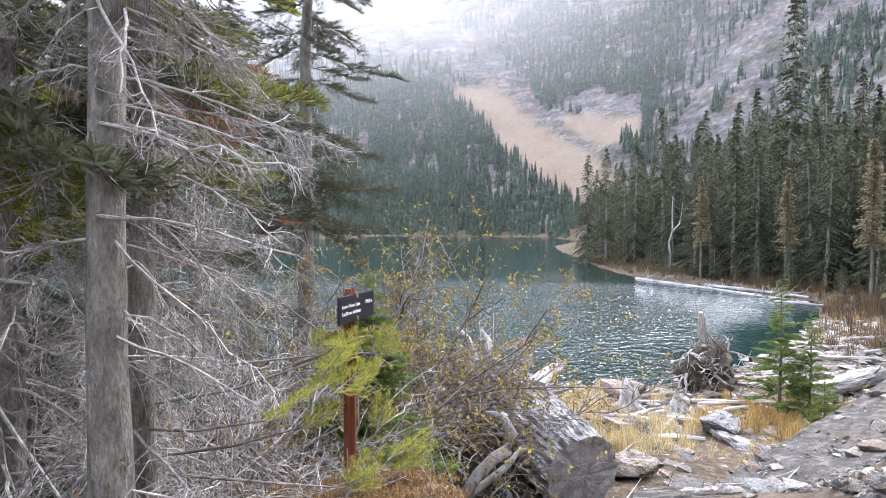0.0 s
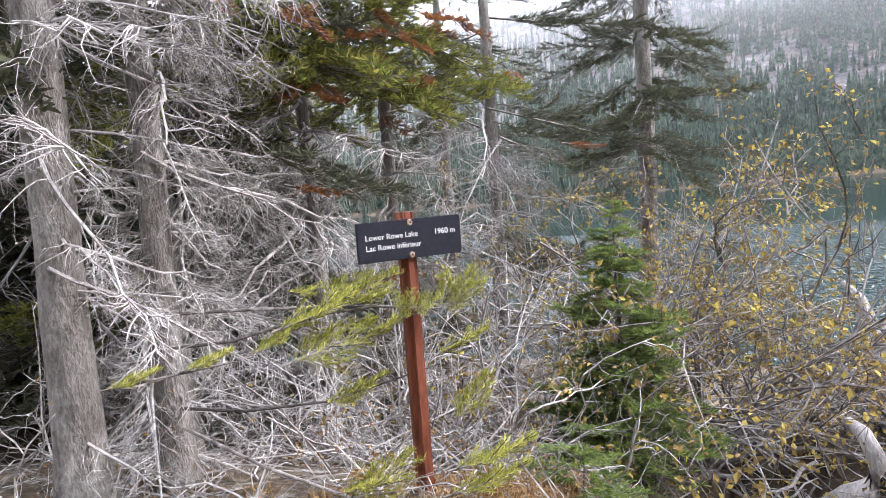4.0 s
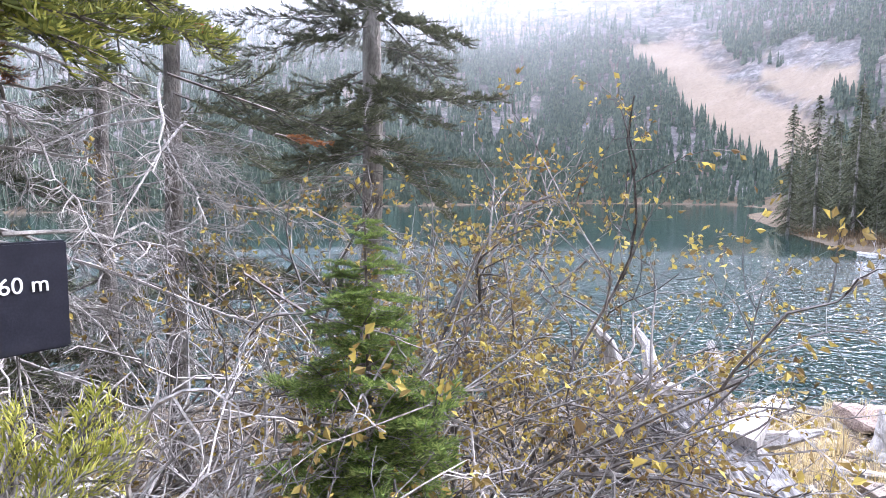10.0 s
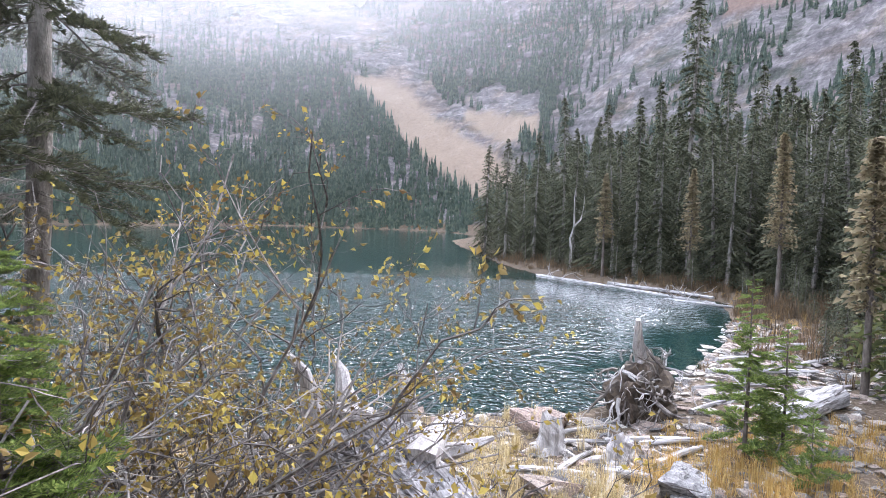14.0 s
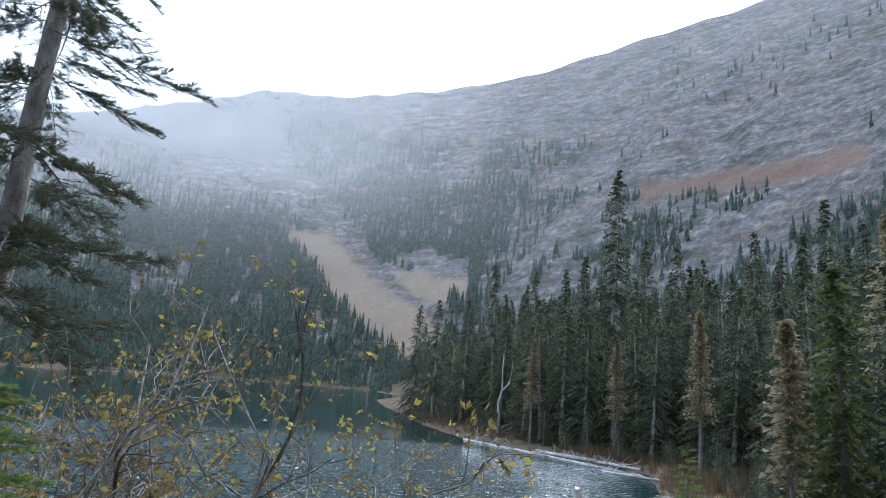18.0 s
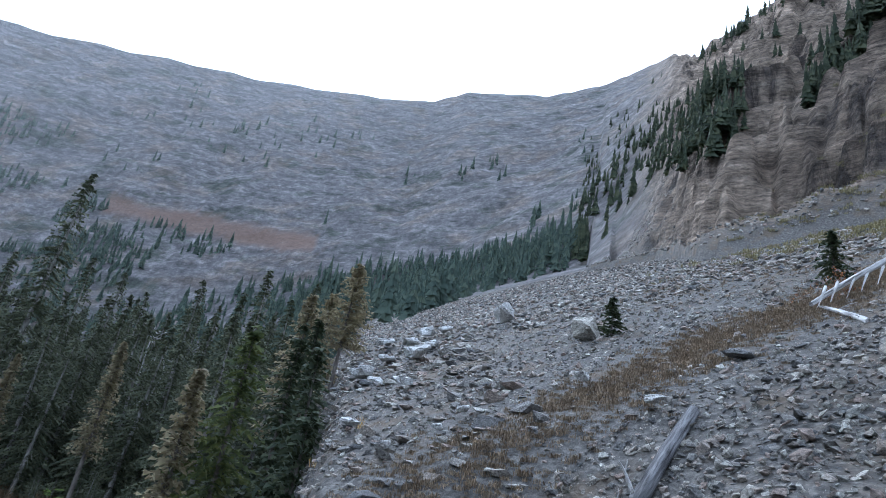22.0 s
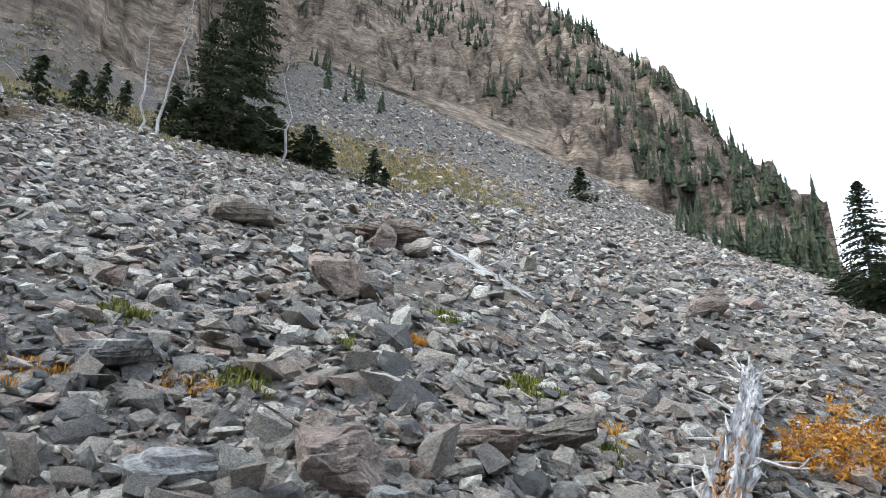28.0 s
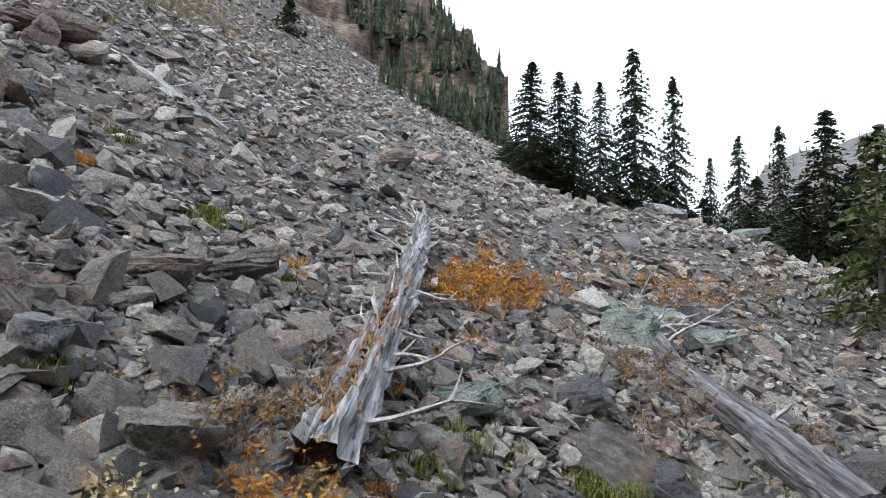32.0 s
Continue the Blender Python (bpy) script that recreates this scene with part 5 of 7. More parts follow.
def trail_sign():
    s = thing("trail_sign", "dark sign board bolted to a red-stained wooden post", "sign",
              pose(SIGN[0], SIGN[1], ground(SIGN[0], SIGN[1]), 0, 0, SIGN[3]))
    top = SIGN[2] - ground(SIGN[0], SIGN[1])
    W, Hh = 0.60, 0.205
    bm = box_bm(-0.047, 0.047, 0.010, 0.104, -0.4, top + 0.034, 0.032, 8)
    bmesh.ops.bisect_plane(bm, geom=bm.verts[:] + bm.edges[:] + bm.faces[:], plane_co=(0, 0, top + 0.002), plane_no=(0, 0, 1), clear_outer=True)
    rim = [e for e in bm.edges if e.is_boundary]
    low = bmesh.ops.extrude_edge_only(bm, edges=rim)["geom"]
    bmesh.ops.translate(bm, vec=(0, 0, 0.032), verts=[v for v in low if isinstance(v, bmesh.types.BMVert)])
    bmesh.ops.holes_fill(bm, edges=[e for e in bm.edges if e.is_boundary])
    bmesh.ops.recalc_face_normals(bm, faces=bm.faces[:])
    part("post", bm, STAIN_RED, s, "red-stained square wooden post")
    bm = box_bm(-W / 2, W / 2, -0.009, 0.009, top - Hh, top, 0.004, 2)
    panel = part("panel", bm, PAINT_BLACK, s, "dark painted board with white bilingual lettering")
    lettering("Lower Rowe Lake", -W / 2 + 0.045, -W / 2 + 0.338, top - 0.092, -0.0095, panel, "white lettering")
    lettering("Lac Rowe inf\u00e9rieur", -W / 2 + 0.045, -W / 2 + 0.355, top - 0.145, -0.0095, panel, "white lettering")
    lettering("1960 m", -W / 2 + 0.444, -W / 2 + 0.562, top - 0.092, -0.0095, panel, "white lettering")
    for z in (top - 0.018, top - 0.186):
        bm = bmesh.new()
        bmesh.ops.create_cone(bm, cap_ends=True, segments=20, radius1=0.0165, radius2=0.012, depth=0.008,
                              matrix=Matrix.Translation((-0.002, -0.012, z)) @ Matrix.Rotation(radians(90), 4, "X"))
        bolt = part("bolt", bm, BRASS, s, "weathered round bolt head")
        # Raised near-black hexagon paints the shade of a hollow socket.
        bm = bmesh.new()
        bmesh.ops.create_cone(bm, cap_ends=True, segments=6, radius1=0.005, radius2=0.005, depth=0.003,
                              matrix=Matrix.Translation((-0.002, -0.0165, z)) @ Matrix.Rotation(radians(90), 4, "X"))
        part("socket", bm, SOCKET_SHADE, bolt)


trail_sign()

# ---- the trees by the sign ----
DEAD_LIMBS = [dead_limb_mesh(300 + i, L).mesh("dead_limb", TWIG) for i, L in enumerate([1.5, 1.8, 1.2, 1.6, 2.0, 1.3, 1.7, 1.0])]


def tip_bough(seed, L):
    """A short fir bough seen close to: side shoots like bottle brushes, each needle apart."""
    rng = np.random.default_rng(seed)
    nd, wd = Soup(), Soup()
    n = 5
    t = np.linspace(0, 1, n)
    pts = np.stack([t * L, 0.04 * L * np.sin(2.2 * t + seed), 0.12 * L * t ** 2], -1)
    tube(wd, pts, np.linspace(0.005, 0.002, n), 4)
    m = max(5, int(L / 0.035))
    for k in range(m):
        u = 0.1 + 0.85 * k / m
        i = min(int(u * (n - 1)), n - 2)
        base = pts[i] + (pts[i + 1] - pts[i]) * (u * (n - 1) - i)
        for sg in (-1, 1):
            d = np.array([rng.uniform(0.6, 1.0), sg * rng.uniform(0.45, 0.95), rng.uniform(-0.15, 0.35)])
            ln = L * rng.uniform(0.28, 0.5) * (1.2 - 0.75 * u) + 0.025
            needle_spray(nd, wd, base, d, ln, rng, 0.029, 0.0036, thin=0.06)
            if ln > 0.09:
                needle_spray(nd, wd, base + d / np.linalg.norm(d) * ln * 0.5, d * [1, 0.2, 1] + [0.2, 0, 0.1], ln * 0.5, rng, 0.028, 0.0036, thin=0.06)
    needle_spray(nd, wd, pts[-2], pts[-1] - pts[-2], L * 0.3, rng, 0.029, 0.0036, thin=0.06)
    return nd.mesh("needles", NEEDLE_YELLOW), wd.mesh("bough_wood", TWIG_BROWN)


def bough_pair(seed, L, green, fine=1.0, size=0.028, gap=0.034):
    nd, wd = bough_mesh(seed, L, size, fine, gap)
    return nd.mesh("needles", green), wd.mesh("bough_wood", TWIG_BROWN)


BOUGHS_LOW = [tip_bough(460 + i, L) for i, L in enumerate([0.2, 0.26, 0.32, 0.24, 0.36])]
YOUNG = [bough_pair(450 + i, L, NEEDLE_GREEN, 0.75, 0.034, 0.032) for i, L in enumerate([0.5, 0.55, 0.4, 0.5, 0.35])]
BOUGHS = [bough_pair(400 + i, L, NEEDLE, 0.7, 0.034, 0.045) for i, L in enumerate([0.9, 1.1, 0.8, 1.0, 0.7])]
BOUGHS_RUST = [bough_pair(420 + i, L, NEEDLE_RUST) for i, L in enumerate([0.5, 0.4])]
BOUGHS_DARK = [bough_pair(430 + i, L, NEEDLE_WOOD, 0.5, 0.042, 0.075) for i, L in enumerate([1.2, 1.0, 1.4])]


def hang(parent, pair, m, name="bough", label=""):
    """A living bough as a part, its needles as a sub-part."""
    wood = put(name, pair[1], parent, m, label)
    put("needles", pair[0], wood)
    return wood


def trunk_mesh(seed, H, r0, lean=(0, 0)):
    rng = np.random.default_rng(seed)
    s = Soup()
    zs = np.r_[-0.5, -0.1, 0.1, 0.35, np.linspace(0.7, H, 26)]
    flare = 1 + 0.55 * np.exp(-np.clip(zs, 0, None) / 0.22)
    P = np.stack([lean[0] * zs / H + 0.02 * np.sin(zs * 1.1 + seed), lean[1] * zs / H + 0.02 * np.cos(zs * 1.3 + seed), zs], -1)
    tube(s, P, r0 * flare * (1 - 0.55 * np.clip(zs, 0, H) / H), 14, False, 0.035, rng)
    return s.mesh("trunk", BARK, True)


def sign_tree(x, y, H, r0, seed, dead, live, rust, label, lean=(0, 0), zdead=(0.2, 3.6), zlive=(2.6, 6.0), scale=1.0, face=None, dark=0):
    rng = np.random.default_rng(seed)
    t = thing("fir_tree", label, "conifer tree", on_ground(x, y, sink=0.0), "trees by the sign")
    put("trunk", trunk_mesh(seed, H, r0, lean), t)
    for k in range(dead):
        z = rng.uniform(*zdead)
        a = rng.uniform(0, 360) if face is None or rng.random() < 0.3 else face + rng.normal(0, 55)
        sc = rng.uniform(0.6, 1.1) * scale
        put("dead_limb", DEAD_LIMBS[rng.integers(len(DEAD_LIMBS))], t, pose(lean[0] * z / H, lean[1] * z / H, z, rng.uniform(-50, 50), rng.uniform(-5, 38), a) @ Matrix.Diagonal((sc, sc, sc, 1)))
    for k in range(live + dark):
        z = rng.uniform(*zlive)
        a = rng.uniform(0, 360) if face is None or rng.random() < 0.4 else face + rng.normal(0, 60)
        sc = rng.uniform(1.1, 1.9) * scale * (1.25 - 0.6 * (z - zlive[0]) / (zlive[1] - zlive[0]))
        m = pose(lean[0] * z / H, lean[1] * z / H, z, rng.uniform(-25, 25), rng.uniform(-2, 22), a) @ Matrix.Diagonal((sc, sc, sc, 1))
        hang(t, BOUGHS_DARK[rng.integers(3)] if k < dark else BOUGHS[rng.integers(len(BOUGHS))], m)
    for k in range(rust):
        z = rng.uniform(zlive[0] - 0.5, zlive[0] + 1.2)
        a = (face or 0) + rng.normal(0, 50)
        d = rng.uniform(0.5, 1.2)
        m = pose(d * math.cos(radians(a)), d * math.sin(radians(a)), z, rng.uniform(-25, 25), rng.uniform(0, 30), a + rng.normal(0, 30))
        hang(t, BOUGHS_RUST[rng.integers(2)], m, "bough", "rust-brown dying bough")
    return t


tree_a = sign_tree(-2.13, 0.66, 9.5, 0.118, 41, 40, 4, 1, "grey-barked fir with bare dead lower limbs beside the sign", face=40, zlive=(3.6, 7.5), zdead=(0.1, 4.2), dark=5, scale=0.72)
tree_b = sign_tree(-1.92, 1.12, 8.5, 0.09, 42, 36, 14, 4, "slim grey-barked fir with bare drooping twigs beside the sign", face=35, zlive=(3.2, 6.5), zdead=(0.1, 4.0), scale=0.72)
sign_tree(-2.75, 2.3, 9.0, 0.11, 43, 30, 20, 3, "grey-barked fir with bare dead lower limbs", face=0, zlive=(2.6, 6.5), dark=16, zdead=(0.1, 4.0))
sign_tree(-2.05, 3.6, 7.5, 0.065, 44, 34, 30, 8, "slim fir with bare dead limbs behind the sign", face=-50, zlive=(3.3, 6.0), zdead=(-0.4, 3.4))
sign_tree(-2.85, 5.4, 10.0, 0.12, 45, 26, 4, 0, "dark fir with bare dead lower limbs near the lake", face=-30, zlive=(3.0, 8.0), dark=9, zdead=(0.0, 4))
tree_d = sign_tree(-1.62, 4.75, 8.0, 0.085, 46, 38, 30, 10, "fir with yellow-green and rusty boughs behind the sign", face=-60, zlive=(3.6, 6.6), zdead=(-0.2, 3.6))
sign_tree(-0.75, 6.6, 9.0, 0.10, 47, 26, 0, 2, "dark fir behind the autumn shrubs near the lake", face=-40, zdead=(0.2, 4.0), zlive=(3.6, 8.0), dark=9)
tree_f = sign_tree(1.27, 7.9, 10.5, 0.15, 48, 14, 0, 0, "grey-barked fir with a dark crown on the lake bank", zdead=(2.2, 4.4), zlive=(3.4, 10.2), dark=84, scale=0.72, lean=(0.15, 0))
for x, y, H, sd in [(-4.6, 3.2, 9, 51), (-5.8, 5.6, 10, 52), (-4.1, 7.4, 9, 53), (-7.2, 2.0, 11, 54), (-1.9, 9.0, 8, 57), (-8.5, 6.0, 11, 58), (-5.4, 0.6, 10, 59)]:
    sign_tree(x, y, H, 0.12, sd, 10, 0, 0, "dark fir in the wood beside the trail", zdead=(0.4, 3), zlive=(1.0, 7.5), dark=22, scale=1.3)


sign_tree(-3.6, 4.2, 9.0, 0.11, 60, 10, 4, 2, "dark fir standing close behind the dead twigs", zdead=(0.0, 3), zlive=(-0.2, 7.0), dark=30, scale=1.1)


for i, (x, y, H, R) in enumerate([(-6.5, 8.5, 11, 2.3), (-9.5, 8.6, 12, 2.5), (-8.2, 3.6, 12, 2.3), (-10.5, 0.5, 12, 2.5), (-7.4, -1.6, 11, 2.2), (-12.5, 5.0, 13, 2.6), (-6.2, 4.6, 10, 2.0), (-5.2, 6.6, 9.5, 1.9)]):
    fir_tree("fir_tree", "dense dark fir in the wood behind the sign", 240 + i, H, R, NEEDLE_DARK, BARK_DARK, on_ground(x, y), "firs in the wood", dense=1.5, droop=0.45, dead=0.1)


# low boughs of the slim fir that reach round the sign post
def low_boughs():
    rng = np.random.default_rng(77)
    base = tree_b.matrix_basis.inverted()
    pairs = [((-0.78, 0.87, 1.02), (-0.52, 0.98, 1.10)), ((-0.83, 0.90, 1.03), (-0.74, 1.00, 1.12)), ((-0.72, 0.87, 1.0), (-0.52, 0.92, 1.03)), ((-0.79, 0.78, 1.01), (-0.69, 0.89, 1.08)),
             ((-0.84, 0.63, 1.09), (-0.77, 0.68, 1.13)), ((-0.88, 0.61, 1.13), (-0.78, 0.62, 1.09)), ((-0.76, 0.69, 1.04), (-0.67, 0.76, 1.05)), ((-0.63, 0.91, 1.0), (-0.57, 0.97, 1.07)),
             ((-0.37, 0.78, 0.97), (-0.36, 0.81, 1.05)), ((-0.35, 0.79, 0.97), (-0.28, 0.83, 1.05)), ((-0.34, 0.79, 0.96), (-0.23, 0.82, 1.03)), ((-0.38, 0.77, 0.96), (-0.40, 0.79, 1.03)),
             ((-0.30, 1.14, 0.94), (-0.27, 1.22, 1.10)), ((-0.23, 1.11, 0.94), (-0.15, 1.22, 1.10)), ((-0.21, 1.13, 0.98), (-0.07, 1.18, 1.05)), ((-0.26, 1.07, 0.92), (-0.14, 1.10, 0.97)),
             ((-0.77, 1.15, 1.07), (-0.69, 1.20, 1.12)), ((-0.94, 0.53, 0.95), (-0.66, 0.77, 1.04)), ((-0.89, 0.51, 0.82), (-0.55, 0.74, 0.88)), ((-0.60, 0.70, 0.86), (-0.40, 0.80, 0.93)),
             ((-1.22, 0.24, 0.86), (-1.08, 0.36, 0.89)), ((-1.42, 0.02, 0.85), (-1.28, 0.14, 0.87)), ((-1.02, 0.44, 0.87), (-0.86, 0.58, 0.94)),
             ((-0.27, 0.95, 0.13), (0.16, 1.02, 0.25)), ((-0.29, 0.88, 0.03), (0.06, 0.95, 0.12)), ((-0.75, 0.59, 0.09), (-0.46, 0.83, 0.19)), ((-0.75, 0.62, 0.16), (-0.52, 0.67, 0.16)), ((-0.28, 1.13, 0.31), (-0.12, 1.31, 0.48)),
             ((-0.40, 1.30, 0.62), (-0.15, 1.42, 0.72)), ((-0.95, 1.00, 0.45), (-0.66, 1.05, 0.55))]
    lengths = [0.2, 0.26, 0.32, 0.24, 0.36]
    for p, q in pairs:
        v = Vector(q) - Vector(p)
        k = int(np.argmin([abs(v.length * 1.35 - ln) for ln in lengths]))
        sc = min(1.15, max(0.6, v.length * 1.1 / lengths[k]))
        yaw, pitch = math.degrees(math.atan2(v.y, v.x)), -math.degrees(math.asin(v.z / v.length))
        hang(tree_b, BOUGHS_LOW[k], base @ pose(*p, rng.uniform(-35, 35), pitch * 0.8, yaw) @ Matrix.Diagonal((sc, sc, sc, 1)), "bough", "yellow-green bough")
    hang(tree_b, BOUGHS_RUST[0], base @ pose(-0.78, 1.08, 1.06, 10, -14, 8) @ Matrix.Diagonal((0.6, 0.6, 0.6, 1)), "bough", "rust-red dying bough")
    s = Soup()
    for line in ([(-1.9, 1.1, 0.75), (-1.4, 0.95, 0.82), (-0.9, 0.86, 0.96), (-0.55, 0.86, 1.0), (-0.36, 0.8, 1.0)], [(-1.9, 1.05, 0.6), (-1.7, 0.55, 0.7), (-1.4, 0.1, 0.84), (-1.05, 0.4, 0.86)],
                 [(-1.9, 1.1, 0.95), (-1.4, 1.15, 0.95), (-0.8, 1.12, 0.96), (-0.3, 1.12, 0.93), (-0.2, 1.14, 0.97)], [(-1.9, 1.1, 0.3), (-1.2, 0.8, 0.2), (-0.7, 0.7, 0.1), (-0.28, 0.93, 0.08)],
                 [(-1.0, 0.9, 0.95), (-0.85, 0.66, 1.06), (-0.8, 0.64, 1.1)], [(-1.9, 1.1, 0.4), (-1.4, 1.0, 0.42), (-0.9, 1.02, 0.47), (-0.35, 1.25, 0.6)]):
        tube(s, line, np.linspace(0.011, 0.004, len(line)), 6)
    put("low_limb", s.mesh("low_limb", TWIG_BROWN), tree_b, base)


low_boughs()


def young_fir(x, y, H, R, seed, label, group="", kind=YOUNG, full=(4, 6), gap=0.17):
    """A small living fir of whorled boughs."""
    rng = np.random.default_rng(seed)
    t = thing("young_fir", label, "conifer tree", on_ground(x, y, sink=0.02), group)
    s = Soup()
    tube(s, [(0, 0, -0.1), (0.02, 0, H * 0.5), (0, 0.01, H)], [0.012 * H + 0.008, 0.008 * H, 0.003], 6)
    put("trunk", s.mesh("trunk", BARK_DARK, True), t)
    z = 0.08 * H
    while z < H * 0.97:
        u = z / H
        for k in range(rng.integers(*full)):
            L = R * (1 - u) ** 0.8 * rng.uniform(0.75, 1.2) + 0.06
            b = rng.integers(len(BOUGHS))
            sc = L / [0.5, 0.55, 0.4, 0.5, 0.35][b]
            hang(t, kind[b], pose(0, 0, z + rng.uniform(-0.04, 0.04), rng.uniform(-20, 20), rng.uniform(-25, 12), rng.uniform(0, 360)) @ Matrix.Diagonal((sc, sc, sc * 0.8, 1)))
        z += gap * (1.15 - 0.5 * u)
    return t


young_fir(0.66, 3.55, 1.42 - ground(0.66, 3.55), 0.72, 61, "small bright green fir growing below the trail", full=(7, 9), gap=0.15)
young_fir(10.5, 4.7, 0.95 - ground(10.5, 4.7), 0.62, 62, "young green fir among golden grass near the shore")
young_fir(10.9, 4.3, 0.3 - ground(10.9, 4.3), 0.5, 65, "young green fir among golden grass near the shore")
young_fir(10.2, 3.6, 1.1, 0.5, 63, "small bright green fir among golden grass")
young_fir(0.35, 1.75, 0.55, 0.45, 64, "low green fir seedling at the foot of the sign")


# ---- shrubs ----
def shrub(x, y, seed, stems, L, label, leaf=None, share=0.0, lean=(0, 0), size=0.05, spread=0.8, r=0.012, depth=3, material=None, z=None, kids=4, group="", up=1.0):
    rng = np.random.default_rng(seed)
    t = thing("shrub", label, "shrub", pose(x, y, ground(x, y) if z is None else z), group)
    lv = Soup()
    for k in range(stems):
        s, tips = Soup(), []
        a = rng.uniform(0, 2 * np.pi)
        d = np.array([np.cos(a) * spread + lean[0], np.sin(a) * spread + lean[1], up * rng.uniform(0.6, 1.1)])
        grow(s, np.array([rng.normal(0, 0.12), rng.normal(0, 0.12), -0.1]), d, L * rng.uniform(0.7, 1.15), r * rng.uniform(0.7, 1.3), depth, rng, 0.27, kids, 0.02, tips)
        put("stem", s.mesh("stem", material or TWIG_BROWN), t)
        if leaf:
            leaves(lv, tips, rng, share, size)
    if leaf and lv.v:
        put("leaves", lv.mesh("leaves", leaf), t)
    return t


LEAFY = "bare-twigged shrub with a few yellow and brown autumn leaves"
PALE = "tangled shrub of pale bare twigs behind the sign"
shrub(1.5, 4.6, 71, 18, 3.6, LEAFY, LEAF, 0.62, (0.85, -0.05), 0.054, 0.75, 0.024, material=TWIG_BROWN, kids=5)
shrub(0.9, 5.0, 72, 15, 3.2, LEAFY, LEAF, 0.6, (0.3, 0.0), 0.052, 0.75, 0.018, material=TWIG_BROWN, kids=5)
shrub(2.3, 5.5, 73, 11, 3.4, LEAFY, LEAF, 0.6, (0.7, 0.0), 0.052, 0.7, 0.018, material=TWIG_BROWN, kids=5)
shrub(-0.1, 4.5, 74, 20, 2.6, PALE, LEAF, 0.15, (0.1, -0.1), 0.048, 0.9, 0.016, material=TWIG)
shrub(-0.9, 3.6, 75, 18, 2.4, PALE, LEAF, 0.04, (0, -0.1), 0.045, 0.95, 0.015, material=TWIG)
shrub(-0.35, 2.9, 76, 11, 1.5, "low tangle of pale bare twigs below the sign", LEAF, 0.05, (-0.2, 0.1), 0.045, 1.0, 0.011, material=TWIG)
shrub(-0.2, 5.6, 77, 15, 3.1, LEAFY, LEAF, 0.36, (0.2, 0), 0.046, 0.75, 0.016, material=TWIG, kids=5)
shrub(1.5, 4.2, 78, 12, 1.5, "low tangle of pale bare twigs above the roots", LEAF, 0.15, (0.2, 0.2), 0.045, 1.1, 0.011, material=TWIG)
shrub(-1.3, 2.2, 79, 14, 1.7, PALE, None, 0, (0, 0), 0.04, 1.0, 0.011, material=TWIG)
shrub(-0.5, 2.3, 81, 12, 1.3, "low tangle of pale bare twigs below the sign", LEAF, 0.05, (-0.1, 0.2), 0.04, 1.1, 0.01, material=TWIG)
shrub(-3.0, 1.4, 82, 10, 1.4, "tangled shrub of pale bare twigs under the firs", None, 0, (0, 0), 0.05, 1.1, 0.009, material=TWIG)
shrub(0.6, 6.2, 83, 13, 2.8, LEAFY, LEAF, 0.6, (0.1, 0), 0.05, 0.75, 0.014)
shrub(1.4, 6.1, 84, 13, 3.3, LEAFY, LEAF, 0.6, (0.5, 0), 0.052, 0.75, 0.018, material=TWIG, kids=5)
shrub(-1.3, 5.2, 85, 15, 2.8, PALE, LEAF, 0.12, (0.2, 0), 0.05, 0.85, 0.015)
LOW = "low dead twigs and rusty leaves at the sign's foot"
shrub(-0.75, 1.25, 87, 12, 0.7, LOW, RUSTY, 0.2, (0, 0.1), 0.03, 1.2, 0.006, material=TWIG)
shrub(-0.2, 1.75, 88, 12, 0.7, LOW, RUSTY, 0.2, (-0.1, 0.1), 0.03, 1.2, 0.006, material=TWIG)
shrub(-1.3, 0.8, 89, 12, 0.8, LOW, None, 0, (0, 0), 0.035, 1.2, 0.007, material=TWIG)
shrub(-1.8, 0.2, 90, 12, 0.8, LOW, RUSTY, 0.1, (-0.2, 0), 0.03, 1.2, 0.007, material=TWIG)

# ---- logs, roots and driftwood ----
END_GRAIN = mat("grey_end_grain", simple((0.12, 0.115, 0.11), (0.36, 0.35, 0.34), 7, bump=0.6, dist=0.01), 0.9)


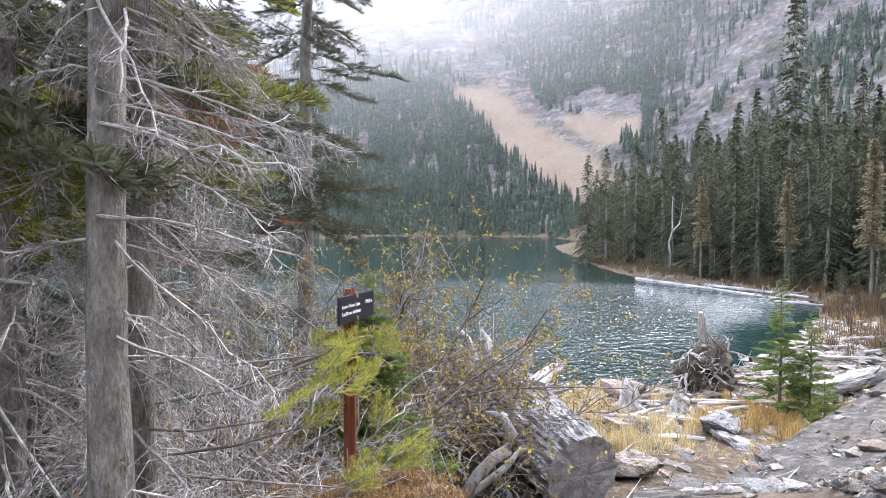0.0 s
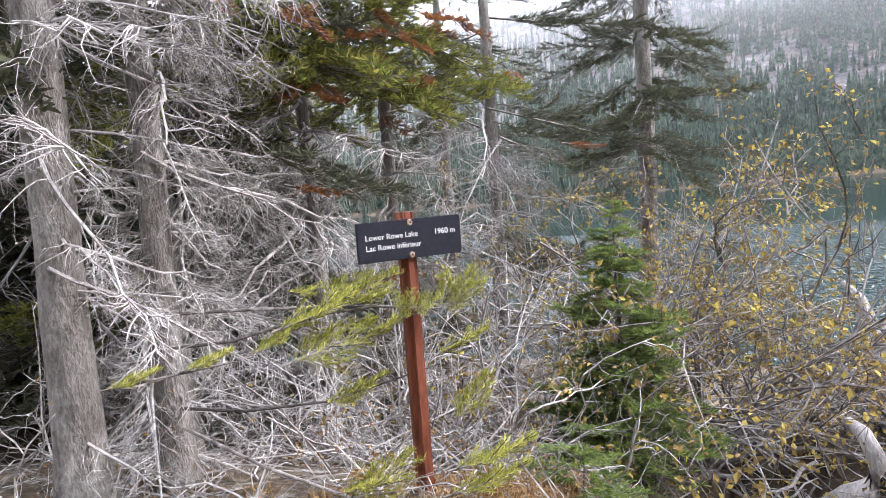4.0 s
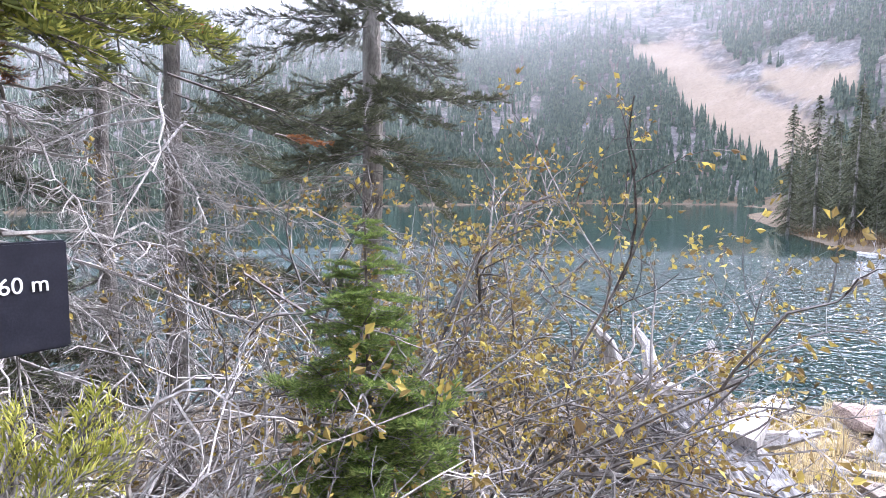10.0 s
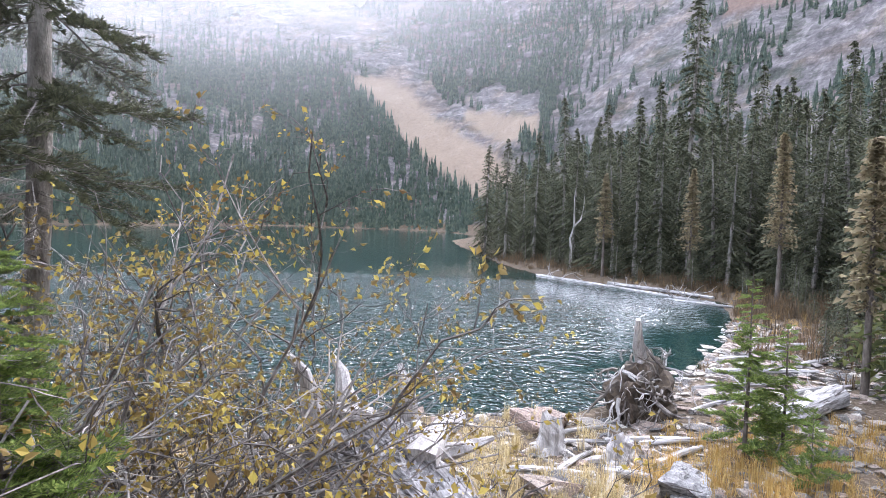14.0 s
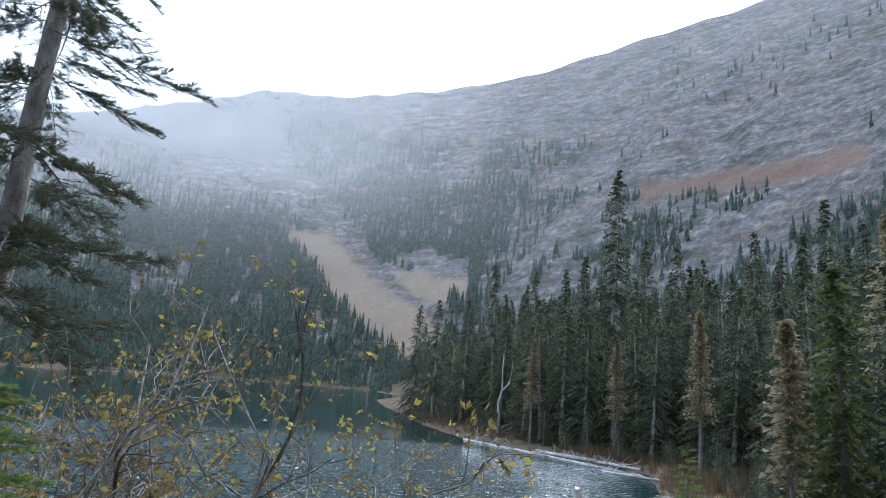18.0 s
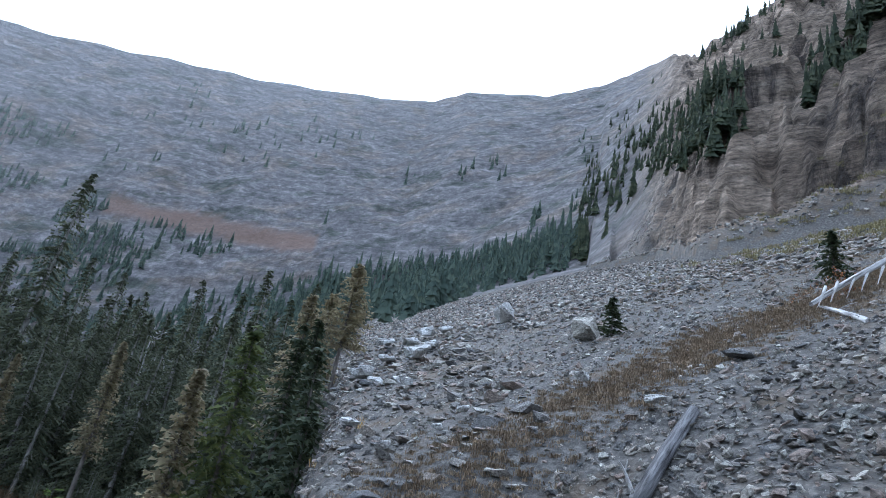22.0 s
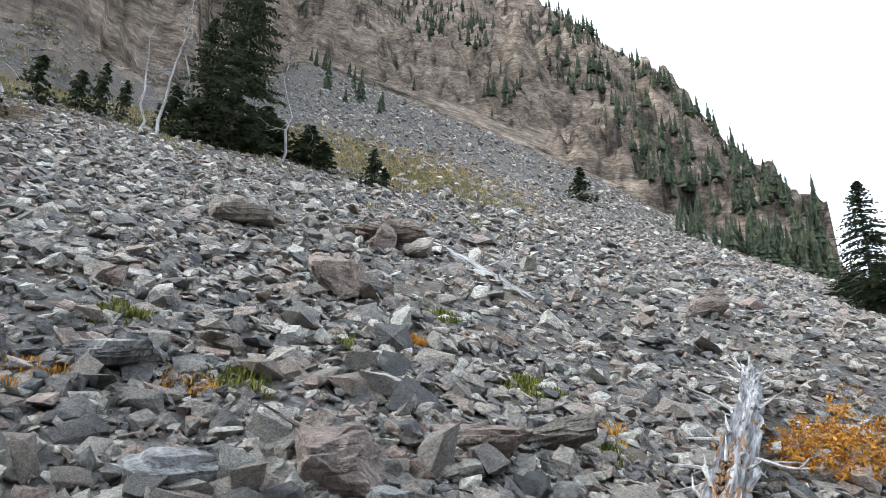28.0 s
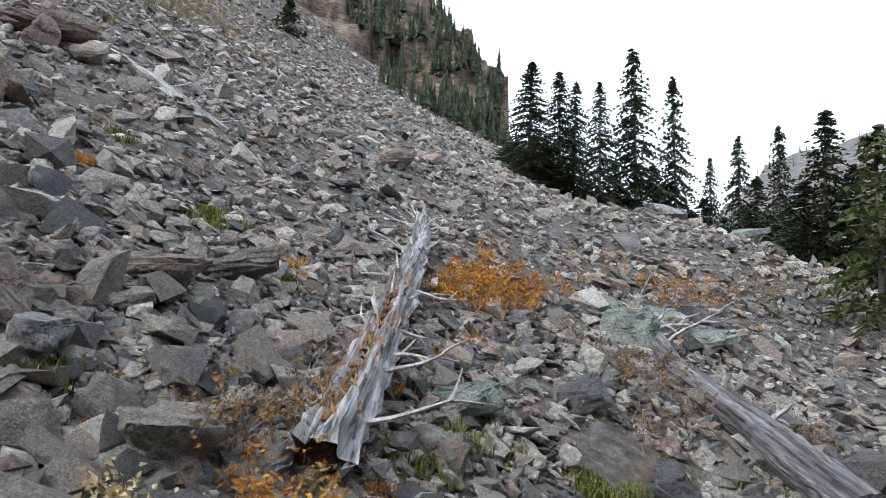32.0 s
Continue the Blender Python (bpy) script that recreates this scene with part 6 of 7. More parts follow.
def log_mesh(A, B, ra, rb, seed, ridges=9, rough=0.06, rings=26, sides=28, split=0.0):
    """A weathered log from A to B, furrowed along its length."""
    rng = np.random.default_rng(seed)
    A, B = np.array(A, float), np.array(B, float)
    t = np.linspace(0, 1, rings)
    P = A + np.outer(t, B - A) + np.outer(np.sin(t * 3.1) * 0.03, [0, 0, 1])
    d = (B - A) / np.linalg.norm(B - A)
    u = np.cross(d, [0, 0, 1.0])
    u /= np.linalg.norm(u)
    w = np.cross(u, d)
    a = np.arange(sides) / sides * 2 * np.pi
    R = (ra + (rb - ra) * t)[:, None] * np.ones((1, sides))
    ph = rng.uniform(0, 6, 4)
    tw = t[:, None] * 0.5
    fur = 0.5 * np.sin(ridges * (a + tw) + ph[0]) + 0.5 * np.sin((ridges * 2 + 3) * (a + tw) + ph[1] + 4 * t[:, None]) + 0.35 * rng.standard_normal((1, sides)) * np.ones((rings, 1))
    R = R * (1 + rough * fur + 0.5 * rough * rng.standard_normal((rings, sides)))
    if split:
        R = R * (1 - split * np.exp(-((a - 1.4) / 0.25) ** 2)[None] * (0.4 + 0.6 * np.sin(t * 5)[:, None] ** 2))
    V = P[:, None] + R[..., None] * (np.cos(a)[None, :, None] * u + np.sin(a)[None, :, None] * w)
    V = V.reshape(-1, 3)
    i, j = np.meshgrid(np.arange(rings - 1), np.arange(sides), indexing="ij")
    k = (j + 1) % sides
    F = np.stack([i * sides + j, i * sides + k, (i + 1) * sides + k, (i + 1) * sides + j], -1).reshape(-1, 4)
    return V, F, P, (u, w, d)


def disc_bm(C, u, w, d, r, seed, dish=0.03):
    """A sawn end: rings of vertices with radial cracks."""
    rng = np.random.default_rng(seed)
    bm = bmesh.new()
    rows = []
    n = 40
    wob = 1 + 0.03 * rng.standard_normal(n)
    crack = rng.random(n) < 0.15
    for q in np.linspace(0.05, 1, 8):
        ring = []
        for i in range(n):
            a = i / n * 2 * math.pi
            depth = rng.normal(0, 0.004) + (0.03 * q if crack[i] else 0)
            p = C + (u * math.cos(a) + w * math.sin(a)) * r * q * wob[i] + d * depth
            ring.append(bm.verts.new(p))
        rows.append(ring)
    for a_, b_ in zip(rows, rows[1:]):
        for i in range(n):
            bm.faces.new((a_[i], a_[(i + 1) % n], b_[(i + 1) % n], b_[i]))
    bm.faces.new(rows[0])
    bmesh.ops.recalc_face_normals(bm, faces=bm.faces[:])
    return bm


def big_log():
    A, B = np.array([3.42, 2.86, -1.34]), np.array([3.75, 5.25, -1.0])
    t = thing("fallen_log", "huge grey weathered log with a sawn end and root flare", "log", pose(0, 0, 0))
    V, F, P, (u, w, d) = log_mesh(A, B, 0.52, 0.66, 5, 11, 0.06, 40, 60)
    put("body", with_grain(mesh_np("body", V, F, LOGWOOD, smooth=False), A, B), t)
    part("sawn_end", disc_bm(A - d * 0.015, u, w, d, 0.53, 6), END_GRAIN, t, "grey sawn end with radial cracks")
    rng = np.random.default_rng(12)
    for k, (a, L, r) in enumerate([(100, 1.0, 0.16), (60, 0.9, 0.15), (20, 1.1, 0.17), (140, 1.2, 0.18), (180, 1.3, 0.2), (220, 1.0, 0.2), (-20, 0.9, 0.16), (85, 0.75, 0.2), (160, 0.9, 0.12)]):
        dr = u * math.cos(radians(a)) + w * math.sin(radians(a))
        p = B - d * 0.25 + dr * 0.42
        pts, v = [p], dr * 0.9 + d * 0.5
        for i in range(5):
            v = v + rng.normal(0, 0.22, 3) + [0, 0, 0.02]
            p = p + v / np.linalg.norm(v) * L / 5
            pts.append(p)
        s = Soup()
        tube(s, pts, np.linspace(r, 0.03, 6), 8, True, 0.1, rng)
        put("root", s.mesh("root", SILVER), t)
    # broken limb stub on the upper side
    s = Soup()
    tube(s, [(3.75, 4.3, -0.6), (4.15, 4.55, -0.45), (4.55, 4.7, -0.40)], [0.2, 0.13, 0.1], 9, True, 0.12, rng)
    put("stub", s.mesh("stub", SILVER), t)


big_log()


def root_mass():
    """Undercut bank of dark soil and roots beside the big log."""
    rng = np.random.default_rng(21)
    t = thing("root_mass", "tangled roots and dark soil torn up beside the log", "roots", pose(2.55, 4.5, ground(2.55, 4.5)))
    bm = bmesh.new()
    bmesh.ops.create_icosphere(bm, subdivisions=4, radius=1.0)
    for v in bm.verts:
        n = noise.noise(v.co * 1.7) * 0.35 + noise.noise(v.co * 6) * 0.12
        v.co = Vector((v.co.x * 0.95, v.co.y * 0.8, v.co.z * 0.75)) * (1 + n)
    part("soil", bm, SOIL, t, "dark crumbling soil")
    for k in range(46):
        s = Soup()
        a = rng.uniform(0, 6.28)
        e = rng.uniform(-0.2, 1.2)
        p = np.array([0.8 * math.cos(a) * math.cos(e), 0.7 * math.sin(a) * math.cos(e), 0.65 * math.sin(e)])
        grow(s, p, (math.cos(a), math.sin(a), rng.uniform(-0.6, 0.5)), rng.uniform(0.5, 1.2), rng.uniform(0.008, 0.03), 1, rng, 0.4, 4, 0.12, sides=4)
        put("root", s.mesh("root", SILVER if k % 2 else TWIG_BROWN), t)
    s = Soup()
    tube(s, [(1.86, 3.42, -1.62), (2.1, 3.33, -1.25), (2.3, 3.25, -1.04), (2.44, 3.18, -0.95), (2.5, 3.16, -0.75), (2.4, 3.2, -0.52), (2.45, 3.6, -0.6)], [0.07, 0.075, 0.08, 0.08, 0.08, 0.06, 0.05], 9, True, 0.04, rng)
    m = t.matrix_basis.inverted()
    put("root", s.mesh("root", SILVER, True), t, m, "thick pale curved root")
    s = Soup()
    tube(s, [(1.75, 3.5, -1.65), (2.15, 3.45, -1.5), (2.6, 3.4, -1.25), (2.9, 3.5, -1.1)], [0.05, 0.05, 0.045, 0.03], 8, True, 0.05, rng)
    put("root", s.mesh("root", SILVER, True), t, m, "pale straight root")


root_mass()


def stump(x, y, h, r, seed, label, tilt=(0, 0)):
    rng = np.random.default_rng(seed)
    t = thing("stump", label, "stump", on_ground(x, y, tilt[0], tilt[1], sink=0.05))
    V, F, P, ax = log_mesh((0, 0, -0.1), (0.02, 0.01, h), r * 1.25, r * 0.75, seed, 7, 0.1, 12, 18)
    V = V.reshape(12, 18, 3)
    V[-1, :, 2] += rng.uniform(-0.5, 0.25, 18) * h * 0.5
    V[-2, :, 2] += rng.uniform(-0.1, 0.1, 18) * h * 0.3
    cap = len(V.reshape(-1, 3))
    Vf = np.concatenate([V.reshape(-1, 3), [[0, 0, h * 0.6]]])
    T = np.concatenate([F[:, [0, 1, 2]], F[:, [0, 2, 3]], [(11 * 18 + i, 11 * 18 + (i + 1) % 18, cap) for i in range(18)]])
    put("body", mesh_np("body", Vf, T, SILVER), t)
    for k in range(5):
        s = Soup()
        a = k * 1.26 + rng.uniform(-0.3, 0.3)
        tube(s, [(r * 0.6 * math.cos(a), r * 0.6 * math.sin(a), 0.15 * h), (r * 1.8 * math.cos(a), r * 1.8 * math.sin(a), 0.03), (r * 3 * math.cos(a), r * 3 * math.sin(a), -0.06)], [r * 0.45, r * 0.3, r * 0.1], 7, True, 0.1, rng)
        put("root", s.mesh("root", SILVER), t)
    return t


stump(8.15, 6.65, 0.62, 0.2, 31, "grey splintered stump on the stony shore")
stump(8.6, 5.7, 0.45, 0.2, 32, "low grey stump on the stony shore", (6, 4))


def root_plate():
    """The upturned root plate at the water's edge."""
    rng = np.random.default_rng(41)
    x, y = 11.6, 7.35
    t = thing("root_plate", "dark upturned root plate at the water's edge", "roots", pose(x, y, ground(x, y) - 0.05, 0, 0, 30) @ Matrix.Diagonal((1.25, 1.25, 1.25, 1)))
    bm = bmesh.new()
    bmesh.ops.create_icosphere(bm, subdivisions=4, radius=1.0)
    for v in bm.verts:
        n = noise.noise(v.co * 2.2 + Vector((3, 1, 0))) * 0.4 + noise.noise(v.co * 7) * 0.16
        v.co = Vector((v.co.x * 0.95, v.co.y * 0.5, max(v.co.z, -0.35) * 0.62 + 0.2)) * (1 + n)
    part("soil", bm, SOIL, t, "dark soil clotted with stones")
    for k in range(44):
        s = Soup()
        a, e = rng.uniform(-0.4, 3.6), rng.uniform(-0.8, 0.8)
        p = np.array([0.8 * math.cos(a), 0.35 * math.sin(e * 2), 0.25 + 0.55 * abs(math.sin(a))])
        grow(s, p, (math.cos(a) * 1.1, rng.normal(0, 0.6), 0.5 * math.sin(a) - 0.2), rng.uniform(0.3, 0.8), rng.uniform(0.012, 0.04), 1, rng, 0.35, 4, 0.06, sides=5)
        put("root", s.mesh("root", (SILVER, TWIG_BROWN, BARK_DARK)[k % 3]), t)
    s = Soup()
    tube(s, [(0.25, 0, 0.4), (-0.1, 0.0, 0.8), (-0.38, 0.05, 1.15), (-0.62, 0.05, 1.6)], [0.13, 0.11, 0.09, 0.04], 8, True, 0.08, rng)
    put("spike", s.mesh("spike", SILVER), t, None, "silvery broken root spike")
    s = Soup()
    tube(s, [(-0.2, 0, 0.5), (-0.3, 0.0, 0.9), (-0.22, 0.0, 1.15)], [0.08, 0.06, 0.03], 7, True, 0.08, rng)
    put("spike", s.mesh("spike", SILVER), t)


root_plate()


def drift_log(A, B, ra, rb, seed, label, stubs=5, sides=16, rings=18, group="", material=None, reach=0.25, lay=True):
    rng = np.random.default_rng(seed)
    A, B = list(A), list(B)
    if lay:
        A, B = A[:2] + [ground(*A[:2]) + ra * 0.75], B[:2] + [ground(*B[:2]) + rb * 0.75]
    t = thing("driftwood_log", label, "log", pose(0, 0, 0), group)
    V, F, P, (u, w, d) = log_mesh(A, B, ra, rb, seed, 6, 0.07, rings, sides)
    n = len(V)
    V = np.concatenate([V, P[:1], P[-1:]])
    T = np.concatenate([F[:, [0, 1, 2]], F[:, [0, 2, 3]], [((i + 1) % sides, i, n) for i in range(sides)],
                        [((rings - 1) * sides + i, (rings - 1) * sides + (i + 1) % sides, n + 1) for i in range(sides)]])
    put("trunk", with_grain(mesh_np("trunk", V, T, material or LOGWHITE), A, B, seed), t)
    for k in range(stubs):
        s = Soup()
        q = rng.uniform(0.1, 0.95)
        p = P[int(q * (rings - 1))]
        a = rng.uniform(-0.3, 3.4)
        dr = u * math.cos(a) + w * math.sin(a) + d * rng.uniform(-0.4, 0.6)
        grow(s, p + dr * ra * 0.6, dr, reach * rng.uniform(0.5, 1.6), ra * rng.uniform(0.12, 0.3), 1, rng, 0.2, 2, 0, sides=5)
        put("stub", s.mesh("stub", SILVER if material is None else TWIG), t)
    return t


drift_log((34.6, 31.7), (31.5, 16.6), 0.12, 0.07, 51, "long white driftwood log lying along the far shore", 26, reach=0.9)
drift_log((33.9, 25.0), (33.0, 17.5), 0.12, 0.08, 52, "white driftwood log on the far shore", 8, reach=0.7)
drift_log((31.6, 21.5), (30.2, 14.6), 0.1, 0.06, 53, "white driftwood log on the far shore", 6, reach=0.6)
drift_log((12.3, 5.0), (15.2, 5.1), 0.2, 0.26, 54, "bright white driftwood trunk on the beach", 4)
for i, (a, b, c, d, r) in enumerate([(9.2, 6.4, 10.6, 5.6, 0.06), (7.5, 5.9, 8.6, 6.2, 0.05), (8.9, 5.2, 10.3, 5.3, 0.07), (9.6, 6.0, 11.2, 5.2, 0.05), (7.2, 4.9, 8.2, 5.4, 0.06), (6.6, 4.6, 7.4, 4.1, 0.07),
                                     (13.0, 6.2, 15.0, 5.0, 0.07), (12.2, 6.6, 14.2, 6.6, 0.06), (14.0, 7.6, 16.6, 6.4, 0.08), (16, 8.4, 18.2, 6.6, 0.09), (15.4, 6.0, 17.6, 5.4, 0.07), (13.6, 5.6, 14.6, 6.9, 0.06),
                                     (17.6, 9.0, 19.8, 8.2, 0.09), (9.0, 7.2, 10.2, 6.9, 0.05), (8.3, 6.9, 9.4, 6.3, 0.05), (6.9, 6.3, 7.7, 5.6, 0.06), (7.9, 5.4, 8.3, 4.9, 0.09), (18.5, 7.2, 21, 6.9, 0.1), (20, 9.2, 23.5, 8.0, 0.1)]):
    drift_log((a, b), (c, d), r, r * 0.6, 60 + i, "grey driftwood branch on the stony beach", 3, 8, 8, "beach driftwood")

# shore slabs and stones
PALE_STONE = mat("pale_slab_stone", rock_build((0.12, 0.118, 0.115), (0.25, 0.246, 0.24), (0.42, 0.415, 0.4)), 0.9)
GREEN_STONE = mat("lichened_green_stone", rock_build((0.1, 0.115, 0.105), (0.2, 0.22, 0.195), (0.34, 0.36, 0.31)), 0.9)
PINK_STONE = mat("reddish_stone", rock_build((0.12, 0.09, 0.075), (0.24, 0.19, 0.16), (0.38, 0.32, 0.28)), 0.9)
boulder("flat_rock", "large flat-topped grey slab near the shore", 8.2, 4.3, 1.15, 20, (3, -2), 1, 0.42, material=PALE_STONE)
boulder("flat_rock", "flat grey stone beside the grass", 7.7, 3.7, 1.0, 60, (4, 3), 2, 0.22, material=PALE_STONE)
boulder("flat_rock", "flat grey stone beside the trail", 6.9, 2.3, 0.8, 10, (2, 6), 3, 0.25, material=PALE_STONE)
boulder("flat_rock", "flat pale flagstone on the trail", 2.2, -0.6, 0.6, 30, (2, 2), 4, 0.12, -0.03, material=PALE_STONE)
boulder("flat_rock", "flat pale flagstone on the trail", 3.0, 0.35, 0.55, 80, (0, 4), 5, 0.12, -0.03, material=PALE_STONE)
boulder("rock", "grey squarish rock beside the log", 2.75, 0.75, 0.4, 10, (0, 0), 6, 0.5)
boulder("rock", "grey squarish rock beside the log", 4.9, 3.4, 0.9, 40, (4, 3), 7, 0.55)
boulder("flat_rock", "flat grey stone in the dry grass", 6.8, 5.5, 0.9, 70, (8, 5), 8, 0.3)
boulder("rock", "wide dark rock at the water's edge", 9.1, 7.7, 1.3, 10, (0, 0), 9, 0.4)


FLAGS = np.random.default_rng(66)
for k in range(22):
    x, y, w = FLAGS.uniform(1.9, 5.4), FLAGS.uniform(-1.3, 2.2), FLAGS.uniform(0.22, 0.55)
    if math.hypot(x - 3.3, y - 2.4) > 0.9:
        boulder("flat_rock", "flat grey stone sunk in the gravel beside the trail", x, y, w, FLAGS.uniform(0, 180), (FLAGS.normal(0, 4), FLAGS.normal(0, 4)), 200 + k, 0.2, -0.02, PALE_STONE if k % 2 else None, group="flat stones by the trail")


def pebble_beach():
    rng = np.random.default_rng(91)
    out = Soup()
    n = 9000
    x, y = rng.uniform(1.2, 26, n), rng.uniform(-2, 13, n)
    d = lake_distance(x, y)
    side = np.degrees(np.arctan2(x, y))
    keep = (d > -1.2) & (side > 30) & (side < 112) & (rng.uniform(0, 1, n) < np.where(d < 4, 0.95, 0.6)) & (np.hypot(x, y) > 1.7) & ((x - 3.5) ** 2 + (y - 3.6) ** 2 > 1.2)
    x, y = x[keep], y[keep]
    z = terrain(x, y)[0]
    for i in range(len(x)):
        V, F = STONES[rng.integers(len(STONES))]
        s = min(float(np.exp(rng.normal(-2.2, 0.6))) * (1 + 0.03 * x[i]), 0.6)
        a = rng.uniform(0, 6.28)
        c, sn = math.cos(a) * s, math.sin(a) * s
        out.add(V @ np.array([[c, sn, 0], [-sn, c, 0], [0, 0, s * 0.7]]) + [x[i], y[i], z[i] + 0.05 * s], F)
    tagged(put("beach_stones", out.mesh("beach_stones", STONE)), "grey stones scattered over the beach and trail", "stones", kind="stuff")


pebble_beach()


# ---- grass, litter and small plants ----
def tuft_arrays(seed, n, h, w, droop):
    rng = np.random.default_rng(seed)
    V, F = [], []
    for k in range(n):
        a, lean = rng.uniform(0, 6.28), rng.uniform(0.1, 1.0) * droop
        b = np.array([rng.normal(0, 0.05), rng.normal(0, 0.05), 0])
        o = np.array([math.cos(a), math.sin(a), 0])
        s = np.array([-math.sin(a), math.cos(a), 0]) * w
        L = h * rng.uniform(0.5, 1.2)
        p1 = b + o * lean * L * 0.35 + [0, 0, L * 0.6]
        p2 = b + o * lean * L * 0.95 + [0, 0, L * (0.95 - 0.4 * lean)]
        i = len(V)
        V += [b - s, b + s, p1 + s * 0.8, p1 - s * 0.8, p2]
        F += [(i, i + 1, i + 2), (i, i + 2, i + 3), (i + 3, i + 2, i + 4)]
    return np.array(V), np.array(F)


TUFTS = [tuft_arrays(700 + i, 26, h, 0.004, dr) for i, (h, dr) in enumerate([(0.4, 0.7), (0.3, 1.0), (0.5, 0.5), (0.25, 1.1)])]


def scatter(name, label, category, material, spots, seed, arrays, scale=(0.7, 1.4)):
    """Many small plants as one stuff object; spots: x, y, spread, count."""
    rng = np.random.default_rng(seed)
    xs, ys = [], []
    for x, y, sp, n in spots:
        sx, sy = sp if isinstance(sp, tuple) else (sp, sp)
        xs.append(x + rng.normal(0, sx, n))
        ys.append(y + rng.normal(0, sy, n))
    X, Y = np.concatenate(xs), np.concatenate(ys)
    Z = terrain(X, Y)[0]
    out = Soup()
    for x, y, z in zip(X, Y, Z):
        if z < WATER + 0.02:
            continue
        V, F = arrays[rng.integers(len(arrays))]
        s, a = rng.uniform(*scale), rng.uniform(0, 6.28)
        c, sn = math.cos(a) * s, math.sin(a) * s
        out.add(V @ np.array([[c, sn, 0], [-sn, c, 0], [0, 0, s]]) + [x, y, z - 0.02], F)
    tagged(put(name, out.mesh(name, material)), label, category, kind="stuff")


GRASS_GOLD = leaf_mat("golden_grass", (0.24, 0.14, 0.04), (0.46, 0.3, 0.09), (0.6, 0.45, 0.18), 0.3)
scatter("dry_grass", "pale dry grass by the log and water", "grass", GRASS_DRY,
        [(5.6, 5.6, 0.7, 50), (6.6, 6.4, 0.7, 55), (7.2, 7.2, 0.9, 80), (5.2, 7.8, 1.0, 110), (3.6, 8.2, 1.2, 90), (7.4, 5.0, 0.5, 70), (6.3, 4.4, 0.4, 60), (5.4, 4.6, 0.35, 60), (8.8, 7.9, 0.8, 70), (1.5, 8.8, 1.5, 120)], 1, TUFTS, (0.5, 1.0))
scatter("golden_grass", "golden autumn grass and low plants near the shore", "grass", GRASS_GOLD,
        [(9.6, 4.2, 0.7, 90), (10.8, 3.8, 0.9, 110), (11.5, 4.8, 0.8, 70), (9.0, 3.2, 0.6, 50), (8.6, 4.9, 0.3, 40), (12.4, 3.6, 1.0, 120), (7.6, 2.6, 0.5, 60), (3.7, 1.5, 0.3, 25), (40, 24, (2, 3), 60), (35, 17, (2, 2), 60), (29, 12.5, (2, 1.5), 50), (25, 10, (2, 1.2), 60)], 2, TUFTS, (0.4, 1.0))
scatter("far_shore_plants", "rusty low willows along the far shore", "plants", SCRUB,
        [(44, 34, (2.5, 4), 500), (41, 27, (2, 4), 500), (38, 19, (2, 3), 420), (31, 12.5, (3, 1.5), 320), (22, 8, (2, 1), 120), (46, 45, (2, 5), 300)], 3, TUFTS, (0.8, 2.4))


def ground_litter():
    """Fallen twigs and sticks under the trees."""
    rng = np.random.default_rng(95)
    out = Soup()
    for k in range(1500):
        x, y = rng.uniform(-4.5, 3.2), rng.uniform(-0.3, 8.5)
        if math.hypot(x, y) < 0.9:
            continue
        L, a, e = rng.uniform(0.1, 0.9) ** 1.3, rng.uniform(0, 6.28), rng.normal(0, 0.25)
        p = np.array([x, y, 0])
        dv = np.array([math.cos(a), math.sin(a), 0]) * L
        q = [p - dv / 2, p + rng.normal(0, 0.04, 3), p + dv / 2]
        zz = terrain(np.array([v[0] for v in q]), np.array([v[1] for v in q]))[0]
        for v, z0 in zip(q, zz):
            v[2] = z0 + 0.015
        q[2][2] += abs(e) * L
        r = rng.uniform(0.002, 0.008)
        tube(out, q, [r, r, r * 0.5], 3)
    tagged(put("fallen_twigs", out.mesh("fallen_twigs", TWIG)), "grey fallen twigs and sticks on the forest floor", "twigs", kind="stuff")


ground_litter()

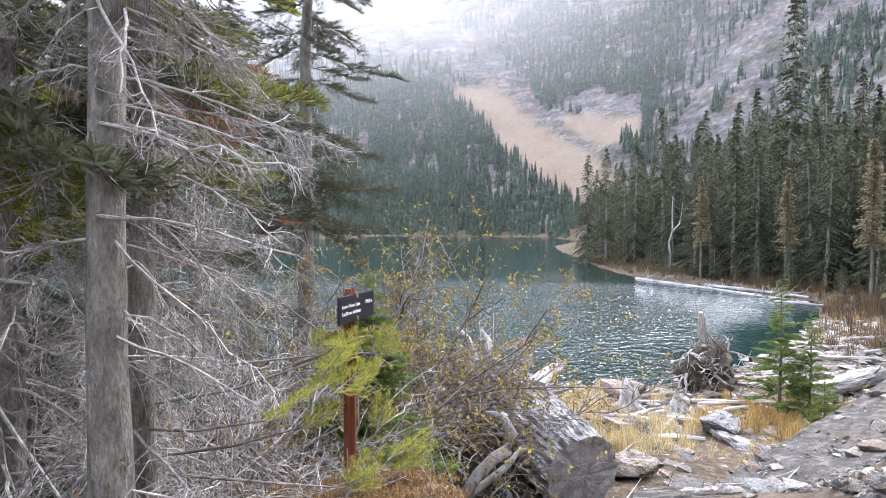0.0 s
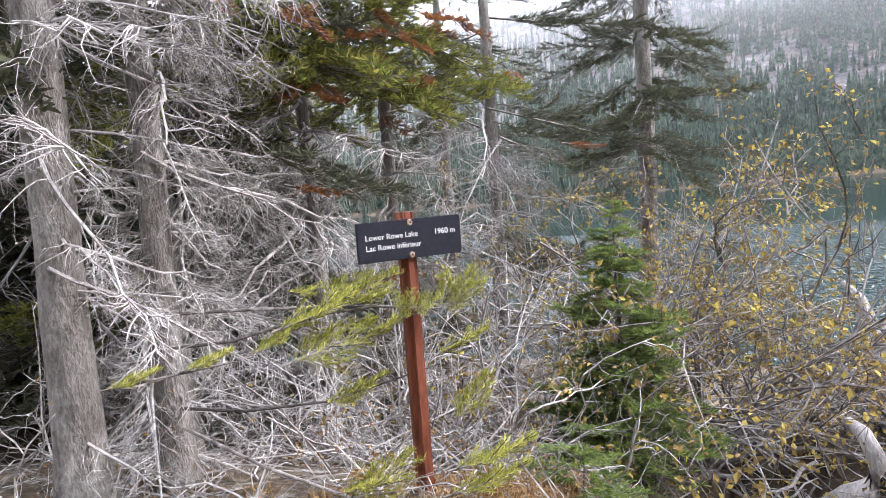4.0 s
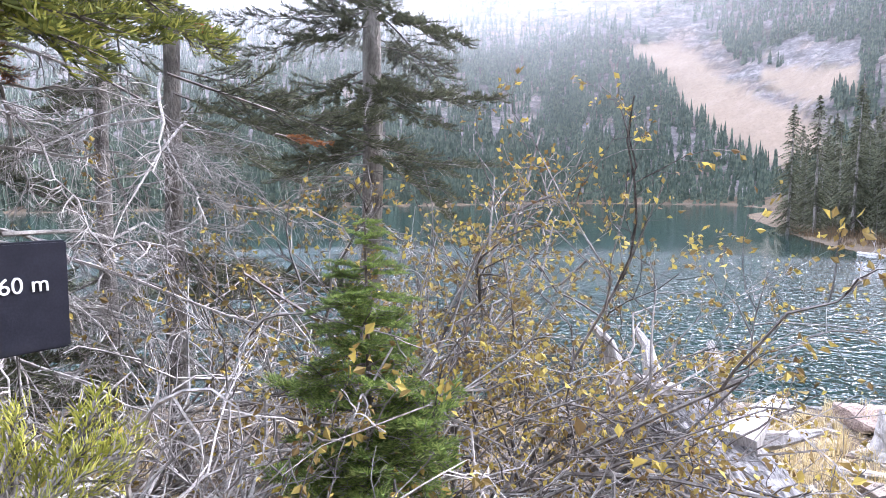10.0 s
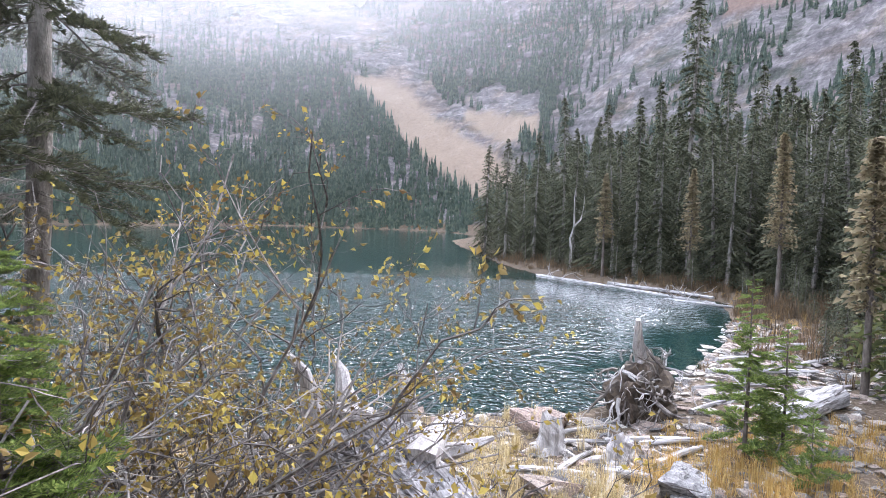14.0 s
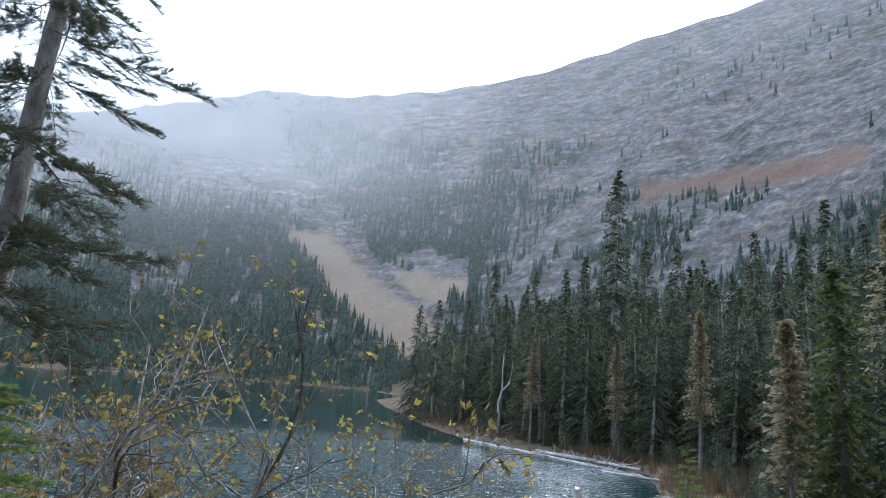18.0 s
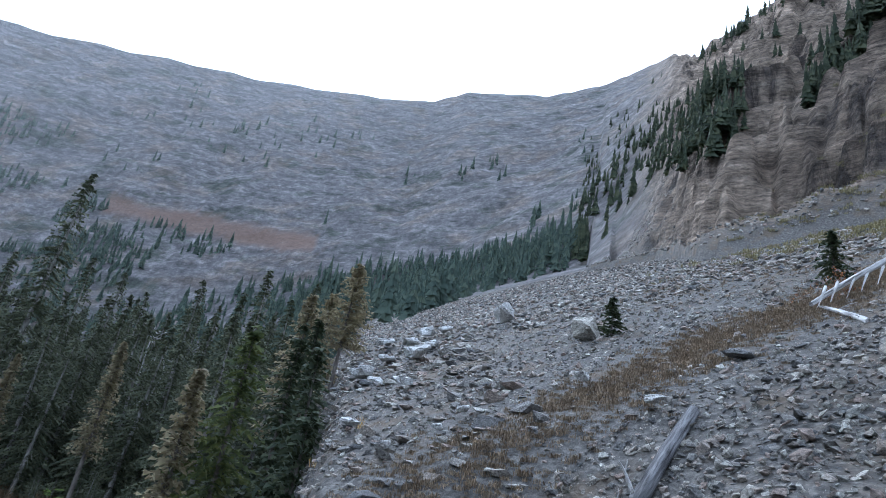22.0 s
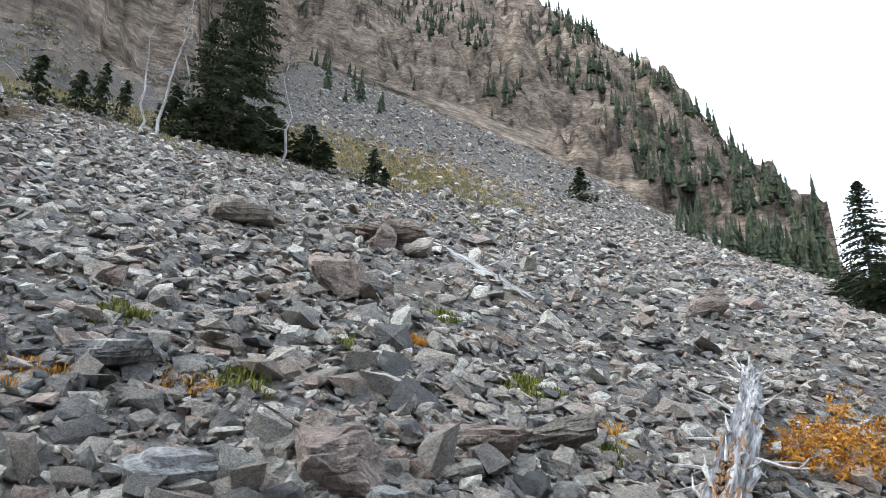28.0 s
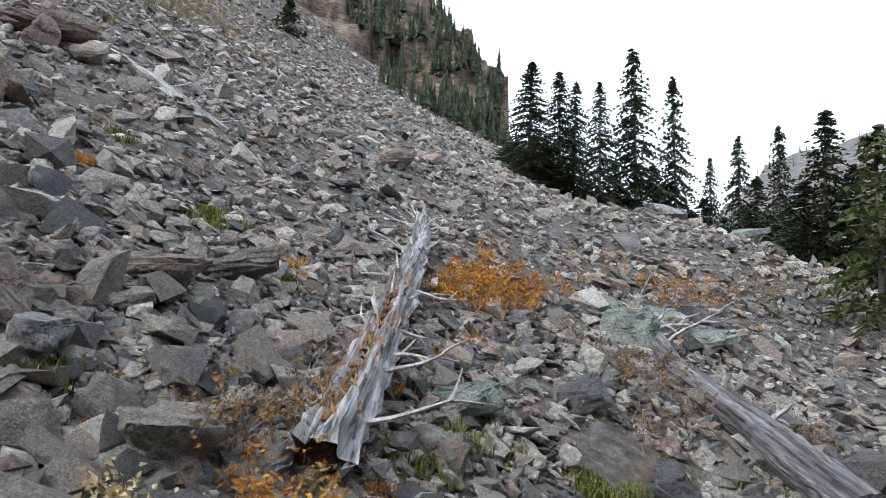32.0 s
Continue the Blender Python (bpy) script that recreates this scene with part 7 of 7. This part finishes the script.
# ---- things on the scree ----
def split_log():
    """The long bleached log with a rotten core that lies up the slope."""
    pts = [(-0.76, -3.72), (-1.33, -4.95), (-2.0, -6.5), (-2.7, -8.1), (-3.25, -9.7)]
    t = thing("split_log", "long bleached log with an orange rotten core on the scree", "log", pose(0, 0, 0))
    rng = np.random.default_rng(3)
    line = np.array([(x, y, ground(x, y) + 0.2) for x, y in pts])
    k = np.linspace(0, 4, 40)
    P = np.stack([np.interp(k, range(5), line[:, c]) for c in range(3)], -1)
    d = (P[-1] - P[0]) / np.linalg.norm(P[-1] - P[0])
    u = np.cross(d, [0, 0, 1.0])
    u /= np.linalg.norm(u)
    w = np.cross(u, d)
    a = np.arange(26) / 26 * 2 * np.pi
    fur = 0.10 * np.sin(9 * a) + 0.06 * np.sin(21 * a + 1) + 0.08 * rng.standard_normal(26)
    taper = np.interp(k, [0, 0.4, 2, 4], [0.15, 0.165, 0.145, 0.09])[:, None]
    R = taper * (1 + fur[None] + 0.13 * rng.standard_normal((40, 26)))
    hollow = np.exp(-((a - 1.75) / 0.55) ** 2)[None] * np.interp(k, [0, 0.25, 0.5, 1.6, 2.3, 4], [0.15, 0.5, 0.62, 0.6, 0.25, 0.3])[:, None]
    R = R * (1 - hollow)
    V = (P[:, None] + R[..., None] * (np.cos(a)[None, :, None] * u + np.sin(a)[None, :, None] * w)).reshape(-1, 3)
    i, j = np.meshgrid(np.arange(39), np.arange(26), indexing="ij")
    q = (j + 1) % 26
    F = np.stack([i * 26 + j, i * 26 + q, (i + 1) * 26 + q, (i + 1) * 26 + j], -1).reshape(-1, 4)
    put("trunk", with_grain(mesh_np("trunk", V, F, LOGWOOD), P[0], P[-1]), t)
    # Soil-dark disc paints the shade inside the log's hollow end.
    part("broken_end", disc_bm(P[0] + d * 0.06, u, w, d, 0.1, 8), SOIL, t, "dark disc painted as shade in the broken hollow end")
    # rotten wood in the split
    s = Soup()
    for n in range(420):
        f = rng.uniform(0.05, 0.52) * 39
        p = P[int(f)] + w * rng.uniform(0.03, 0.1) + u * rng.normal(0, 0.06)
        L = rng.uniform(0.04, 0.16)
        dv = d * L + u * rng.normal(0, 0.03) + w * rng.normal(0, 0.03)
        tube(s, [p, p + dv * 0.5 + w * 0.01, p + dv], [0.012, 0.012, 0.004], 4)
    put("rotten_core", s.mesh("rotten_core", ROTTEN), t, None, "orange crumbling rotten core")
    # splinters standing off the bark
    for n in range(30):
        s = Soup()
        f = rng.uniform(0.3, 1.0) * 39
        p = P[int(f)]
        an = rng.uniform(-0.2, 3.3)
        dr = u * math.cos(an) + w * math.sin(an)
        tube(s, [p + dr * 0.13, p + dr * 0.2 + d * 0.1, p + dr * rng.uniform(0.2, 0.3) + d * rng.uniform(0.15, 0.4)], [0.016, 0.012, 0.003], 5)
        put("splinter", s.mesh("splinter", TWIG), t)
    for f, sg, L, up in [(8, 1, 0.55, 0.0), (10, 1, 0.4, 0.1), (3, 1, 0.6, 0.05), (15, -1, 0.7, 0.05), (17, -1, 0.6, 0.0), (22, -1, 0.7, 0.15), (19, 1, 0.5, 0.1), (28, -1, 0.6, 0.2), (30, 1, 0.4, 0.2), (13, 1, 0.3, -0.1), (35, -1, 0.5, 0.3), (37, 1, 0.4, 0.3)]:
        s = Soup()
        grow(s, P[f] + u * sg * 0.08, u * sg + w * up - d * 0.2, L, 0.022, 1, rng, 0.12, 2, 0.0, sides=5)
        put("branch_stub", s.mesh("branch_stub", SILVER), t)


split_log()
drift_log((-4.75, -3.9), (-5.2, -6.4), 0.2, 0.15, 81, "thick grey weathered log lying on the stones", 2, 30, 30, material=LOGDARK)
drift_log((-5.2, -6.5), (-6.2, -8.4), 0.16, 0.12, 82, "grey weathered log with bare twigs on the stones", 10, 20, 20, reach=0.6, material=LOGDARK)
drift_log((1.5, -13.6), (-0.45, -11.1), 0.085, 0.05, 83, "bleached broken log lying across the scree", 10, reach=0.5, material=LOGWOOD)
drift_log((2.6, -14.4), (0.9, -13.2), 0.07, 0.05, 84, "thin bleached log lying across the scree", 2)
drift_log((5.2, -1.7), (7.4, -3.4), 0.085, 0.07, 85, "grey weathered log lying on the scree", 3, material=LOGDARK)
drift_log((9.2, -6.9), (11.5, -7.6), 0.05, 0.03, 86, "thin pale branch lying on the scree", 3)
drift_log((4.0, -4.6), (5.2, -4.7), 0.03, 0.02, 87, "thin pale branch lying on the scree", 1)
white = drift_log((11.35, -7.35, ground(11.35, -7.35) + 0.15), (12.3, -9.7, ground(12.3, -9.7) + 0.5), 0.045, 0.065, 88, "white fallen tree propped on its branches", 3, lay=False)
for k, (fx, fy) in enumerate([(11.5, -7.75), (11.65, -8.1), (11.85, -8.6), (12.0, -9.0), (12.2, -9.5)]):
    s = Soup()
    tube(s, [(fx, fy, ground(fx, fy) + 0.4), (fx - 0.1, fy + 0.12, ground(fx, fy) + 0.22), (fx - 0.15, fy + 0.3, ground(fx - 0.15, fy + 0.3) - 0.03)], [0.035, 0.028, 0.015], 5)
    put("branch", s.mesh("branch", WHITEWOOD), white)

for i, (x, y, s, rz, tx, ty, fl, m, lab, sq) in enumerate([
        (2.12, -8.1, 1.0, 20, -12, 8, 0.85, None, "large angular grey boulder on the scree", (1, 1, 1)),
        (4.6, -10.3, 1.5, 25, -8, 4, 0.48, None, "long flat grey slab on the scree", (1, 0.8, 1)),
        (2.45, -12.2, 1.6, -10, -4, 6, 0.42, PINK_STONE, "flat tan slab propped on other rocks", (1, 0.8, 1)),
        (2.3, -11.7, 0.8, 40, 0, 0, 0.9, PINK_STONE, "tan block under a flat slab", (1, 1, 1)),
        (1.75, -11.9, 0.9, 70, 20, 10, 0.6, None, "grey wedge-shaped rock leaning on a slab", (1, 1, 1)),
        (2.75, -4.75, 0.95, 30, -16, 6, 0.28, PALE_STONE, "broad pale slab lying on the scree", (1, 0.8, 1)),
        (1.62, -3.92, 0.85, 50, -18, 4, 0.22, PALE_STONE, "pale ridged slab lying beside the trail", (1, 0.8, 1)),
        (0.9, -4.45, 0.68, 10, -14, 4, 0.5, PINK_STONE, "reddish rounded rock on the scree", (1, 0.9, 1)),
        (0.55, -4.2, 0.5, 80, -6, 4, 0.7, PALE_STONE, "pale crumbling rock on the scree", (1, 0.9, 1)),
        (0.15, -5.3, 0.72, -10, -16, 0, 0.45, PINK_STONE, "brown blocky rock on the scree", (1, 0.7, 1)),
        (-0.5, -5.85, 0.72, -20, 6, 10, 0.5, None, "grey tilted rock on the scree", (1, 0.8, 1)),
        (-0.1, -3.75, 0.62, 20, 0, -8, 0.6, None, "angular grey rock beside the bleached log", (1, 0.9, 1)),
        (-2.1, -4.95, 0.66, 0, -4, 12, 0.55, GREEN_STONE, "green lichened rock beside the bleached log", (1, 0.8, 1)),
        (-5.3, -7.4, 0.95, 30, 0, 12, 0.6, GREEN_STONE, "greenish rounded rock on the scree", (1, 0.9, 1)),
        (-7.2, -8.0, 1.2, 10, 0, 8, 0.3, GREEN_STONE, "flat greenish slab on the scree", (1, 0.8, 1)),
        (-6.6, -8.3, 1.2, 50, -8, 10, 0.3, GREEN_STONE, "flat greenish slab on the scree", (1, 0.8, 1)),
        (-3.4, -5.5, 0.6, 0, 0, 10, 0.5, None, "grey cracked rock on the scree", (1, 1, 1)),
        (-3.5, -4.4, 0.62, 60, 0, 10, 0.5, None, "grey cracked rock on the scree", (1, 1, 1)),
        (-15.0, -18.8, 4.6, 35, 0, 14, 0.2, PALE_STONE, "huge flat slab tilted on the crest", (1, 0.5, 1)),
        (-15.6, -15.8, 3.2, 20, 0, 10, 0.3, GREEN_STONE, "huge flat slab on the crest", (1, 0.6, 1)),
        (-13.0, -16.0, 2.6, 60, 0, 8, 0.25, PALE_STONE, "flat slab on the crest", (1, 0.6, 1)),
        (15.4, -4.2, 1.2, 30, 6, -8, 0.6, None, "rounded grey rock beside a small fir", (1, 0.8, 1)),
        (9.2, -4.9, 0.5, 30, 6, -8, 0.4, PALE_STONE, "pale stone on the scree", (1, 0.8, 1)),
        (-3.9, -13.9, 1.1, 10, 10, 10, 0.5, PINK_STONE, "tan rock on the scree", (1, 0.7, 1))]):
    boulder("flat_rock" if fl < 0.35 else "boulder", lab, x, y, s, rz, (tx, ty), 60 + i, fl, 0.08 * s, m, squash=sq)


WHITE_STONE = mat("bleached_slab_stone", rock_build((0.3, 0.295, 0.28), (0.52, 0.51, 0.49), (0.7, 0.69, 0.67)), 0.9)
for i, (x, y, w, fl) in enumerate([(20.5, 0.0, 1.3, 0.3), (25.3, 0.2, 1.2, 0.3), (25.8, -3.3, 1.5, 0.5), (18.8, 1.3, 1.1, 0.25), (29.6, 1.4, 1.3, 0.3), (29.0, -0.3, 1.3, 0.3), (10.2, -2.8, 0.42, 0.3), (9.3, 0.1, 0.42, 0.25),
                                   (11.8, 0.8, 0.5, 0.25), (9.5, -0.6, 0.36, 0.3), (7.8, -3.1, 0.45, 0.2), (10.3, -1.0, 0.4, 0.25), (15.2, 0.1, 0.7, 0.25), (28.0, -1.2, 1.1, 0.3), (22.0, 0.9, 0.9, 0.3), (19.6, -0.9, 0.7, 0.3), (16.8, 0.8, 0.6, 0.3), (23.0, -0.6, 0.8, 0.3)]):
    boulder("flat_rock", "pale bleached slab on the lower scree", x, y, w * 1.3, 20 - 11 * (i % 4), (-14, -9), 300 + i, fl, 0.14 + 0.12 * w, WHITE_STONE, group="pale slabs", squash=(1, 0.7, 1))


WILLOW = "low willow with bright orange autumn leaves on the scree"
for i, (x, y, L, st, sh, lf) in enumerate([(-3.3, -7.5, 0.62, 24, 0.95, LEAF_ORANGE), (-3.9, -8.0, 0.62, 24, 0.95, LEAF_ORANGE), (-2.9, -7.2, 0.5, 16, 0.9, LEAF_ORANGE),
                                           (-7.4, -9.3, 0.8, 11, 0.4, LEAF_ORANGE), (-8.3, -9.5, 0.8, 11, 0.35, LEAF_ORANGE), (-6.6, -9.8, 0.7, 9, 0.3, LEAF_ORANGE), (-10.0, -10.0, 0.9, 9, 0.35, LEAF),
                                           (-4.6, -9.6, 0.6, 8, 0.15, LEAF_ORANGE), (-5.6, -7.9, 0.6, 9, 0.1, LEAF_ORANGE)]):
    shrub(x, y, 120 + i, st, L, WILLOW, lf, sh, (0, 0), 0.05, 1.0, 0.006, 2, TWIG_BROWN, kids=5, group="willows on the scree")
for i, (x, y, L, lf, lab) in enumerate([(-0.35, -3.6, 0.4, LEAF_ORANGE, "low brown plant with a few orange leaves beside the log"), (0.1, -3.3, 0.4, GRASS_DRY, "low brown plant with dry leaves beside the trail"),
                                        (-0.6, -3.3, 0.4, LEAF, "low brown plant with yellow leaves beside the log"), (12.6, -8.4, 0.9, NEEDLE_RUST, "rusty brown bush beside a white fallen tree")]):
    shrub(x, y, 140 + i, 12, L, lab, lf, 0.4, (0, 0), 0.04, 1.0, 0.004, 2, TWIG_BROWN, kids=5, up=0.8)

FADED_TURF = leaf_mat("faded_turf", (0.13, 0.11, 0.055), (0.22, 0.19, 0.09), (0.32, 0.28, 0.15), 0.2)
CUSH = [tuft_arrays(720 + i, 46, 0.09, 0.006, 1.0) for i in range(3)]
RUST_TURF = mat("rusty_turf", simple((0.15, 0.11, 0.07), (0.34, 0.26, 0.17), 4.0, island=0.4, bump=0), 0.9)
scatter("rusty_turf", "strip of rusty autumn turf across the scree", "grass", RUST_TURF,
        [(float(np.interp(v, TURF[:, 1], TURF[:, 0])), -float(v), (0.7, 0.5), 260) for v in np.linspace(-0.2, 16, 24)] +
        [(19, -17, (4, 3), 1300), (16, -24, (4, 4), 1300), (23, -13, (4, 3), 900)], 5, CUSH, (0.4, 0.95))
scatter("moss", "green and rusty moss cushions between the stones", "moss", MOSS,
        [(-0.35, -7.2, 0.12, 26), (-0.15, -6.9, 0.1, 20), (0.48, -4.2, 0.1, 26), (1.6, -6.6, 0.08, 14), (-0.9, -6.2, 0.1, 14), (-2.0, -4.6, 0.12, 20), (1.9, -5.2, 0.1, 20), (-1.4, -4.2, 0.1, 18), (-2.9, -4.4, 0.12, 22), (3.3, -5.6, 0.1, 14), (0.9, -8.6, 0.12, 14), (11, -23, 0.6, 80), (-4.4, -4.2, 0.2, 30)], 6, CUSH, (0.7, 1.3))
scatter("rusty_moss", "rust-brown plants between the stones", "moss", LEAF_ORANGE,
        [(-1.5, -5.1, 0.12, 20), (-1.1, -3.9, 0.14, 24), (-2.6, -6.3, 0.14, 20), (-3.3, -3.9, 0.12, 20), (1.0, -7.4, 0.12, 14), (2.2, -4.9, 0.1, 14), (0.1, -4.0, 0.15, 20), (-1.9, -5.7, 0.12, 18), (3.0, -4.4, 0.12, 14), (-0.9, -6.6, 0.1, 10)], 7, CUSH, (0.6, 1.1))
scatter("yellow_turf", "yellowing turf below the cliff", "grass", GRASS_GOLD, [(9, -38, (4, 6), 300), (4, -44, (3, 5), 260), (14, -34, (3, 4), 200)], 8, TUFTS, (0.5, 1.2))

for i, (x, y, L) in enumerate([(-0.55, -3.75, 0.45), (-0.3, -4.1, 0.5), (-0.75, -4.4, 0.45), (-1.0, -3.5, 0.4), (-4.1, -5.2, 0.6), (-4.4, -6.2, 0.6), (-3.9, -6.7, 0.55), (-5.7, -5.6, 0.5)]):
    shrub(x, y, 160 + i, 14, L, "low brown twiggy plant with rusty leaves between the stones", RUSTY, 0.45, (0, 0), 0.035, 1.1, 0.005, 2, TWIG_BROWN, kids=5, up=0.8, group="brown plants on the scree")
scatter("cliff_foot_turf", "yellow-green turf at the foot of the cliff", "grass", FADED_TURF, [(14, -30, (3, 3), 700), (10, -34, (3, 5), 700), (22, -26, (4, 3), 700), (30, -22, (4, 4), 500), (5, -36, (3, 5), 500)], 9, CUSH, (1.2, 3.0))
scatter("brown_litter", "rusty leaves and low brown plants under the sign", "litter", RUSTY, [(-0.7, 0.5, 0.45, 120), (0.2, 1.1, 0.4, 120), (-1.3, -0.2, 0.5, 110), (0.9, 1.9, 0.5, 120), (0.2, 2.3, 0.5, 120)], 11, CUSH, (0.5, 1.1))
